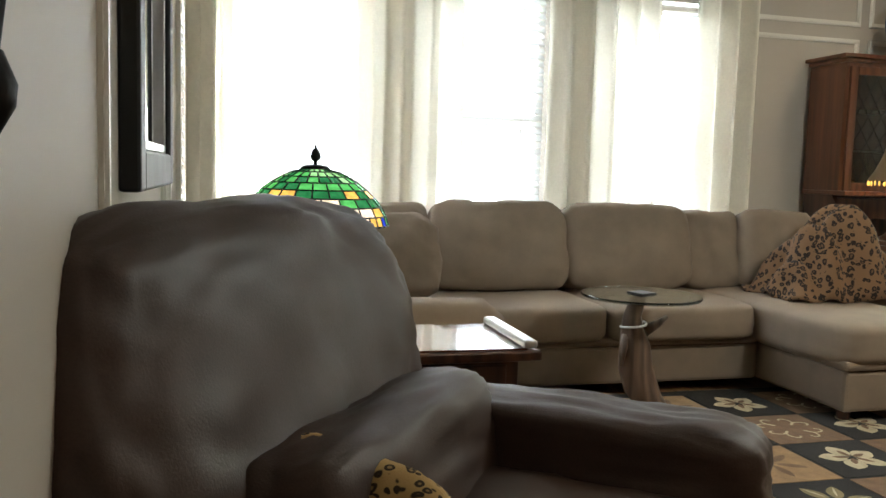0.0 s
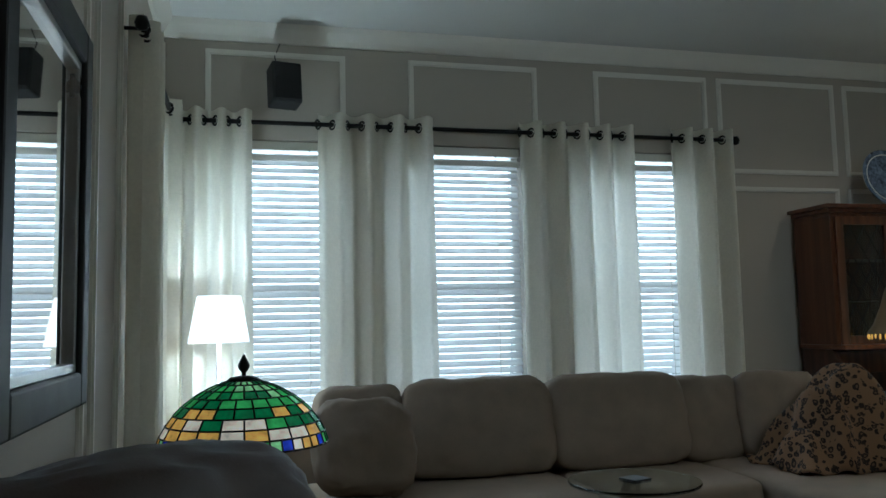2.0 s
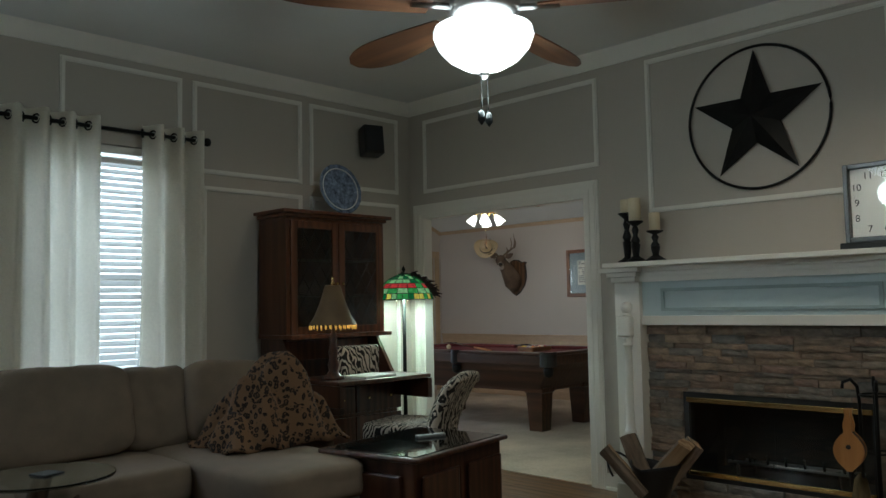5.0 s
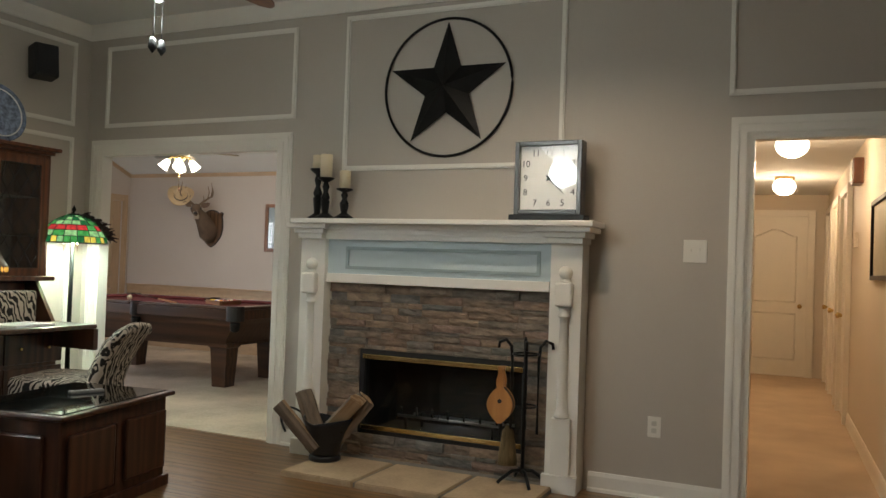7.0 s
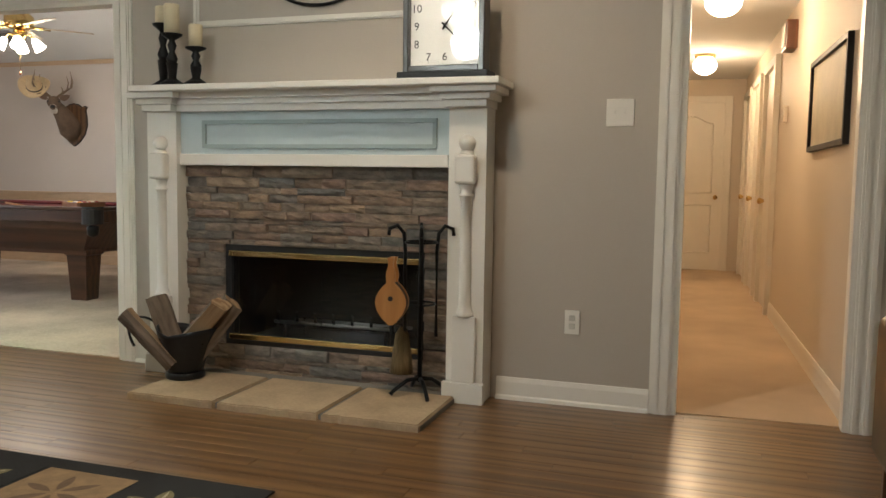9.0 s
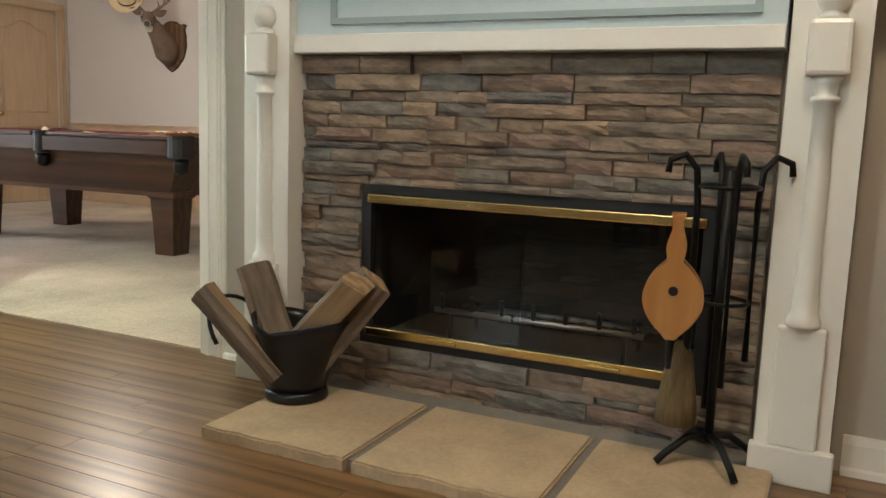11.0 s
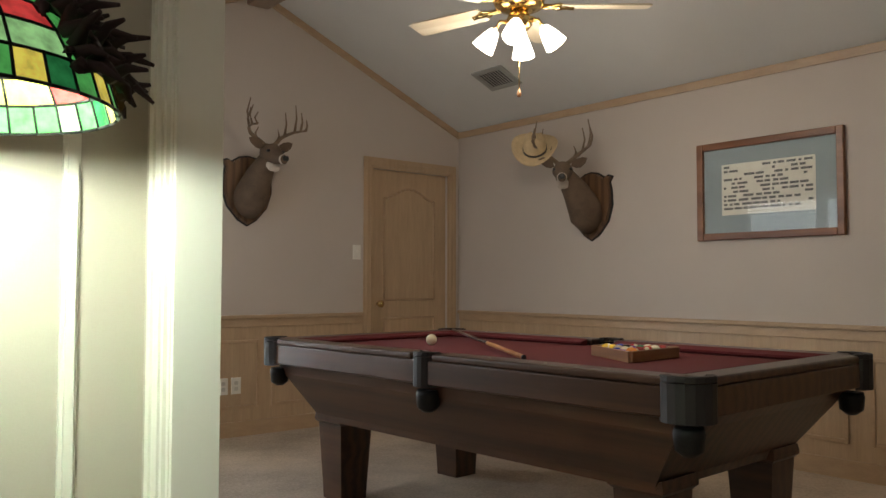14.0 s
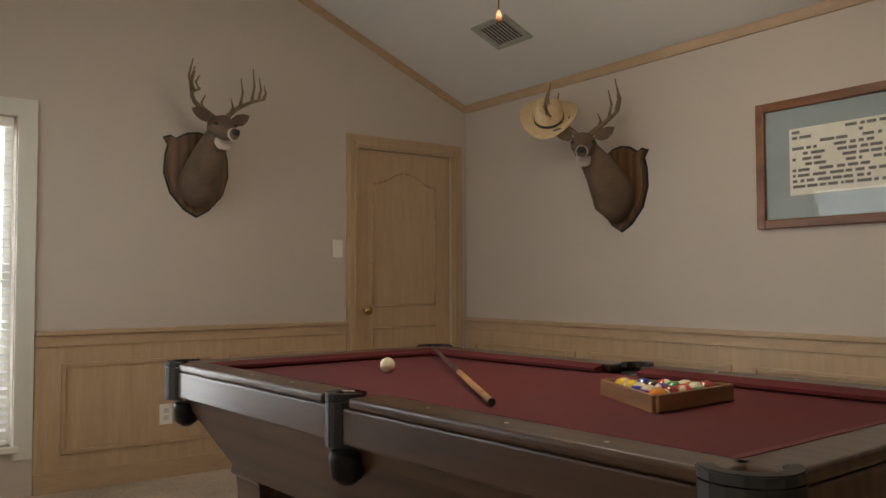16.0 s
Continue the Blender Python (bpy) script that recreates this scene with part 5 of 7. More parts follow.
for x in (-0.20, 0.20):
    part("leg", tube([(x, -0.20, 0.42), (x, -0.22, 0.28), (x, -0.27, 0.12), (x * 1.03, -0.35, 0.0)], 0.028, 8, None, 0.018), DARKWOOD, zc, "dark curved rear leg")
    part("leg", tube([(x, 0.20, 0.40), (x, 0.21, 0.0)], 0.026, 8, None, 0.016), DARKWOOD, zc, "dark tapered front leg")

# ---- living room ceiling fan ----
FANWOOD = woody("fan_blade_wood", (0.07, 0.028, 0.014), (0.17, 0.075, 0.035), 0.4, 0, 1.0)
FROST = glow("lit_frosted_bowl", (1.0, 0.99, 0.93), 5.0)


def blade(length, w0, w1, leaf):
    out = []
    n = 14
    for k in range(n + 1):
        u = k / n
        w = (w0 + (w1 - w0) * math.sin(min(1, u * 1.25) * math.pi / 2)) if leaf else w0 + (w1 - w0) * u
        if leaf and u > 0.55:
            w *= math.sqrt(max(0.0, 1 - ((u - 0.55) / 0.46) ** 2.4))
        if not leaf and u > 0.94:
            w *= 1 - (u - 0.94) * 3
        out.append((u * length, w))
    return slab([(x, -w) for x, w in out] + [(x, w) for x, w in out[::-1]], 0.008, bevel=0.002)


fan = thing("ceiling_fan", "ceiling fan with leaf-shaped dark wood blades and lit bowl", "ceiling fan", pose(3.05, 1.85, -0.27))
part("canopy", lathe([(0.02, 3.20), (0.06, 3.24), (0.075, 3.29), (0.075, CE + 0.27)], 24), STEEL, fan)
part("downrod", lathe([(0.014, 2.82), (0.014, 3.22)], 12), STEEL, fan)
part("motor", lathe([(0.05, 2.64), (0.12, 2.66), (0.15, 2.70), (0.15, 2.77), (0.10, 2.82), (0.03, 2.85)], 32), STEEL, fan, "brushed nickel motor housing")
bowl = [(0.015, 2.455), (0.08, 2.47), (0.14, 2.505), (0.18, 2.55), (0.198, 2.595), (0.192, 2.625), (0.12, 2.645)]
part("light_bowl", lathe(bowl, 36), FROST, fan, "lit frosted glass bowl")
part("bowl_knob", lathe([(0.004, 2.425), (0.018, 2.435), (0.022, 2.452), (0.012, 2.46)], 14), STEEL, fan)
for k in range(5):
    a = radians(157 + 72 * k)
    m = Matrix.Translation((0, 0, 2.695)) @ Matrix.Rotation(a, 4, "Z") @ Matrix.Translation((0.22, 0, 0)) @ Matrix.Rotation(radians(12), 4, "X")
    part("blade", blade(0.68, 0.06, 0.105, True), FANWOOD, fan, "leaf-shaped dark wood blade", m)
    part("blade_arm", tube([(0.11 * math.cos(a), 0.11 * math.sin(a), 2.70), (0.30 * math.cos(a), 0.30 * math.sin(a), 2.692)], 0.014, 8), STEEL, fan)
for s in (-1, 1):
    part("pull_chain", tube([(s * 0.018, 0, 2.44), (s * 0.02, 0, 2.30)], 0.002, 5), IRON, fan)
    part("chain_tag", lathe([(0.001, 0), (0.016, 0.02), (0.012, 0.05), (0.002, 0.06)], 10), IRON, fan, "", pose(s * 0.022, 0, 2.24))
bulb("fan_bulb", (3.05, 1.85, 2.08), 30, COOLW, 0.12)
LENS = glow("warm_lamp_lens", (1.0, 0.80, 0.50), 9.0)
# first downlight is real; the other two are unseen, added as fill
for cx, cy, cw in ((4.235, 3.77, 14), (4.14, 1.00, 60), (2.0, -0.9, 14)):
    can = thing("recessed_or_fill_light", "lit recessed ceiling downlight with a white trim ring; two are added fill", "ceiling light", pose(cx, cy, CE), "recessed ceiling lights")
    part("trim_ring", lathe([(0.055, -0.004), (0.085, -0.006), (0.088, 0.0), (0.055, 0.002)], 28), TRIM, can)
    part("lens", lathe([(0.001, -0.007), (0.055, -0.007), (0.055, -0.001)], 24), LENS, can)
    spot = new("downlight", bpy.data.lights.new("downlight", "SPOT"))
    spot.data.energy, spot.data.color, spot.data.spot_size, spot.data.spot_blend, spot.data.shadow_soft_size = cw, (1.0, 0.80, 0.58), radians(140), 0.6, 0.05
    spot.matrix_world = look((cx, cy, CE - 0.03), (cx, cy, 0))

# ---- mantel things ----
st = thing("metal_star", "black metal five-pointed star in a ring on the wall", "wall decoration", pose(XE - 0.012, 1.842, 2.38, 0, 0, 0))
bm = bmesh.new()
c = bm.verts.new((-0.075, 0, 0))
ring = []
for k in range(10):
    a = math.pi / 2 + 2 * math.pi * k / 10
    r = 0.415 if k % 2 == 0 else 0.160
    ring.append(bm.verts.new((-0.006, r * math.cos(a), r * math.sin(a))))
for k in range(10):
    bm.faces.new((c, ring[k], ring[(k + 1) % 10]))
bm.faces.new(ring)
bmesh.ops.recalc_face_normals(bm, faces=bm.faces)
part("star", bm, IRON, st)
part("ring", tube([(-0.004, 0.435 * math.cos(t), 0.435 * math.sin(t)) for t in [2 * math.pi * q / 64 for q in range(65)]], 0.009, 8), IRON, st)
CREAM = plain("cream_wax", (0.72, 0.62, 0.42), 0.45, vary=0.06)
for x, y, h, r, ch in ((5.37, 2.685, 0.33, 0.05, 0.09), (5.31, 2.585, 0.265, 0.05, 0.15), (5.33, 2.455, 0.195, 0.045, 0.115)):
    cs = thing("candlestick", "black turned candlestick holding a cream pillar candle", "candlestick", pose(x, y, 1.532), "candlesticks on the mantel")
    prof = [(0.062, 0), (0.062, 0.012), (0.045, 0.022), (0.02, 0.04), (0.030, 0.10 * h / 0.27 + 0.02), (0.016, 0.4 * h), (0.030, 0.52 * h), (0.014, 0.66 * h), (0.024, 0.78 * h), (0.014, 0.88 * h), (0.052, h - 0.008), (0.054, h)]
    part("stand", lathe(prof, 18), IRON, cs)
    part("candle", lathe([(r * 0.78, h), (r * 0.78, h + ch - 0.004), (r * 0.72, h + ch), (0.001, h + ch - 0.003)], 18), CREAM, cs, "cream pillar candle")
    part("wick", tube([(0, 0, h + ch - 0.004), (0.002, 0, h + ch + 0.008)], 0.0018, 5), BLACK, cs)
ck = thing("mantel_clock", "square dark framed clock with a white dial", "clock", pose(5.34, 1.10, 1.532, 0, 0, -2))
part("clock_base", B(-0.06, -0.225, 0, 0.06, 0.225, 0.035, bevel=0.006), BLACK, ck)
bm = bmesh.new()
for a in ((-0.20, 0.035, -0.172, 0.455), (0.172, 0.035, 0.20, 0.455), (-0.172, 0.035, 0.172, 0.063), (-0.172, 0.427, 0.172, 0.455)):
    box(bm, -0.045, a[0], a[1], 0.045, a[2], a[3], bevel=0.005)
part("case", bm, plain("pewter_case", (0.10, 0.10, 0.10), 0.3, 0.7), ck)
part("dial", B(-0.01, -0.172, 0.063, 0.03, 0.172, 0.427), plain("white_dial", (0.78, 0.77, 0.73), 0.4, vary=0.02), ck)
p = part("clock_glass", B(-0.034, -0.172, 0.063, -0.031, 0.172, 0.427), GLASS, ck)
p.visible_shadow = False


def lettering(text, size, m, material, parent, name="lettering"):
    cu = bpy.data.curves.new(name, "FONT")
    cu.body, cu.size, cu.align_x, cu.align_y, cu.extrude = text, size, "CENTER", "CENTER", 0.0008
    tmp = bpy.data.objects.new("tmp", cu)
    me = bpy.data.meshes.new_from_object(tmp)
    bpy.data.objects.remove(tmp)
    me.materials.clear()
    me.materials.append(material)
    ob = new(name, me)
    ob.parent, ob.matrix_basis = parent, m
    return ob


FACE = Matrix(((0, 0, -1, 0), (-1, 0, 0, 0), (0, 1, 0, 0), (0, 0, 0, 1)))
for k in range(1, 13):
    a = radians(90 - 30 * k)
    q = 0.142 / max(abs(math.cos(a)), abs(math.sin(a)))
    lettering(str(k), 0.052, Matrix.Translation((-0.0125, -q * math.cos(a), 0.245 + q * math.sin(a))) @ FACE, BLACK, ck, "numeral")
for a, ln in ((-45, 0.12), (55, 0.075)):
    d = Vector((0, -math.cos(radians(a)), math.sin(radians(a))))
    part("clock_hand", tube([Vector((-0.016, 0, 0.245)) - d * 0.02, Vector((-0.016, 0, 0.245)) + d * ln], 0.005, 6, None, 0.002), BLACK, ck)

# ---- hearth things ----
TIN = plain("black_enamel_tin", (0.014, 0.014, 0.016), 0.3, 0.3, vary=0.3)
bk = thing("coal_scuttle", "black metal coal scuttle holding split firewood", "bucket", pose(5.19, 2.44, 0.036))
part("foot_ring", lathe([(0.095, 0), (0.10, 0.006), (0.098, 0.028), (0.088, 0.034)], 28), TIN, bk)
bm = bmesh.new()
rows = []
for k in range(9):
    u = k / 8
    r = 0.088 + 0.055 * u
    rows.append([bm.verts.new((r * math.cos(t), (r + 0.05 * u * u * max(0, -math.sin(t)) ** 1) * math.sin(t), 0.03 + 0.22 * u + 0.035 * u * u * (abs(math.sin(t)) - 0.5))) for t in [2 * math.pi * q / 28 for q in range(28)]])
for a, b in zip(rows, rows[1:]):
    for i in range(28):
        bm.faces.new((a[i], a[(i + 1) % 28], b[(i + 1) % 28], b[i])).smooth = True
bm.faces.new(rows[0][::-1])
ob = part("bucket_body", bm, TIN, bk)
so = ob.modifiers.new("thick", "SOLIDIFY")
so.thickness = 0.004
part("handle", tube([(0.14 * math.cos(t), 0.03, 0.24 + 0.15 * math.sin(t)) for t in [math.pi * q / 16 for q in range(17)]], 0.007, 8), TIN, bk, "", pose(0, 0.03, 0.0, -38, 0, 0))
part("rear_grip", tube([(0.0, 0.09, 0.10), (0, 0.15, 0.09), (0, 0.14, 0.05), (0, 0.085, 0.045)], 0.008, 8), TIN, bk)
BARK = plain("rough_bark", (0.17, 0.125, 0.09), 0.95, vary=0.5, scale=14, grain=50, relief=1.0, stretch=(1, 1, 0.25))
SPLIT = woody("split_wood", (0.24, 0.14, 0.07), (0.48, 0.33, 0.19), 0.8, 2, 1.5)


def log(m, length, r, seed):
    """A split quarter log: bark on the outside, pale wood on the split faces."""
    ob = thing("firewood_log", "split firewood log with rough bark in the scuttle", "firewood", m, "logs in the scuttle")
    rl = random.Random(seed)
    out = [(0, 0)] + [(r * math.cos(t) * (1 + 0.06 * rl.uniform(-1, 1)), r * math.sin(t) * (1 + 0.06 * rl.uniform(-1, 1))) for t in [radians(-10 + 11 * q) for q in range(11)]]
    bm = bmesh.new()
    rows = [[bm.verts.new((x + 0.004 * noise.noise(Vector((x * 30, z * 9, seed))), y + 0.004 * noise.noise(Vector((y * 30, z * 9, seed + 5))), z)) for x, y in out] for z in [length * q / 8 for q in range(9)]]
    for a, b in zip(rows, rows[1:]):
        for i in range(len(out)):
            f = bm.faces.new((a[i], a[(i + 1) % len(out)], b[(i + 1) % len(out)], b[i]))
            f.material_index = 1 if i in (0, len(out) - 1) else 0
    for f in (bm.faces.new(rows[0][::-1]), bm.faces.new(rows[-1])):
        f.material_index = 1
    bmesh.ops.recalc_face_normals(bm, faces=bm.faces)
    o2 = part("log_body", bm, [BARK, SPLIT], ob)
    return ob


log(pose(5.16, 2.45, 0.13, -42, -8, 10) @ pose(0, 0, 0, 0, 0, 100), 0.36, 0.085, 1)
log(pose(5.20, 2.50, 0.12, -30, 10, 0) @ pose(0, 0, 0, 0, 0, 190), 0.34, 0.075, 2)
log(pose(5.17, 2.43, 0.13, 44, -6, 0) @ pose(0, 0, 0, 0, 0, 20), 0.38, 0.085, 3)
log(pose(5.23, 2.41, 0.13, 36, 12, 0) @ pose(0, 0, 0, 0, 0, 140), 0.37, 0.08, 4)
ts = thing("fire_tool_set", "black wrought iron fire tool stand with hooked tools", "fire tools", pose(5.30, 1.195, 0.036) @ Matrix.Diagonal((1, 1, 1.05, 1)))
part("stand_post", tube([(0, 0, 0.06), (0, 0, 0.74)], 0.012, 8), IRON, ts)
for k in range(4):
    a = radians(35 + 90 * k)
    part("foot", tube([(0, 0, 0.075), (0.06 * math.cos(a), 0.06 * math.sin(a), 0.07), (0.12 * math.cos(a), 0.12 * math.sin(a), 0.03), (0.145 * math.cos(a), 0.145 * math.sin(a), 0.008)], 0.010, 8), IRON, ts)
part("top_ring", tube([(0.075 * math.cos(t), 0.075 * math.sin(t), 0.70) for t in [2 * math.pi * q / 24 for q in range(25)]], 0.006, 6), IRON, ts)
part("mid_ring", tube([(0.07 * math.cos(t), 0.07 * math.sin(t), 0.42) for t in [2 * math.pi * q / 24 for q in range(25)]], 0.005, 6), IRON, ts)
for k in range(4):
    a = radians(20 + 90 * k)
    x, y = 0.075 * math.cos(a), 0.075 * math.sin(a)
    part("tool", tube([(x, y, 0.12 + 0.05 * k), (x, y, 0.66), (x * 1.1, y * 1.1, 0.74), (x * 1.5, y * 1.5, 0.775), (x * 2.0, y * 2.0, 0.76), (x * 2.05, y * 2.05, 0.73)], 0.009, 8), IRON, ts, "hooked iron fire tool")
BROOM = plain("broom_straw", (0.16, 0.11, 0.05), 0.95, vary=0.5, scale=40, grain=200, stretch=(1, 1, 0.1))
part("brush", lathe([(0.055, 0.10), (0.05, 0.16), (0.032, 0.28), (0.012, 0.31)], 14), BROOM, ts, "straw hearth brush", pose(-0.02, 0.085, 0.0))
be = thing("bellows", "wooden fireplace bellows hanging on the tool stand", "bellows", pose(5.19, 1.295, 0.39, 0, 0, 8))
outl = []
for k in range(25):
    u = k / 24
    w = 0.012 + 0.062 * max(0.0, math.sin(math.pi * min(1, max(0, (u - 0.02) / 0.62)))) ** 0.8 if u < 0.64 else 0.018 + 0.006 * math.sin(math.pi * (u - 0.64) / 0.36 * 2)
    outl.append((w, u * 0.315))
M = Matrix(((0, 0, -1, 0), (1, 0, 0, 0), (0, 1, 0, 0), (0, 0, 0, 1)))
ORANGEWOOD = woody("varnished_pine", (0.36, 0.155, 0.045), (0.52, 0.25, 0.085), 0.35, 2, 1.0)
shape = [(w, z) for w, z in outl] + [(-w, z) for w, z in outl[::-1]]
part("board", slab(shape, 0.012, M @ Matrix.Translation((0, 0, 0.03)), bevel=0.003), ORANGEWOOD, be)
part("board", slab(shape, 0.012, M @ Matrix.Translation((0, 0, -0.03))), ORANGEWOOD, be)
part("leather_sides", slab([(w * 0.94, z) for w, z in outl[1:16]] + [(-w * 0.94, z) for w, z in outl[1:16][::-1]], 0.048, M @ Matrix.Translation((0, 0, -0.018))), LEATHER, be)
part("vent_hole", lathe([(0.012, 0), (0.012, 0.002)], 14), BLACK, be, "", pose(-0.0425, 0, 0.125, 0, -90, 0))
part("nozzle", lathe([(0.007, -0.09), (0.012, 0.0)], 12), IRON, be, "", pose(-0.01, 0, 0.01))

# ---- wall plates, sconce, black chair ----


def plate(m, w, h, kind, label):
    ob = thing("switch_plate" if kind == "switch" else "wall_outlet", label, "switch" if kind == "switch" else "outlet", m)
    part("plate", B(-w / 2, -0.007, -h / 2, w / 2, 0, h / 2, bevel=0.002), TRIM, ob)
    n = max(1, round(w / 0.06))
    for k in range(n):
        x = (k - (n - 1) / 2) * 0.046
        if kind == "switch":
            part("toggle", B(x - 0.005, -0.018, -0.004, x + 0.005, -0.007, 0.014, bevel=0.002), TRIM, ob)
        else:
            for z in (-0.02, 0.02):
                part("socket", B(x - 0.014, -0.0095, z - 0.013, x + 0.014, -0.007, z + 0.013, bevel=0.003), plain("socket_white", (0.6, 0.58, 0.52), 0.4), ob)
    return ob


plate(pose(XE, 0.312, 1.385, 0, 0, -90), 0.125, 0.125, "switch", "white double light switch plate on the wall")
plate(pose(XE, 0.505, 0.40, 0, 0, -90), 0.072, 0.115, "outlet", "white wall outlet near the baseboard")
sc = thing("candle_sconce", "black iron scroll sconce with a glass candle cup", "sconce", pose(5.33, YS, 1.53))
part("back_scroll", tube([(0.04 * math.sin(t * 2), 0.015, -0.24 + 0.08 * t) for t in [q * 0.25 for q in range(26)]], 0.010, 8), IRON, sc)
part("arm", tube([(0, 0.015, -0.10), (0, 0.10, -0.14), (0, 0.19, -0.10)], 0.009, 8), IRON, sc)
part("cup_tray", lathe([(0.05, -0.10), (0.055, -0.09), (0.02, -0.085)], 18), IRON, sc, "", pose(0, 0.19, 0))
p = part("glass_cup", lathe([(0.042, -0.085), (0.045, 0.10), (0.042, 0.10), (0.039, -0.08)], 20, caps=False), GLASS, sc, "", pose(0, 0.19, 0))
p.visible_shadow = False
part("candle", lathe([(0.03, -0.085), (0.03, 0.01), (0.001, 0.012)], 16), plain("blue_candle", (0.16, 0.20, 0.28), 0.5), sc, "blue grey candle", pose(0, 0.19, 0))
bc = thing("black_armchair", "black leather tub armchair on wooden legs", "armchair", pose(4.42, -0.93, 0, 0, 0, 90))
part("seat", cushion(0.44, 0.52, 0.16, 12, 0.5, 0.006, 51), BLACKLEATHER, bc, "", pose(0, 0.03, 0.40))
part("seat_frame", B(-0.22, -0.25, 0.16, 0.22, 0.29, 0.33, bevel=0.02), BLACKLEATHER, bc)
part("back", B(-0.24, -0.34, 0.16, 0.24, -0.22, 0.66, bevel=0.04, seg=4), BLACKLEATHER, bc)
for s in (-1, 1):
    part("arm", B(s * 0.235 - 0.045, -0.30, 0.16, s * 0.235 + 0.045, 0.30, 0.64, bevel=0.035, seg=4), BLACKLEATHER, bc)
    for y in (-0.27, 0.26):
        part("leg", B(s * 0.22 - 0.02, y - 0.02, 0, s * 0.22 + 0.02, y + 0.02, 0.17, bevel=0.004), DARKWOOD, bc)

# ---- pool room trim ----
bm = bmesh.new()
profile_run([(0, 0), (0, -0.05), (0.018, -0.05), (0.03, -0.01), (0.03, 0)], (PX1, PY0, EAVE + 0.0), (PX1, PY1, EAVE + 0.0), (-1, 0, 0), bm)
structure("crown_trim", bm, MAPLEH, "blond wood moulding at the eave", "trim")
for xa in (PX0, PX1):
    v = Vector((RX - xa, 0, RIDGE - EAVE))
    ln, ang = v.length, math.atan2(RIDGE - EAVE, RX - xa)
    m = Matrix.Translation((xa, PY1, EAVE)) @ Matrix.Rotation(-ang, 4, "Y")
    za, zb = (-0.05, -0.002) if xa == PX0 else (0.002, 0.05)
    structure("gable_trim", box(bmesh.new(), 0, -0.024, za, ln, 0, zb, m=m), MAPLEH, "blond wood moulding up the gable", "trim")
structure("ridge_beam", B(RX - 0.085, PY0, RIDGE - 0.125, RX + 0.085, PY1, RIDGE + 0.02, bevel=0.006), plain("beam_wood", (0.36, 0.27, 0.20), 0.6, vary=0.2, stretch=(1, 0.1, 1)), "boxed wooden ridge beam", "beam")
CR = 0.845


def wainscot(axis, wall, out, a0, a1, boxes):
    """Blond panelling: backing board, chair rail, base and applied picture frames."""
    ob = tagged(new("wainscot"), "blond wood wainscot with chair rail and framed panels", "wainscot", kind="structure")

    def put(name, p0, p1, z0, z1, d0, d1, material=MAPLEH, bevel=0.0):
        x0, x1 = sorted((wall + out * d0, wall + out * d1))
        b2 = B(x0, p0, z0, x1, p1, z1, bevel=bevel) if axis == "x" else B(p0, x0, z0, p1, x1, z1, bevel=bevel)
        return part(name, b2, material, ob)

    put("backing_board", a0, a1, 0, CR, 0, 0.008, MAPLE)
    put("chair_rail", a0, a1, CR - 0.015, CR + 0.012, 0.008, 0.040, MAPLEH, 0.005)
    put("rail_bead", a0, a1, CR - 0.075, CR - 0.015, 0.008, 0.020, MAPLEH, 0.003)
    put("base_board", a0, a1, 0, 0.11, 0.008, 0.022, MAPLEH, 0.003)
    for p0, p1 in boxes:
        for r in ((p0, 0.20, p0 + 0.022, 0.68), (p1 - 0.022, 0.20, p1, 0.68), (p0 + 0.022, 0.20, p1 - 0.022, 0.222), (p0 + 0.022, 0.658, p1 - 0.022, 0.68)):
            put("panel_bead", r[0], r[2], r[1], r[3], 0.008, 0.020, MAPLEH, 0.003)


wainscot("y", PY1, -1, 6.70, 8.555, [(6.83, 7.66), (7.76, 8.46)])
wainscot("y", PY1, -1, PX0, 5.78, [])
wainscot("x", PX1, -1, PY0, PY1 - 0.03, [(7.50, 8.50), (6.40, 7.38), (5.30, 6.28), (4.20, 5.18), (3.10, 4.08)])
# blond door in the gable wall
structure("pool_door_casing", casing(8.65, 9.43, 2.01, PY1, -1, MAPLE, 0.09, along="x"), MAPLE, "blond wood door casing", "trim")
pd = tagged(new("door_1"), "closed blond wood two-panel door with an arched top panel", "door", kind="structure")
part("leaf", B(8.65, PY1 + 0.025, 0.01, 9.43, PY1 + 0.06, 2.01), MAPLE, pd)


def door_panels(parent, xc, w, y, out, material, axis="y"):
    """Raised frames on a door: an arched upper panel over a plain lower one."""
    def run(pts):
        b2 = bmesh.new()
        for p, q in zip(pts, pts[1:]):
            tube([p, q], 0.010, 6, b2)
        return b2
    up, lo = [], []
    hw = w / 2
    arch = [(hw - 2 * hw * k / 12, 1.78 + 0.09 * math.sin(math.pi * k / 12) ** 2) for k in range(13)]
    up = [(-hw, 0.95), (hw, 0.95), (hw, 1.78)] + arch + [(-hw, 0.95)]
    lo = [(-hw, 0.22), (hw, 0.22), (hw, 0.80), (-hw, 0.80), (-hw, 0.22)]
    for pts in (up, lo):
        if axis == "y":
            part("raised_panel", run([(xc + a, y, z) for a, z in pts]), material, parent)
        else:
            part("raised_panel", run([(y, xc + a, z) for a, z in pts]), material, parent)


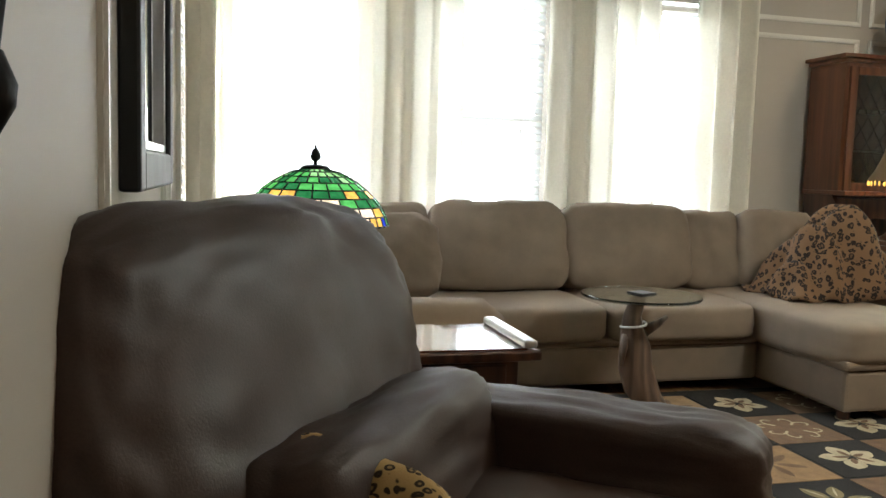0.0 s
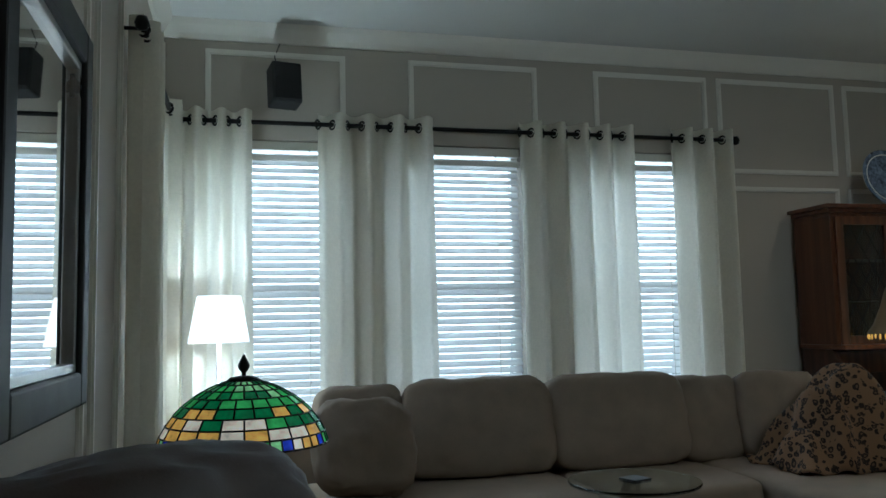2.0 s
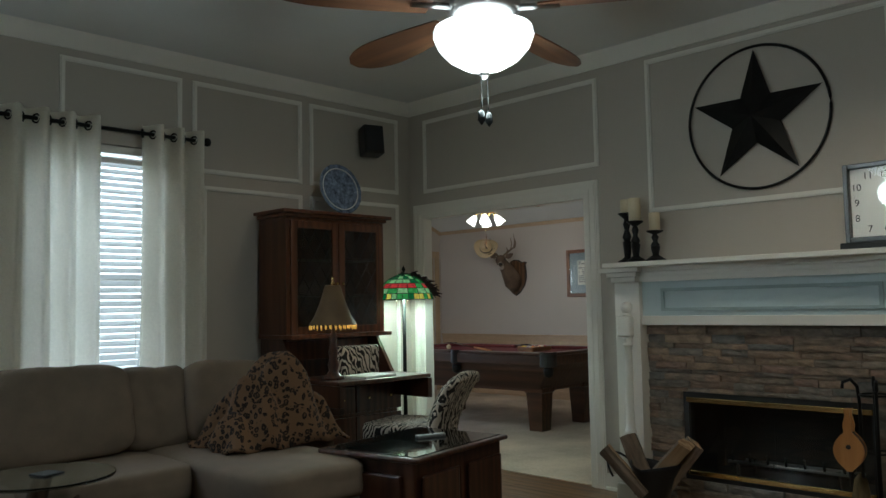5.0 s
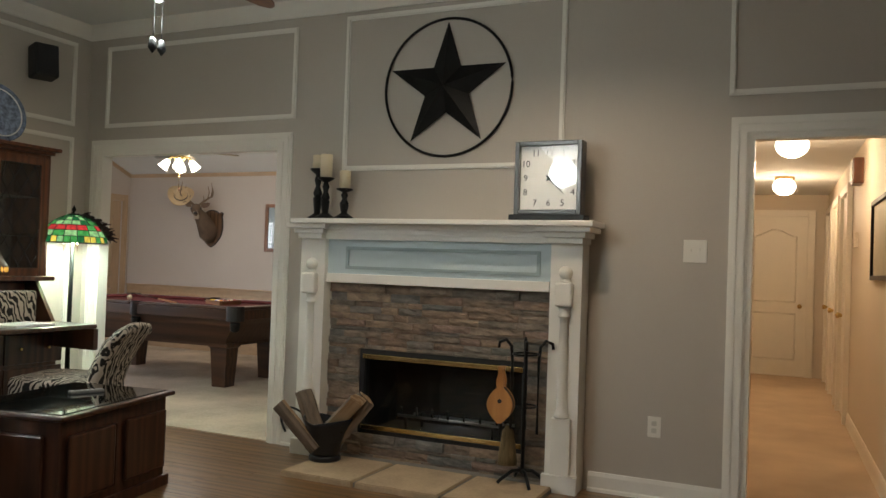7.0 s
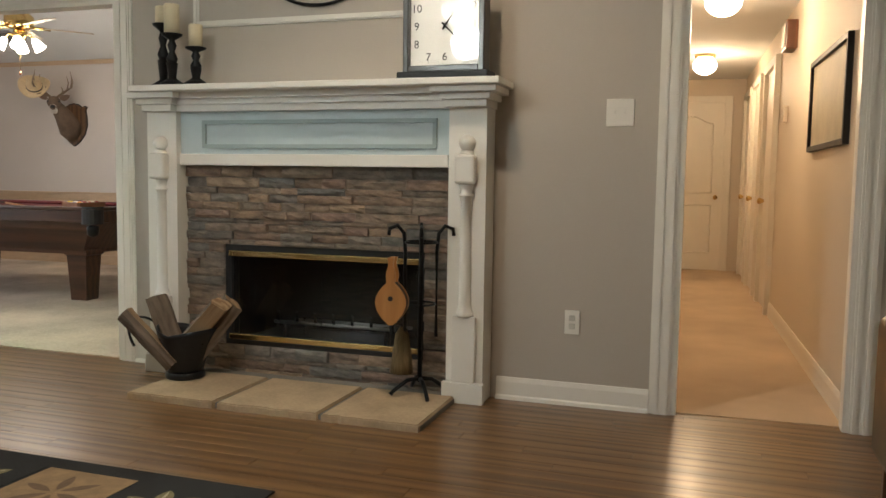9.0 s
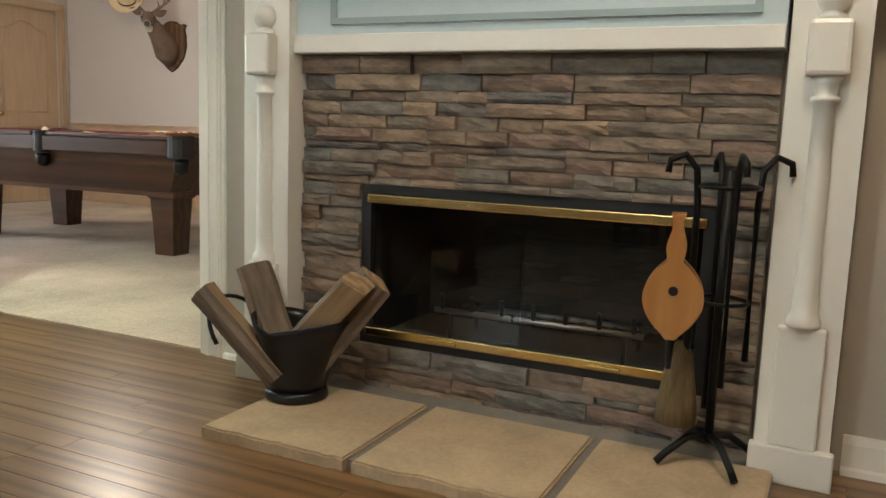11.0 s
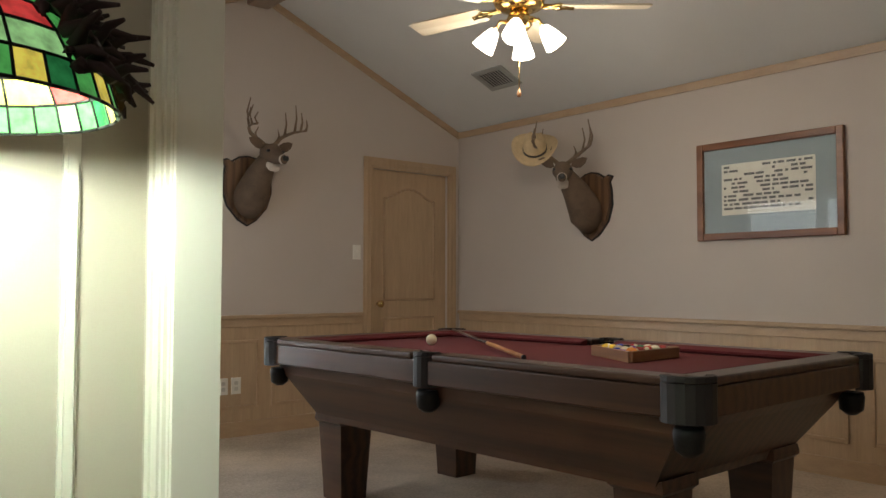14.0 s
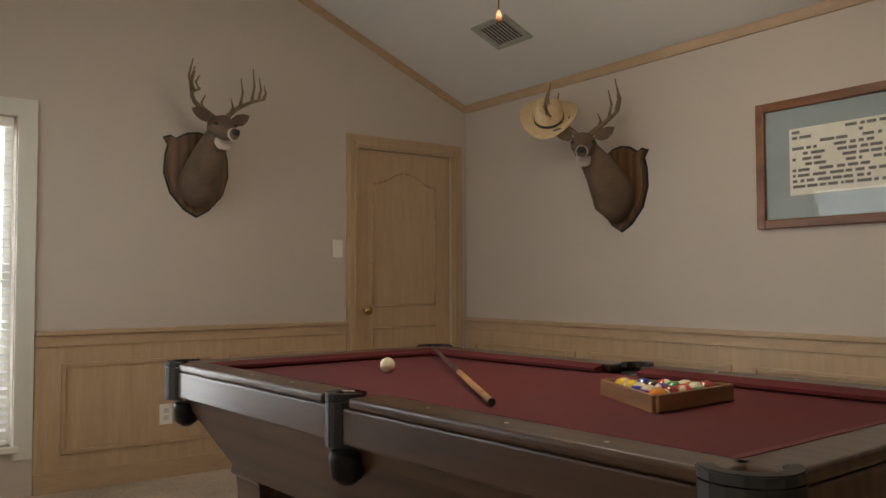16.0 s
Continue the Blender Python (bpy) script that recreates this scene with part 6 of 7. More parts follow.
door_panels(pd, 9.04, 0.52, PY1 + 0.024, -1, MAPLEH)
part("knob", lathe([(0.012, 0), (0.010, 0.03), (0.028, 0.045), (0.028, 0.06), (0.001, 0.07)], 16), BRASS, pd, "brass door knob", pose(8.715, PY1 + 0.025, 0.92, 90))
bm = bmesh.new()
for x in (5.755, 6.605):
    box(bm, x, PY1 - 0.02, 0.2, x + 0.09, PY1, 2.07)
box(bm, 5.845, PY1 - 0.02, 1.98, 6.605, PY1, 2.07)
structure("window_casing", bm, plain("pale_window_casing", (0.68, 0.66, 0.60), 0.4, vary=0.05), "pale painted window casing", "trim")
plate(pose(8.495, PY1, 1.33), 0.072, 0.115, "switch", "white light switch beside the blond door")
for x in (7.385, 7.482):
    plate(pose(x, PY1 - 0.008, 0.362), 0.072, 0.115, "outlet", "white outlet on the wainscot")

# ---- pool table ----
TX, TY, TW, TL, TH = 7.61, 5.865, 1.32, 2.46, 0.80
pt = thing("pool_table", "dark walnut pool table with burgundy cloth and leather pockets", "pool table", pose(TX, TY, 0, 0, 0, 2.5))
part("bed_cloth", B(-TW / 2 + 0.12, -TL / 2 + 0.12, TH - 0.05, TW / 2 - 0.12, TL / 2 - 0.12, TH - 0.032), FELT, pt, "burgundy felt cloth")
corner, side = 0.075, 0.065
for s in (-1, 1):
    for y0, y1 in ((-TL / 2 + corner, -side), (side, TL / 2 - corner)):
        r = part("rail", B(min(s * TW / 2, s * (TW / 2 - 0.115)), y0, TH - 0.03, max(s * TW / 2, s * (TW / 2 - 0.115)), y1, TH, bevel=0.01, seg=3), POOLWOOD, pt, "walnut rail top")
        xa, xb = sorted((s * (TW / 2 - 0.115), s * (TW / 2 - 0.165)))
        part("cushion", slab([(0, 0), (0.05, -0.012), (0.05, -0.022), (0, -0.045)], y1 - y0 - 0.06, Matrix.Translation((s * (TW / 2 - 0.115), y0 + 0.03, TH - 0.001)) @ Matrix(((-s, 0, 0, 0), (0, 0, 1, 0), (0, 1, 0, 0), (0, 0, 0, 1)))), FELT, r, "felt covered cushion")
        for q in (0.25, 0.5, 0.75):
            part("sight", lathe([(0.006, 0), (0.005, 0.0015)], 10), plain("pearl", (0.7, 0.68, 0.6), 0.2), r, "", pose(s * (TW / 2 - 0.055), y0 + (y1 - y0) * q, TH))
    x0, x1 = -TW / 2 + corner, TW / 2 - corner
    r = part("rail", B(x0, min(s * TL / 2, s * (TL / 2 - 0.115)), TH - 0.03, x1, max(s * TL / 2, s * (TL / 2 - 0.115)), TH, bevel=0.01, seg=3), POOLWOOD, pt, "walnut rail top")
    part("cushion", slab([(0, 0), (0.05, -0.012), (0.05, -0.022), (0, -0.045)], x1 - x0 - 0.1, Matrix.Translation((x0 + 0.05, s * (TL / 2 - 0.115), TH - 0.001)) @ Matrix(((0, 0, 1, 0), (-s, 0, 0, 0), (0, 1, 0, 0), (0, 0, 0, 1)))), FELT, r, "felt covered cushion")
# aprons below the rails
for s in (-1, 1):
    part("apron", B(min(s * TW / 2, s * (TW / 2 - 0.03)) , -TL / 2 + 0.05, TH - 0.125, max(s * TW / 2, s * (TW / 2 - 0.03)), TL / 2 - 0.05, TH - 0.03, bevel=0.006), POOLWOOD, pt)
    part("apron", B(-TW / 2 + 0.05, min(s * TL / 2, s * (TL / 2 - 0.03)), TH - 0.125, TW / 2 - 0.05, max(s * TL / 2, s * (TL / 2 - 0.03)), TH - 0.03, bevel=0.006), POOLWOOD, pt)
# tapered cabinet
bm = bmesh.new()
rows = []
for z, ix, iy in ((TH - 0.125, 0.045, 0.05), (0.62, 0.06, 0.10), (0.43, 0.16, 0.24), (0.40, 0.165, 0.25)):
    a, b = TW / 2 - ix, TL / 2 - iy
    rows.append([bm.verts.new(p) for p in ((-a, -b, z), (a, -b, z), (a, b, z), (-a, b, z))])
for a, b in zip(rows, rows[1:]):
    for i in range(4):
        bm.faces.new((a[i], b[i], b[(i + 1) % 4], a[(i + 1) % 4]))
bm.faces.new(rows[0])
bm.faces.new(rows[-1][::-1])
bmesh.ops.recalc_face_normals(bm, faces=bm.faces)
part("cabinet", bm, POOLWOOD, pt)
for sx in (-1, 1):
    for sy in (-1, 1):
        bm = bmesh.new()
        rows = []
        for z, h in ((0.43, 0.105), (0.405, 0.110), (0.39, 0.110), (0.375, 0.095), (0.06, 0.078), (0.0, 0.076)):
            rows.append([bm.verts.new((h * u, h * v, z)) for u, v in ((-1, -1), (1, -1), (1, 1), (-1, 1))])
        for a, b in zip(rows, rows[1:]):
            for i in range(4):
                bm.faces.new((a[i], b[i], b[(i + 1) % 4], a[(i + 1) % 4]))
        bm.faces.new(rows[0])
        bm.faces.new(rows[-1][::-1])
        bmesh.ops.recalc_face_normals(bm, faces=bm.faces)
        part("leg", bm, POOLWOOD, pt, "square tapered walnut leg", pose(sx * (TW / 2 - 0.275), sy * (TL / 2 - 0.33), 0.006))
POCKET = plain("black_pocket_leather", (0.012, 0.008, 0.008), 0.6, vary=0.3, grain=150)


def pocket(x, y, ang, wide):
    """A leather pocket: capping iron on the rails, skirt, and a net basket below."""
    p = part("pocket", bmesh.new(), POCKET, pt, "black leather pocket", pose(x, y, 0, 0, 0, ang))
    r = 0.085 if wide else 0.064
    arc = [(r * math.cos(t), r * math.sin(t)) for t in [radians(-100 + 20 * q) for q in range(11)]]
    inner = [(0.62 * a, 0.62 * b) for a, b in arc]
    part("cap", slab(arc + inner[::-1], 0.018, Matrix.Translation((0, 0, TH - 0.012)), bevel=0.003), POCKET, p)
    part("skirt", slab(arc + [(0.9 * a, 0.9 * b) for a, b in arc[::-1]], 0.12, Matrix.Translation((0, 0, TH - 0.135))), POCKET, p)
    part("well", lathe([(0.055, TH - 0.10), (0.055, TH - 0.029)], 18), BLACK, p)
    part("basket", lathe([(0.02, TH - 0.24), (0.045, TH - 0.22), (0.05, TH - 0.17), (0.045, TH - 0.15)], 12), IRON, p, "open black pocket basket", pose(0.005, 0, 0))


for sx in (-1, 1):
    for sy in (-1, 1):
        pocket(sx * (TW / 2 - 0.06), sy * (TL / 2 - 0.06), math.degrees(math.atan2(sy, sx)), True)
    pocket(sx * (TW / 2 - 0.045), 0, 0 if sx > 0 else 180, False)
ZB = TH - 0.032
cb = thing("cue_ball", "ivory cue ball lying on the cloth", "ball", pose(7.52, 6.47, ZB))


def sphere(r, seg=20):
    return lathe([(r * math.sin(t), r - r * math.cos(t)) for t in [math.pi * q / 12 for q in range(13)]], seg)


def ballmat(name, c):
    return plain(name, c, 0.08, vary=0.02, relief=0, coat=0.5)


IVORY = ballmat("ivory_resin", (0.75, 0.65, 0.45))
part("ball_body", sphere(0.0286), IVORY, cb)
RXc, RYc, RA = 7.715, 5.366, 4
rk = thing("ball_rack", "wooden triangle rack round the racked balls", "ball rack", pose(RXc, RYc, ZB, 0, 0, RA))
L = 0.197
tri = [(L * math.cos(radians(90 + 120 * k)), L * math.sin(radians(90 + 120 * k))) for k in range(3)]
RACKWOOD = woody("rack_wood", (0.20, 0.085, 0.030), (0.34, 0.16, 0.06), 0.4, 0, 1.0)
for k in range(3):
    (xa, ya), (xb, yb) = tri[k], tri[(k + 1) % 3]
    d = math.atan2(yb - ya, xb - xa)
    ln = math.hypot(xb - xa, yb - ya)
    part("rack_side", B(-ln / 2 - 0.006, -0.014, 0, ln / 2 + 0.006, 0.0, 0.045, bevel=0.003), RACKWOOD, rk, "", pose((xa + xb) / 2, (ya + yb) / 2, 0.001 * k, 0, 0, math.degrees(d)))
COLS = [(0.75, 0.50, 0.04), (0.03, 0.06, 0.35), (0.60, 0.03, 0.03), (0.16, 0.04, 0.25), (0.75, 0.24, 0.03), (0.02, 0.22, 0.08), (0.30, 0.03, 0.03), (0.01, 0.01, 0.01)]
bmats = [ballmat("ball_resin", c) for c in COLS]
inv = Matrix.Translation((RXc, RYc, ZB)) @ Matrix.Rotation(radians(RA), 4, "Z")
n = 0
order = [0, 8, 1, 9, 7, 10, 11, 3, 5, 12, 4, 14, 2, 13, 6]
for row in range(5):
    for c in range(row + 1):
        k = order[n]
        at = inv @ Vector(((c - row / 2) * 0.0574, 0.1326 - row * 0.0497, 0.0))
        pb = thing("pool_ball", "striped numbered pool ball in the rack" if k > 7 else "solid coloured pool ball in the rack", "ball", Matrix.Translation(at) @ pose(0, 0, 0.0286, 35 + 53 * n, 0, 40 * n) @ Matrix.Translation((0, 0, -0.0286)), "racked pool balls")
        part("ball_body", sphere(0.0286, 16), bmats[k % 8] if k < 8 else IVORY, pb)
        if k > 7:
            part("stripe", lathe([(0.02885 * math.sin(t), 0.0286 - 0.02885 * math.cos(t)) for t in [math.pi * q / 24 for q in range(8, 17)]], 16), bmats[k % 8], pb, "coloured stripe")
        else:
            part("number_spot", lathe([(0.011, 0.0543), (0.009, 0.0572), (0.001, 0.0577)], 12), IVORY, pb)
        n += 1
cue = thing("cue_stick", "two-tone wooden cue stick resting on rail and cloth", "cue stick", pose(0, 0, 0))
a, b = Vector((7.288, 5.589, ZB + 0.014)), Vector((8.03, 6.90, TH + 0.012))
mid = a + (b - a) * 0.42
part("shaft", tube([a, mid], 0.010, 10, None, 0.009), ORANGEWOOD, cue, "pale wood butt")
part("butt", tube([mid, b], 0.009, 10, None, 0.007), DARKWOOD, cue, "dark wood length")
part("cap", tube([a - (b - a) * 0.006, a], 0.0105, 10), BLACK, cue)

# ---- deer mounts ----
PLAQUE = woody("oak_plaque", (0.075, 0.035, 0.016), (0.18, 0.095, 0.045), 0.4, 2, 1.0)
FUR = plain("grey_brown_fur", (0.145, 0.098, 0.066), 0.95, vary=0.35, scale=10, grain=220, relief=0.8)
PALEFUR = plain("pale_fur", (0.58, 0.51, 0.44), 0.95, vary=0.25, scale=10, grain=220, relief=0.8)
ANTLER = plain("antler", (0.20, 0.135, 0.085), 0.6, vary=0.4, scale=18, grain=90)


def deer(m, label, turn, tilt, gaze):
    """A shoulder mount, looking out along -y: plaque, neck, head, ears, antlers."""
    ob = thing("deer_mount", label, "deer mount", m, "deer mounts")
    sh = [(0.0, -0.24), (0.07, -0.20), (0.15, -0.11), (0.185, 0.0), (0.18, 0.10), (0.165, 0.16), (0.19, 0.20), (0.15, 0.215), (0.12, 0.20), (0.06, 0.235), (0.0, 0.245)]
    out = sh + [(-x, y) for x, y in sh[::-1][1:-1]]
    part("plaque", slab(out, 0.028, Matrix.Rotation(radians(90), 4, "X"), bevel=0.008), PLAQUE, ob, "shield-shaped wooden plaque")
    part("plaque_edge", slab([(x * 1.05, y * 1.05) for x, y in out], 0.012, Matrix.Rotation(radians(90), 4, "X")), BLACK, ob, "black plaque border")
    T = radians(turn)
    hd = Vector((0.28 * math.sin(T), -0.28 * math.cos(T), 0.225))
    path = [(Vector((0, -0.01, -0.06)), 0.115, 0.15), (Vector((0, -0.08, -0.035)), 0.112, 0.14), (hd * 0.5 + Vector((0, -0.02, -0.01)), 0.088, 0.10), (hd * 0.78 + Vector((0, -0.01, 0.0)), 0.068, 0.08), (hd, 0.058, 0.068)]
    bm = bmesh.new()
    rows = []
    for i, (c, rx, rz) in enumerate(path):
        d = (path[min(i + 1, len(path) - 1)][0] - path[max(i - 1, 0)][0]).normalized()
        s = d.cross(Vector((0, 0, 1))).normalized()
        u = s.cross(d)
        rows.append([bm.verts.new(c + s * rx * math.cos(t) + u * rz * math.sin(t)) for t in [2 * math.pi * q / 18 for q in range(18)]])
    for p, q in zip(rows, rows[1:]):
        for i in range(18):
            bm.faces.new((p[i], p[(i + 1) % 18], q[(i + 1) % 18], q[i])).smooth = True
    bm.faces.new(rows[0][::-1])
    bm.faces.new(rows[-1])
    bmesh.ops.recalc_face_normals(bm, faces=bm.faces)
    part("neck", bm, FUR, ob)
    H2 = Matrix.Translation(hd) @ Matrix.Rotation(radians(gaze), 4, "Z") @ Matrix.Rotation(radians(tilt), 4, "X") @ Matrix.Scale(0.88, 4)
    prof = [(0.0, 0.085, 0.07, 0.02), (0.03, 0.080, 0.078, 0.025), (-0.04, 0.078, 0.08, 0.02), (-0.09, 0.062, 0.066, 0.0), (-0.15, 0.042, 0.046, -0.022), (-0.20, 0.036, 0.038, -0.034), (-0.225, 0.024, 0.026, -0.034)]
    prof = sorted(prof, key=lambda r: -r[0])
    bm = bmesh.new()
    rows = [[bm.verts.new(H2 @ Vector((rx * math.cos(t), y, dz + rz * math.sin(t)))) for t in [2 * math.pi * q / 18 for q in range(18)]] for y, rx, rz, dz in prof]
    for p, q in zip(rows, rows[1:]):
        for i in range(18):
            bm.faces.new((p[i], p[(i + 1) % 18], q[(i + 1) % 18], q[i])).smooth = True
    bm.faces.new(rows[0][::-1])
    bm.faces.new(rows[-1])
    bmesh.ops.recalc_face_normals(bm, faces=bm.faces)
    head = part("head", bm, FUR, ob)
    part("nose", cushion(0.05, 0.035, 0.04, 4, 0.9, 0.0, m=H2 @ Matrix.Translation((0, -0.222, -0.026))), BLACK, head, "black nose")
    part("muzzle_band", lathe([(0.040, -0.188), (0.040, -0.198), (0.036, -0.205)], 16, H2 @ Matrix.Translation((0, 0, -0.034)) @ Matrix.Rotation(radians(-90), 4, "X")), PALEFUR, head, "white muzzle band")
    part("throat_patch", cushion(0.095, 0.13, 0.06, 5, 0.9, 0.0, m=H2 @ Matrix.Translation((0, -0.035, -0.072)) @ Matrix.Rotation(radians(35), 4, "X")), PALEFUR, head, "pale throat patch")
    for s in (-1, 1):
        part("eye", cushion(0.024, 0.024, 0.02, 3, 0.9, 0.0, m=H2 @ Matrix.Translation((s * 0.066, -0.075, 0.035))), BLACK, head)
        ear = [(0, 0), (0.035, 0.03), (0.045, 0.07), (0.03, 0.115), (0.0, 0.145), (-0.025, 0.11), (-0.035, 0.06), (-0.025, 0.02)]
        part("ear", slab(ear, 0.010, H2 @ Matrix.Translation((s * 0.068, 0.0, 0.06)) @ Matrix.Rotation(radians(s * 64), 4, "Y") @ Matrix.Rotation(radians(90), 4, "X"), bevel=0.003), FUR, head)
        beam = []
        for k in range(13):
            u = k / 12
            beam.append(H2 @ Vector((s * (0.035 + 0.185 * math.sin(u * 1.75)), 0.02 - 0.20 * max(0, u - 0.35) * 1.4 + 0.06 * math.sin(u * 3), 0.08 + 0.13 * u + 0.05 * math.sin(u * 3))))
        ant = part("antler", tube(beam, 0.017, 8, None, 0.006), ANTLER, head)
        up = H2.to_3x3() @ Vector((0, 0, 1))
        for k, h in ((2, 0.10), (5, 0.19), (8, 0.22), (10, 0.15), (12, 0.09)):
            c = beam[k]
            sd = H2.to_3x3() @ Vector((s * 0.02, 0.01, 0))
            part("tine", tube([c, c + up * h * 0.5 + sd, c + up * h], 0.011, 7, None, 0.003), ANTLER, ant)
    return ob


deer(pose(7.55, PY1, 1.74), "whitetail deer shoulder mount with tall antlers on a plaque", 8, 4, 4)
deer(pose(PX1, 7.12, 1.645, 0, 0, -90), "whitetail deer shoulder mount with a straw hat on its antler", -8, 6, 40)
deer(pose(PX0 + 0.006, 5.12, 1.98, 0, 0, 90), "whitetail deer shoulder mount above the doorway corner", 6, 6, 10)
STRAW = plain("pale_straw", (0.62, 0.47, 0.28), 0.85, vary=0.15, scale=30, grain=220, relief=0.6)
hat = thing("straw_hat", "pale straw cowboy hat hung on a deer antler", "hat", pose(9.20, 7.355, 2.06, 12, -48, 25))
bm = bmesh.new()
prof = [(0.165, 0.0), (0.13, -0.004), (0.085, 0.0), (0.082, 0.03), (0.076, 0.08), (0.066, 0.115), (0.04, 0.125), (0.0, 0.112)]
rows = []
for r, z in prof:
    rows.append([bm.verts.new((r * 1.12 * math.cos(t), r * math.sin(t), z + (0.055 * (abs(math.sin(t)) ** 2) * max(0, (r - 0.09) / 0.07)) - (0.02 * (abs(math.sin(t)) < 0.4) * (z > 0.11)))) for t in [2 * math.pi * q / 32 for q in range(32)]])
for p, q in zip(rows, rows[1:]):
    for i in range(32):
        bm.faces.new((p[i], p[(i + 1) % 32], q[(i + 1) % 32], q[i])).smooth = True
ob = part("hat_body", bm, STRAW, hat)
so = ob.modifiers.new("thick", "SOLIDIFY")
so.thickness = 0.004
part("hat_band", lathe([(0.088, 0.004), (0.086, 0.018), (0.083, 0.018), (0.084, 0.004)], 32), BLACK, hat, "black hat band", Matrix.Diagonal((1.12, 1, 1, 1)))

# ---- framed document ----
fp = thing("framed_document", "wood framed document with grey-blue mat under glass", "picture", pose(PX1, 5.762, 1.668, 0, 0, -90))
bm = bmesh.new()
for a in ((-0.47, -0.31, -0.425, 0.31), (0.425, -0.31, 0.47, 0.31), (-0.425, 0.265, 0.425, 0.31), (-0.425, -0.31, 0.425, -0.265)):
    box(bm, a[0], -0.03, a[1], a[2], 0, a[3], bevel=0.006)
part("frame", bm, woody("red_oak_frame", (0.15, 0.055, 0.024), (0.26, 0.11, 0.05), 0.35, 0, 1.0), fp)
part("mat", B(-0.425, -0.008, -0.265, 0.425, 0, 0.265), plain("blue_grey_mat", (0.21, 0.25, 0.26), 0.8, vary=0.04), fp, "grey-blue mat board")
paper = part("sheet", B(-0.30, -0.0095, -0.155, 0.30, -0.008, 0.165), plain("aged_paper", (0.58, 0.55, 0.47), 0.8, vary=0.1, scale=12), fp, "pale printed sheet")
INK = plain("grey_ink", (0.10, 0.10, 0.10), 0.8)
rg = random.Random(9)
for row in range(11):
    x, z = -0.285, 0.145 - row * 0.026
    while x < 0.26:
        w = rg.uniform(0.012, 0.07)
        if rg.random() > 0.18:
            part("text_bar", B(x, -0.0103, z - 0.007, min(x + w, 0.285), -0.0095, z + 0.007), INK, paper)
        x += w + rg.uniform(0.006, 0.02)
p = part("glazing", B(-0.425, -0.016, -0.265, 0.425, -0.0135, 0.265), GLASS, fp)
p.visible_shadow = False

# ---- pool room fan ----
BLADEW = woody("white_oak_blade", (0.60, 0.50, 0.36), (0.74, 0.66, 0.52), 0.4, 0, 1.0)
LIT = glow("lit_frosted_shade", (1.0, 0.95, 0.82), 6.0)
pf = thing("pool_room_fan", "brass ceiling fan with pale blades and four lit shades", "ceiling fan", pose(7.62, 5.94, 0.0))
part("canopy", lathe([(0.03, 3.07), (0.07, 3.11), (0.07, RIDGE - 0.125)], 20), BRASS, pf)
part("downrod", lathe([(0.012, 2.52), (0.012, 3.09)], 10), BRASS, pf)
part("motor", lathe([(0.06, 2.37), (0.11, 2.385), (0.125, 2.42), (0.125, 2.48), (0.08, 2.52), (0.03, 2.54)], 28), BRASS, pf, "polished brass motor housing")
for k in range(5):
    a = radians(-40 + 72 * k)
    m = Matrix.Translation((0, 0, 2.39)) @ Matrix.Rotation(a, 4, "Z") @ Matrix.Translation((0.20, 0, 0)) @ Matrix.Rotation(radians(11), 4, "X")
    part("blade", blade(0.42, 0.055, 0.068, False), BLADEW, pf, "pale wood blade", m)
    arm = tube([(0.10 * math.cos(a), 0.10 * math.sin(a), 2.395), (0.26 * math.cos(a), 0.26 * math.sin(a), 2.388)], 0.013, 8)
    for s in (-1, 1):
        tube([(0.14 * math.cos(a), 0.14 * math.sin(a), 2.392), (0.19 * math.cos(a + s * 0.2), 0.19 * math.sin(a + s * 0.2), 2.392), (0.25 * math.cos(a), 0.25 * math.sin(a), 2.39)], 0.007, 6, arm)
    part("blade_arm", arm, BRASS, pf, "ornate brass blade bracket")
part("light_hub", lathe([(0.03, 2.27), (0.055, 2.29), (0.06, 2.33), (0.04, 2.37)], 20), BRASS, pf)
for k in range(4):
    a = radians(38 + 90 * k)
    d = Vector((math.cos(a), math.sin(a), 0))
    m = Matrix.Translation(d * 0.115 + Vector((0, 0, 2.285))) @ Matrix.Rotation(a, 4, "Z") @ Matrix.Rotation(radians(145), 4, "Y")
    part("shade", lathe([(0.022, 0.0), (0.03, 0.015), (0.042, 0.05), (0.056, 0.105), (0.052, 0.105), (0.02, 0.02)], 18, caps=False), LIT, pf, "lit frosted glass shade", m)
    part("light_arm", tube([d * 0.04 + Vector((0, 0, 2.32)), d * 0.09 + Vector((0, 0, 2.325)), d * 0.115 + Vector((0, 0, 2.285))], 0.010, 8), BRASS, pf)
    bulb("pool_fan_bulb", (7.62 + d.x * 0.20, 5.94 + d.y * 0.20, 2.15), 8, (1.0, 0.88, 0.74), 0.05)
part("pull_chain", tube([(0.0, 0, 2.27), (0, 0, 2.00)], 0.003, 5), BRASS, pf)
part("chain_knob", lathe([(0.008, 1.96), (0.012, 1.975), (0.005, 2.0)], 10), RACKWOOD, pf)
# ceiling vent on the slope
ang = math.atan2(RIDGE - EAVE, PX1 - RX)
vx = 9.05
vz = EAVE + (RIDGE - EAVE) * (PX1 - vx) / (PX1 - RX)
ve = thing("ceiling_vent", "grey louvred air vent in the sloping ceiling", "vent", Matrix.Translation((vx, 7.60, vz - 0.004)) @ Matrix.Rotation(ang, 4, "Y"))
bm = bmesh.new()
for a in ((-0.12, -0.16, -0.085, 0.16), (0.085, -0.16, 0.12, 0.16), (-0.085, 0.125, 0.085, 0.16), (-0.085, -0.16, 0.085, -0.125)):
    box(bm, a[0], a[1], -0.012, a[2], a[3], 0.0, bevel=0.002)
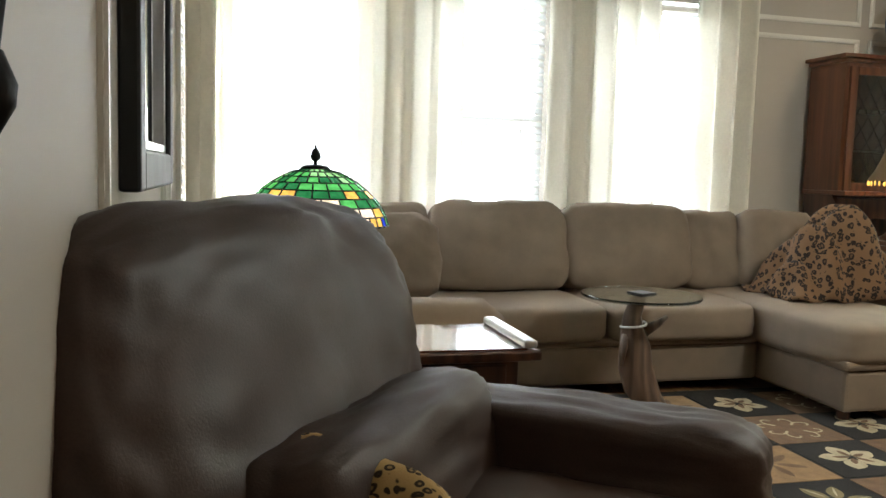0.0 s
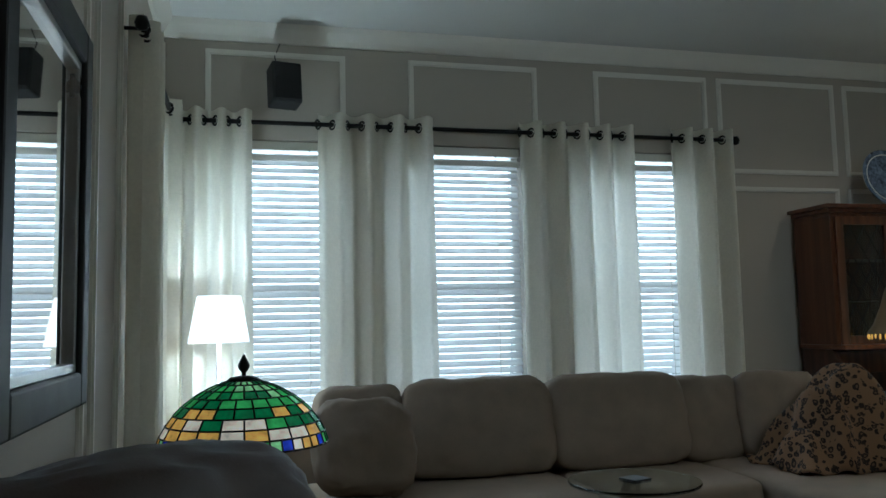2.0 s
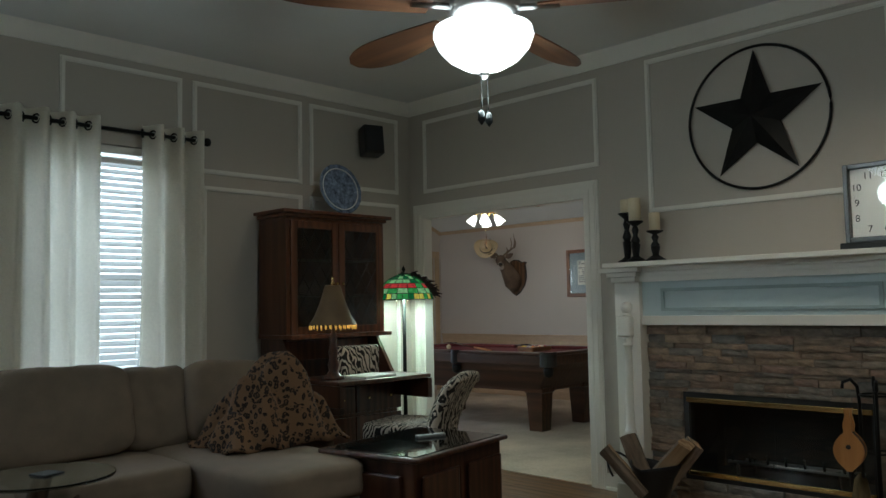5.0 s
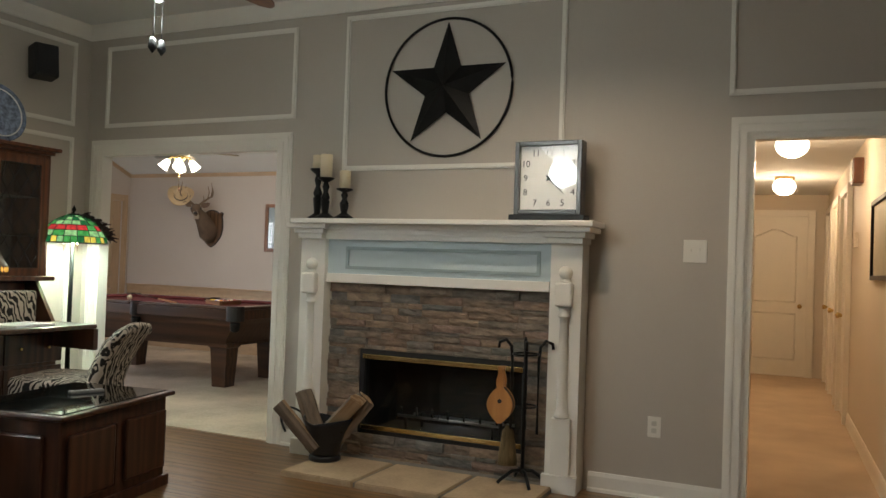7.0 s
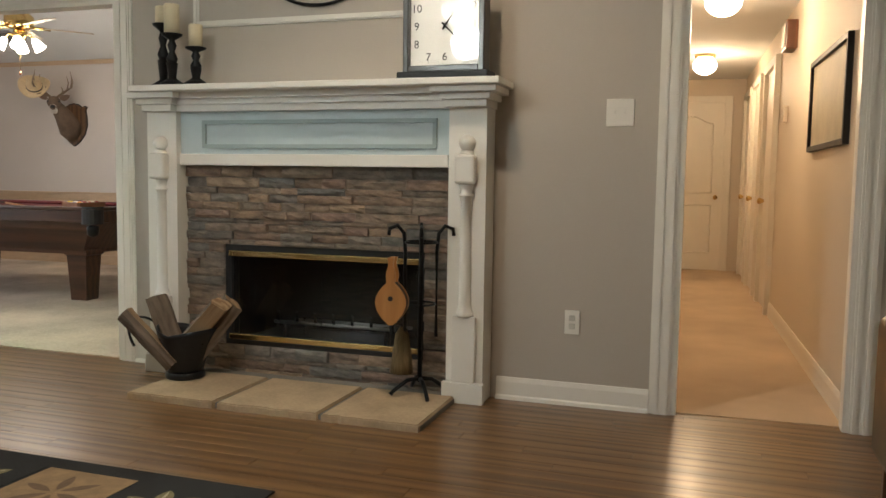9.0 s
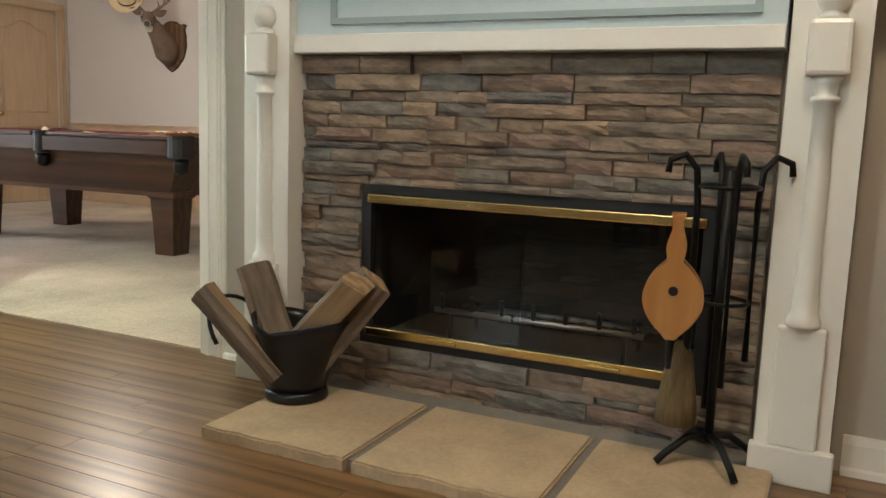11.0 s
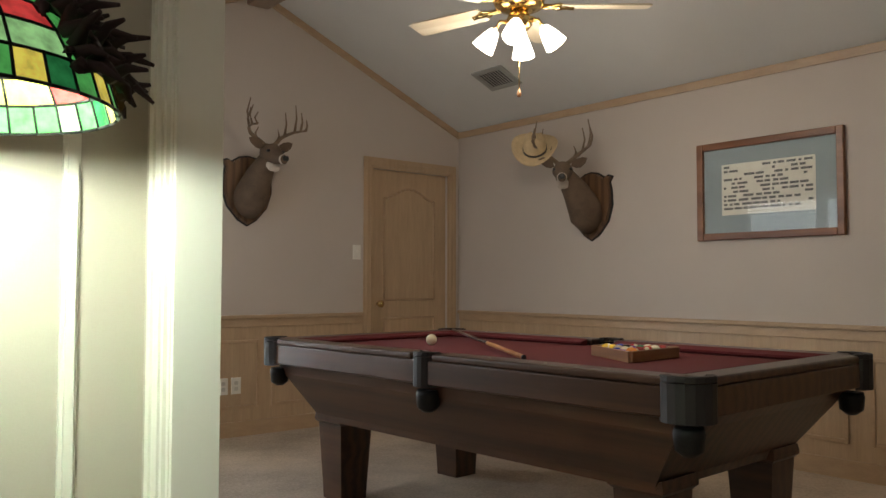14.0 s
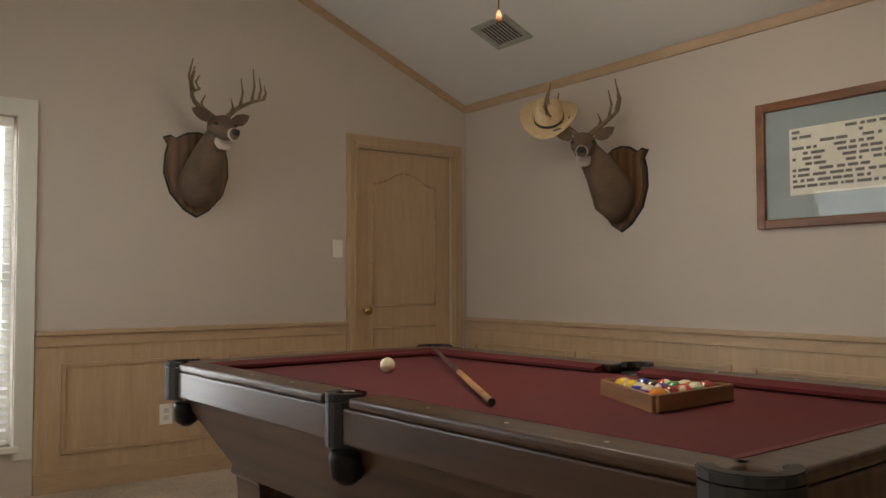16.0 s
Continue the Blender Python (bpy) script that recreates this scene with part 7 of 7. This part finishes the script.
VENT = plain("grey_vent_paint", (0.35, 0.35, 0.33), 0.5)
part("frame", bm, VENT, ve)
part("backing", B(-0.085, -0.125, -0.002, 0.085, 0.125, 0.0), BLACK, ve)
for k in range(9):
    part("slat", B(-0.083, -0.003, -0.010, 0.083, 0.003, -0.002), VENT, ve, "", pose(0, -0.112 + 0.028 * k, 0, 25))

# ---- hall ----
WHITED = plain("white_door_paint", (0.72, 0.66, 0.56), 0.4, vary=0.03, relief=0.03)
hd = tagged(new("door_2"), "closed white panelled door at the end of the hall", "door", kind="structure")
part("leaf", B(HX1 - 0.03, -0.48, 0.012, HX1, 0.28, 2.04), WHITED, hd)
door_panels(hd, -0.10, 0.50, HX1 - 0.03, -1, WHITED, "x")
part("knob", lathe([(0.012, 0), (0.028, 0.035), (0.028, 0.05), (0.001, 0.06)], 14), BRASS, hd, "brass door knob", pose(HX1 - 0.03, -0.40, 0.90, 0, -90, 0))
bm = bmesh.new()
for r in ((-0.565, 0, -0.48, 2.12), (0.28, 0, 0.365, 2.12), (-0.48, 2.04, 0.28, 2.12)):
    box(bm, HX1 - 0.045, r[0], r[1], HX1, r[2], r[3], bevel=0.004)
structure("hall_door_casing", bm, WHITED, "white painted door casing", "trim")
for k, x0 in enumerate((8.75, 9.95, 11.05)):
    bm = bmesh.new()
    for r in ((x0, 0, x0 + 0.08, 2.1), (x0 + 0.80, 0, x0 + 0.88, 2.1), (x0 + 0.08, 2.03, x0 + 0.80, 2.1)):
        box(bm, r[0], HY0, r[1], r[2], HY0 + 0.045, r[3], bevel=0.004)
    structure("hall_door_casing", bm, WHITED, "white painted door casing", "trim")
    d2 = tagged(new(f"door_{k + 3}"), "closed white door along the hall", "door", kind="structure")
    part("leaf", B(x0 + 0.08, HY0, 0.012, x0 + 0.80, HY0 + 0.012, 2.03), WHITED, d2)
    part("knob", lathe([(0.012, 0), (0.028, 0.035), (0.028, 0.05), (0.001, 0.06)], 14), BRASS, d2, "brass door knob", pose(x0 + 0.72, HY0 + 0.012, 0.92, -90))
hb = profile_run(BASE, (PX0, HY0, 0.006), (8.75, HY0, 0.006), (0, 1, 0))
structure("hall_baseboard", hb, WHITED, "white painted hall baseboard", "trim")
for x, y in ((7.28, -0.19), (10.2, -0.17)):
    hl = thing("hall_light", "round frosted flush ceiling light, lit", "ceiling light", pose(x, y, HC), "hall ceiling lights")
    part("pan", lathe([(0.09, -0.03), (0.10, -0.02), (0.10, 0.0)], 24), BRASS, hl)
    part("globe", lathe([(0.115 * math.sin(t), -0.105 - 0.09 * math.cos(t)) for t in [math.pi * q / 14 for q in range(13)]], 24), glow("lit_hall_globe", (1.0, 0.90, 0.72), 6.0), hl, "lit frosted globe")
    bulb("hall_bulb", (x, y, HC - 0.28), 21, (1.0, 0.72, 0.44), 0.08)
hp = thing("hall_picture", "black framed picture hanging in the hall", "picture", pose(6.45, HY0, 1.52, 0, 0, 180))
bm = bmesh.new()
for a in ((-0.55, -0.26, -0.52, 0.26), (0.52, -0.26, 0.55, 0.26), (-0.52, 0.23, 0.52, 0.26), (-0.52, -0.26, 0.52, -0.23)):
    box(bm, a[0], -0.03, a[1], a[2], 0, a[3], bevel=0.003)
part("frame", bm, BLACK, hp)
part("print", B(-0.52, -0.012, -0.23, 0.52, 0, 0.23), plain("sepia_print", (0.42, 0.38, 0.28), 0.5, vary=0.25, scale=5), hp)
dc = thing("door_chime", "wooden door chime box high on the hall wall", "door chime", pose(7.95, HY0, 2.10, 0, 0, 180))
part("chime_box", B(-0.11, -0.08, -0.10, 0.11, 0, 0.10, bevel=0.01), HUTCH, dc)
part("chime_grille", B(-0.07, -0.088, -0.08, 0.07, -0.08, 0.08, bevel=0.004), TRIM, dc)
th = thing("thermostat", "small beige thermostat on the hall wall", "thermostat", pose(8.25, HY0, 1.58, 0, 0, 180))
part("thermostat_body", B(-0.05, -0.03, -0.06, 0.05, 0, 0.06, bevel=0.006), HALLWALL, th)

# the hall runs slightly askew of the living room
ASKEW = Matrix.Translation((PX0, HY0, 0)) @ Matrix.Rotation(radians(2.5), 4, "Z") @ Matrix.Translation((-PX0, -HY0, 0))
for ob in list(scene.objects):
    if ob.parent is None and (ob.name.startswith(("hall_", "wall_hall", "door_chime", "thermostat")) or ob.name in ("door_2", "door_3", "door_4", "door_5")):
        ob.matrix_basis = ASKEW @ ob.matrix_basis

# ---- oak strip floor, laid last ----
floor = tagged(new("floor"), "polished oak strip floor with strong grain", "floor", kind="structure")
rf = random.Random(21)
PW = 0.083
near, rest = [], bmesh.new()


def strip_boxes(bm2, x0, x1, y0, y1):
    g = 0.0006
    e = 0.0011
    v = [bm2.verts.new(p) for p in ((x0 + g, y0 + g, -0.014), (x1 - g, y0 + g, -0.014), (x1 - g, y1 - g, -0.014), (x0 + g, y1 - g, -0.014),
                                    (x0 + g, y0 + g, -e), (x1 - g, y0 + g, -e), (x1 - g, y1 - g, -e), (x0 + g, y1 - g, -e),
                                    (x0 + e, y0 + e, 0), (x1 - e, y0 + e, 0), (x1 - e, y1 - e, 0), (x0 + e, y1 - e, 0))]
    for a, b in ((0, 4), (4, 8)):
        for i in range(4):
            bm2.faces.new((v[a + i], v[a + (i + 1) % 4], v[b + (i + 1) % 4], v[b + i]))
    bm2.faces.new(v[8:12])


x = XE + 0.06
count = 0
while x > -2.4:
    x0 = max(-2.4, x - PW)
    y = -3.2
    while y < YN:
        ln = rf.uniform(0.6, 1.7)
        y1 = min(YN, y + ln)
        if YN - y1 < 0.25:
            y1 = YN
        if x > 2.6 and -1.3 < (y + y1) / 2 < 4.9 and count < 290:
            bm2 = bmesh.new()
            strip_boxes(bm2, x0 - (x0 + x) / 2, x - (x0 + x) / 2, y, y1)
            q = part("plank", bm2, OAK, floor, "", pose((x0 + x) / 2, 0, 0))
            count += 1
        else:
            strip_boxes(rest, x0, x, y, y1)
        y = y1
    x = x0
ob = part("planks", rest, OAK, floor)
ob["kind"] = "stuff"
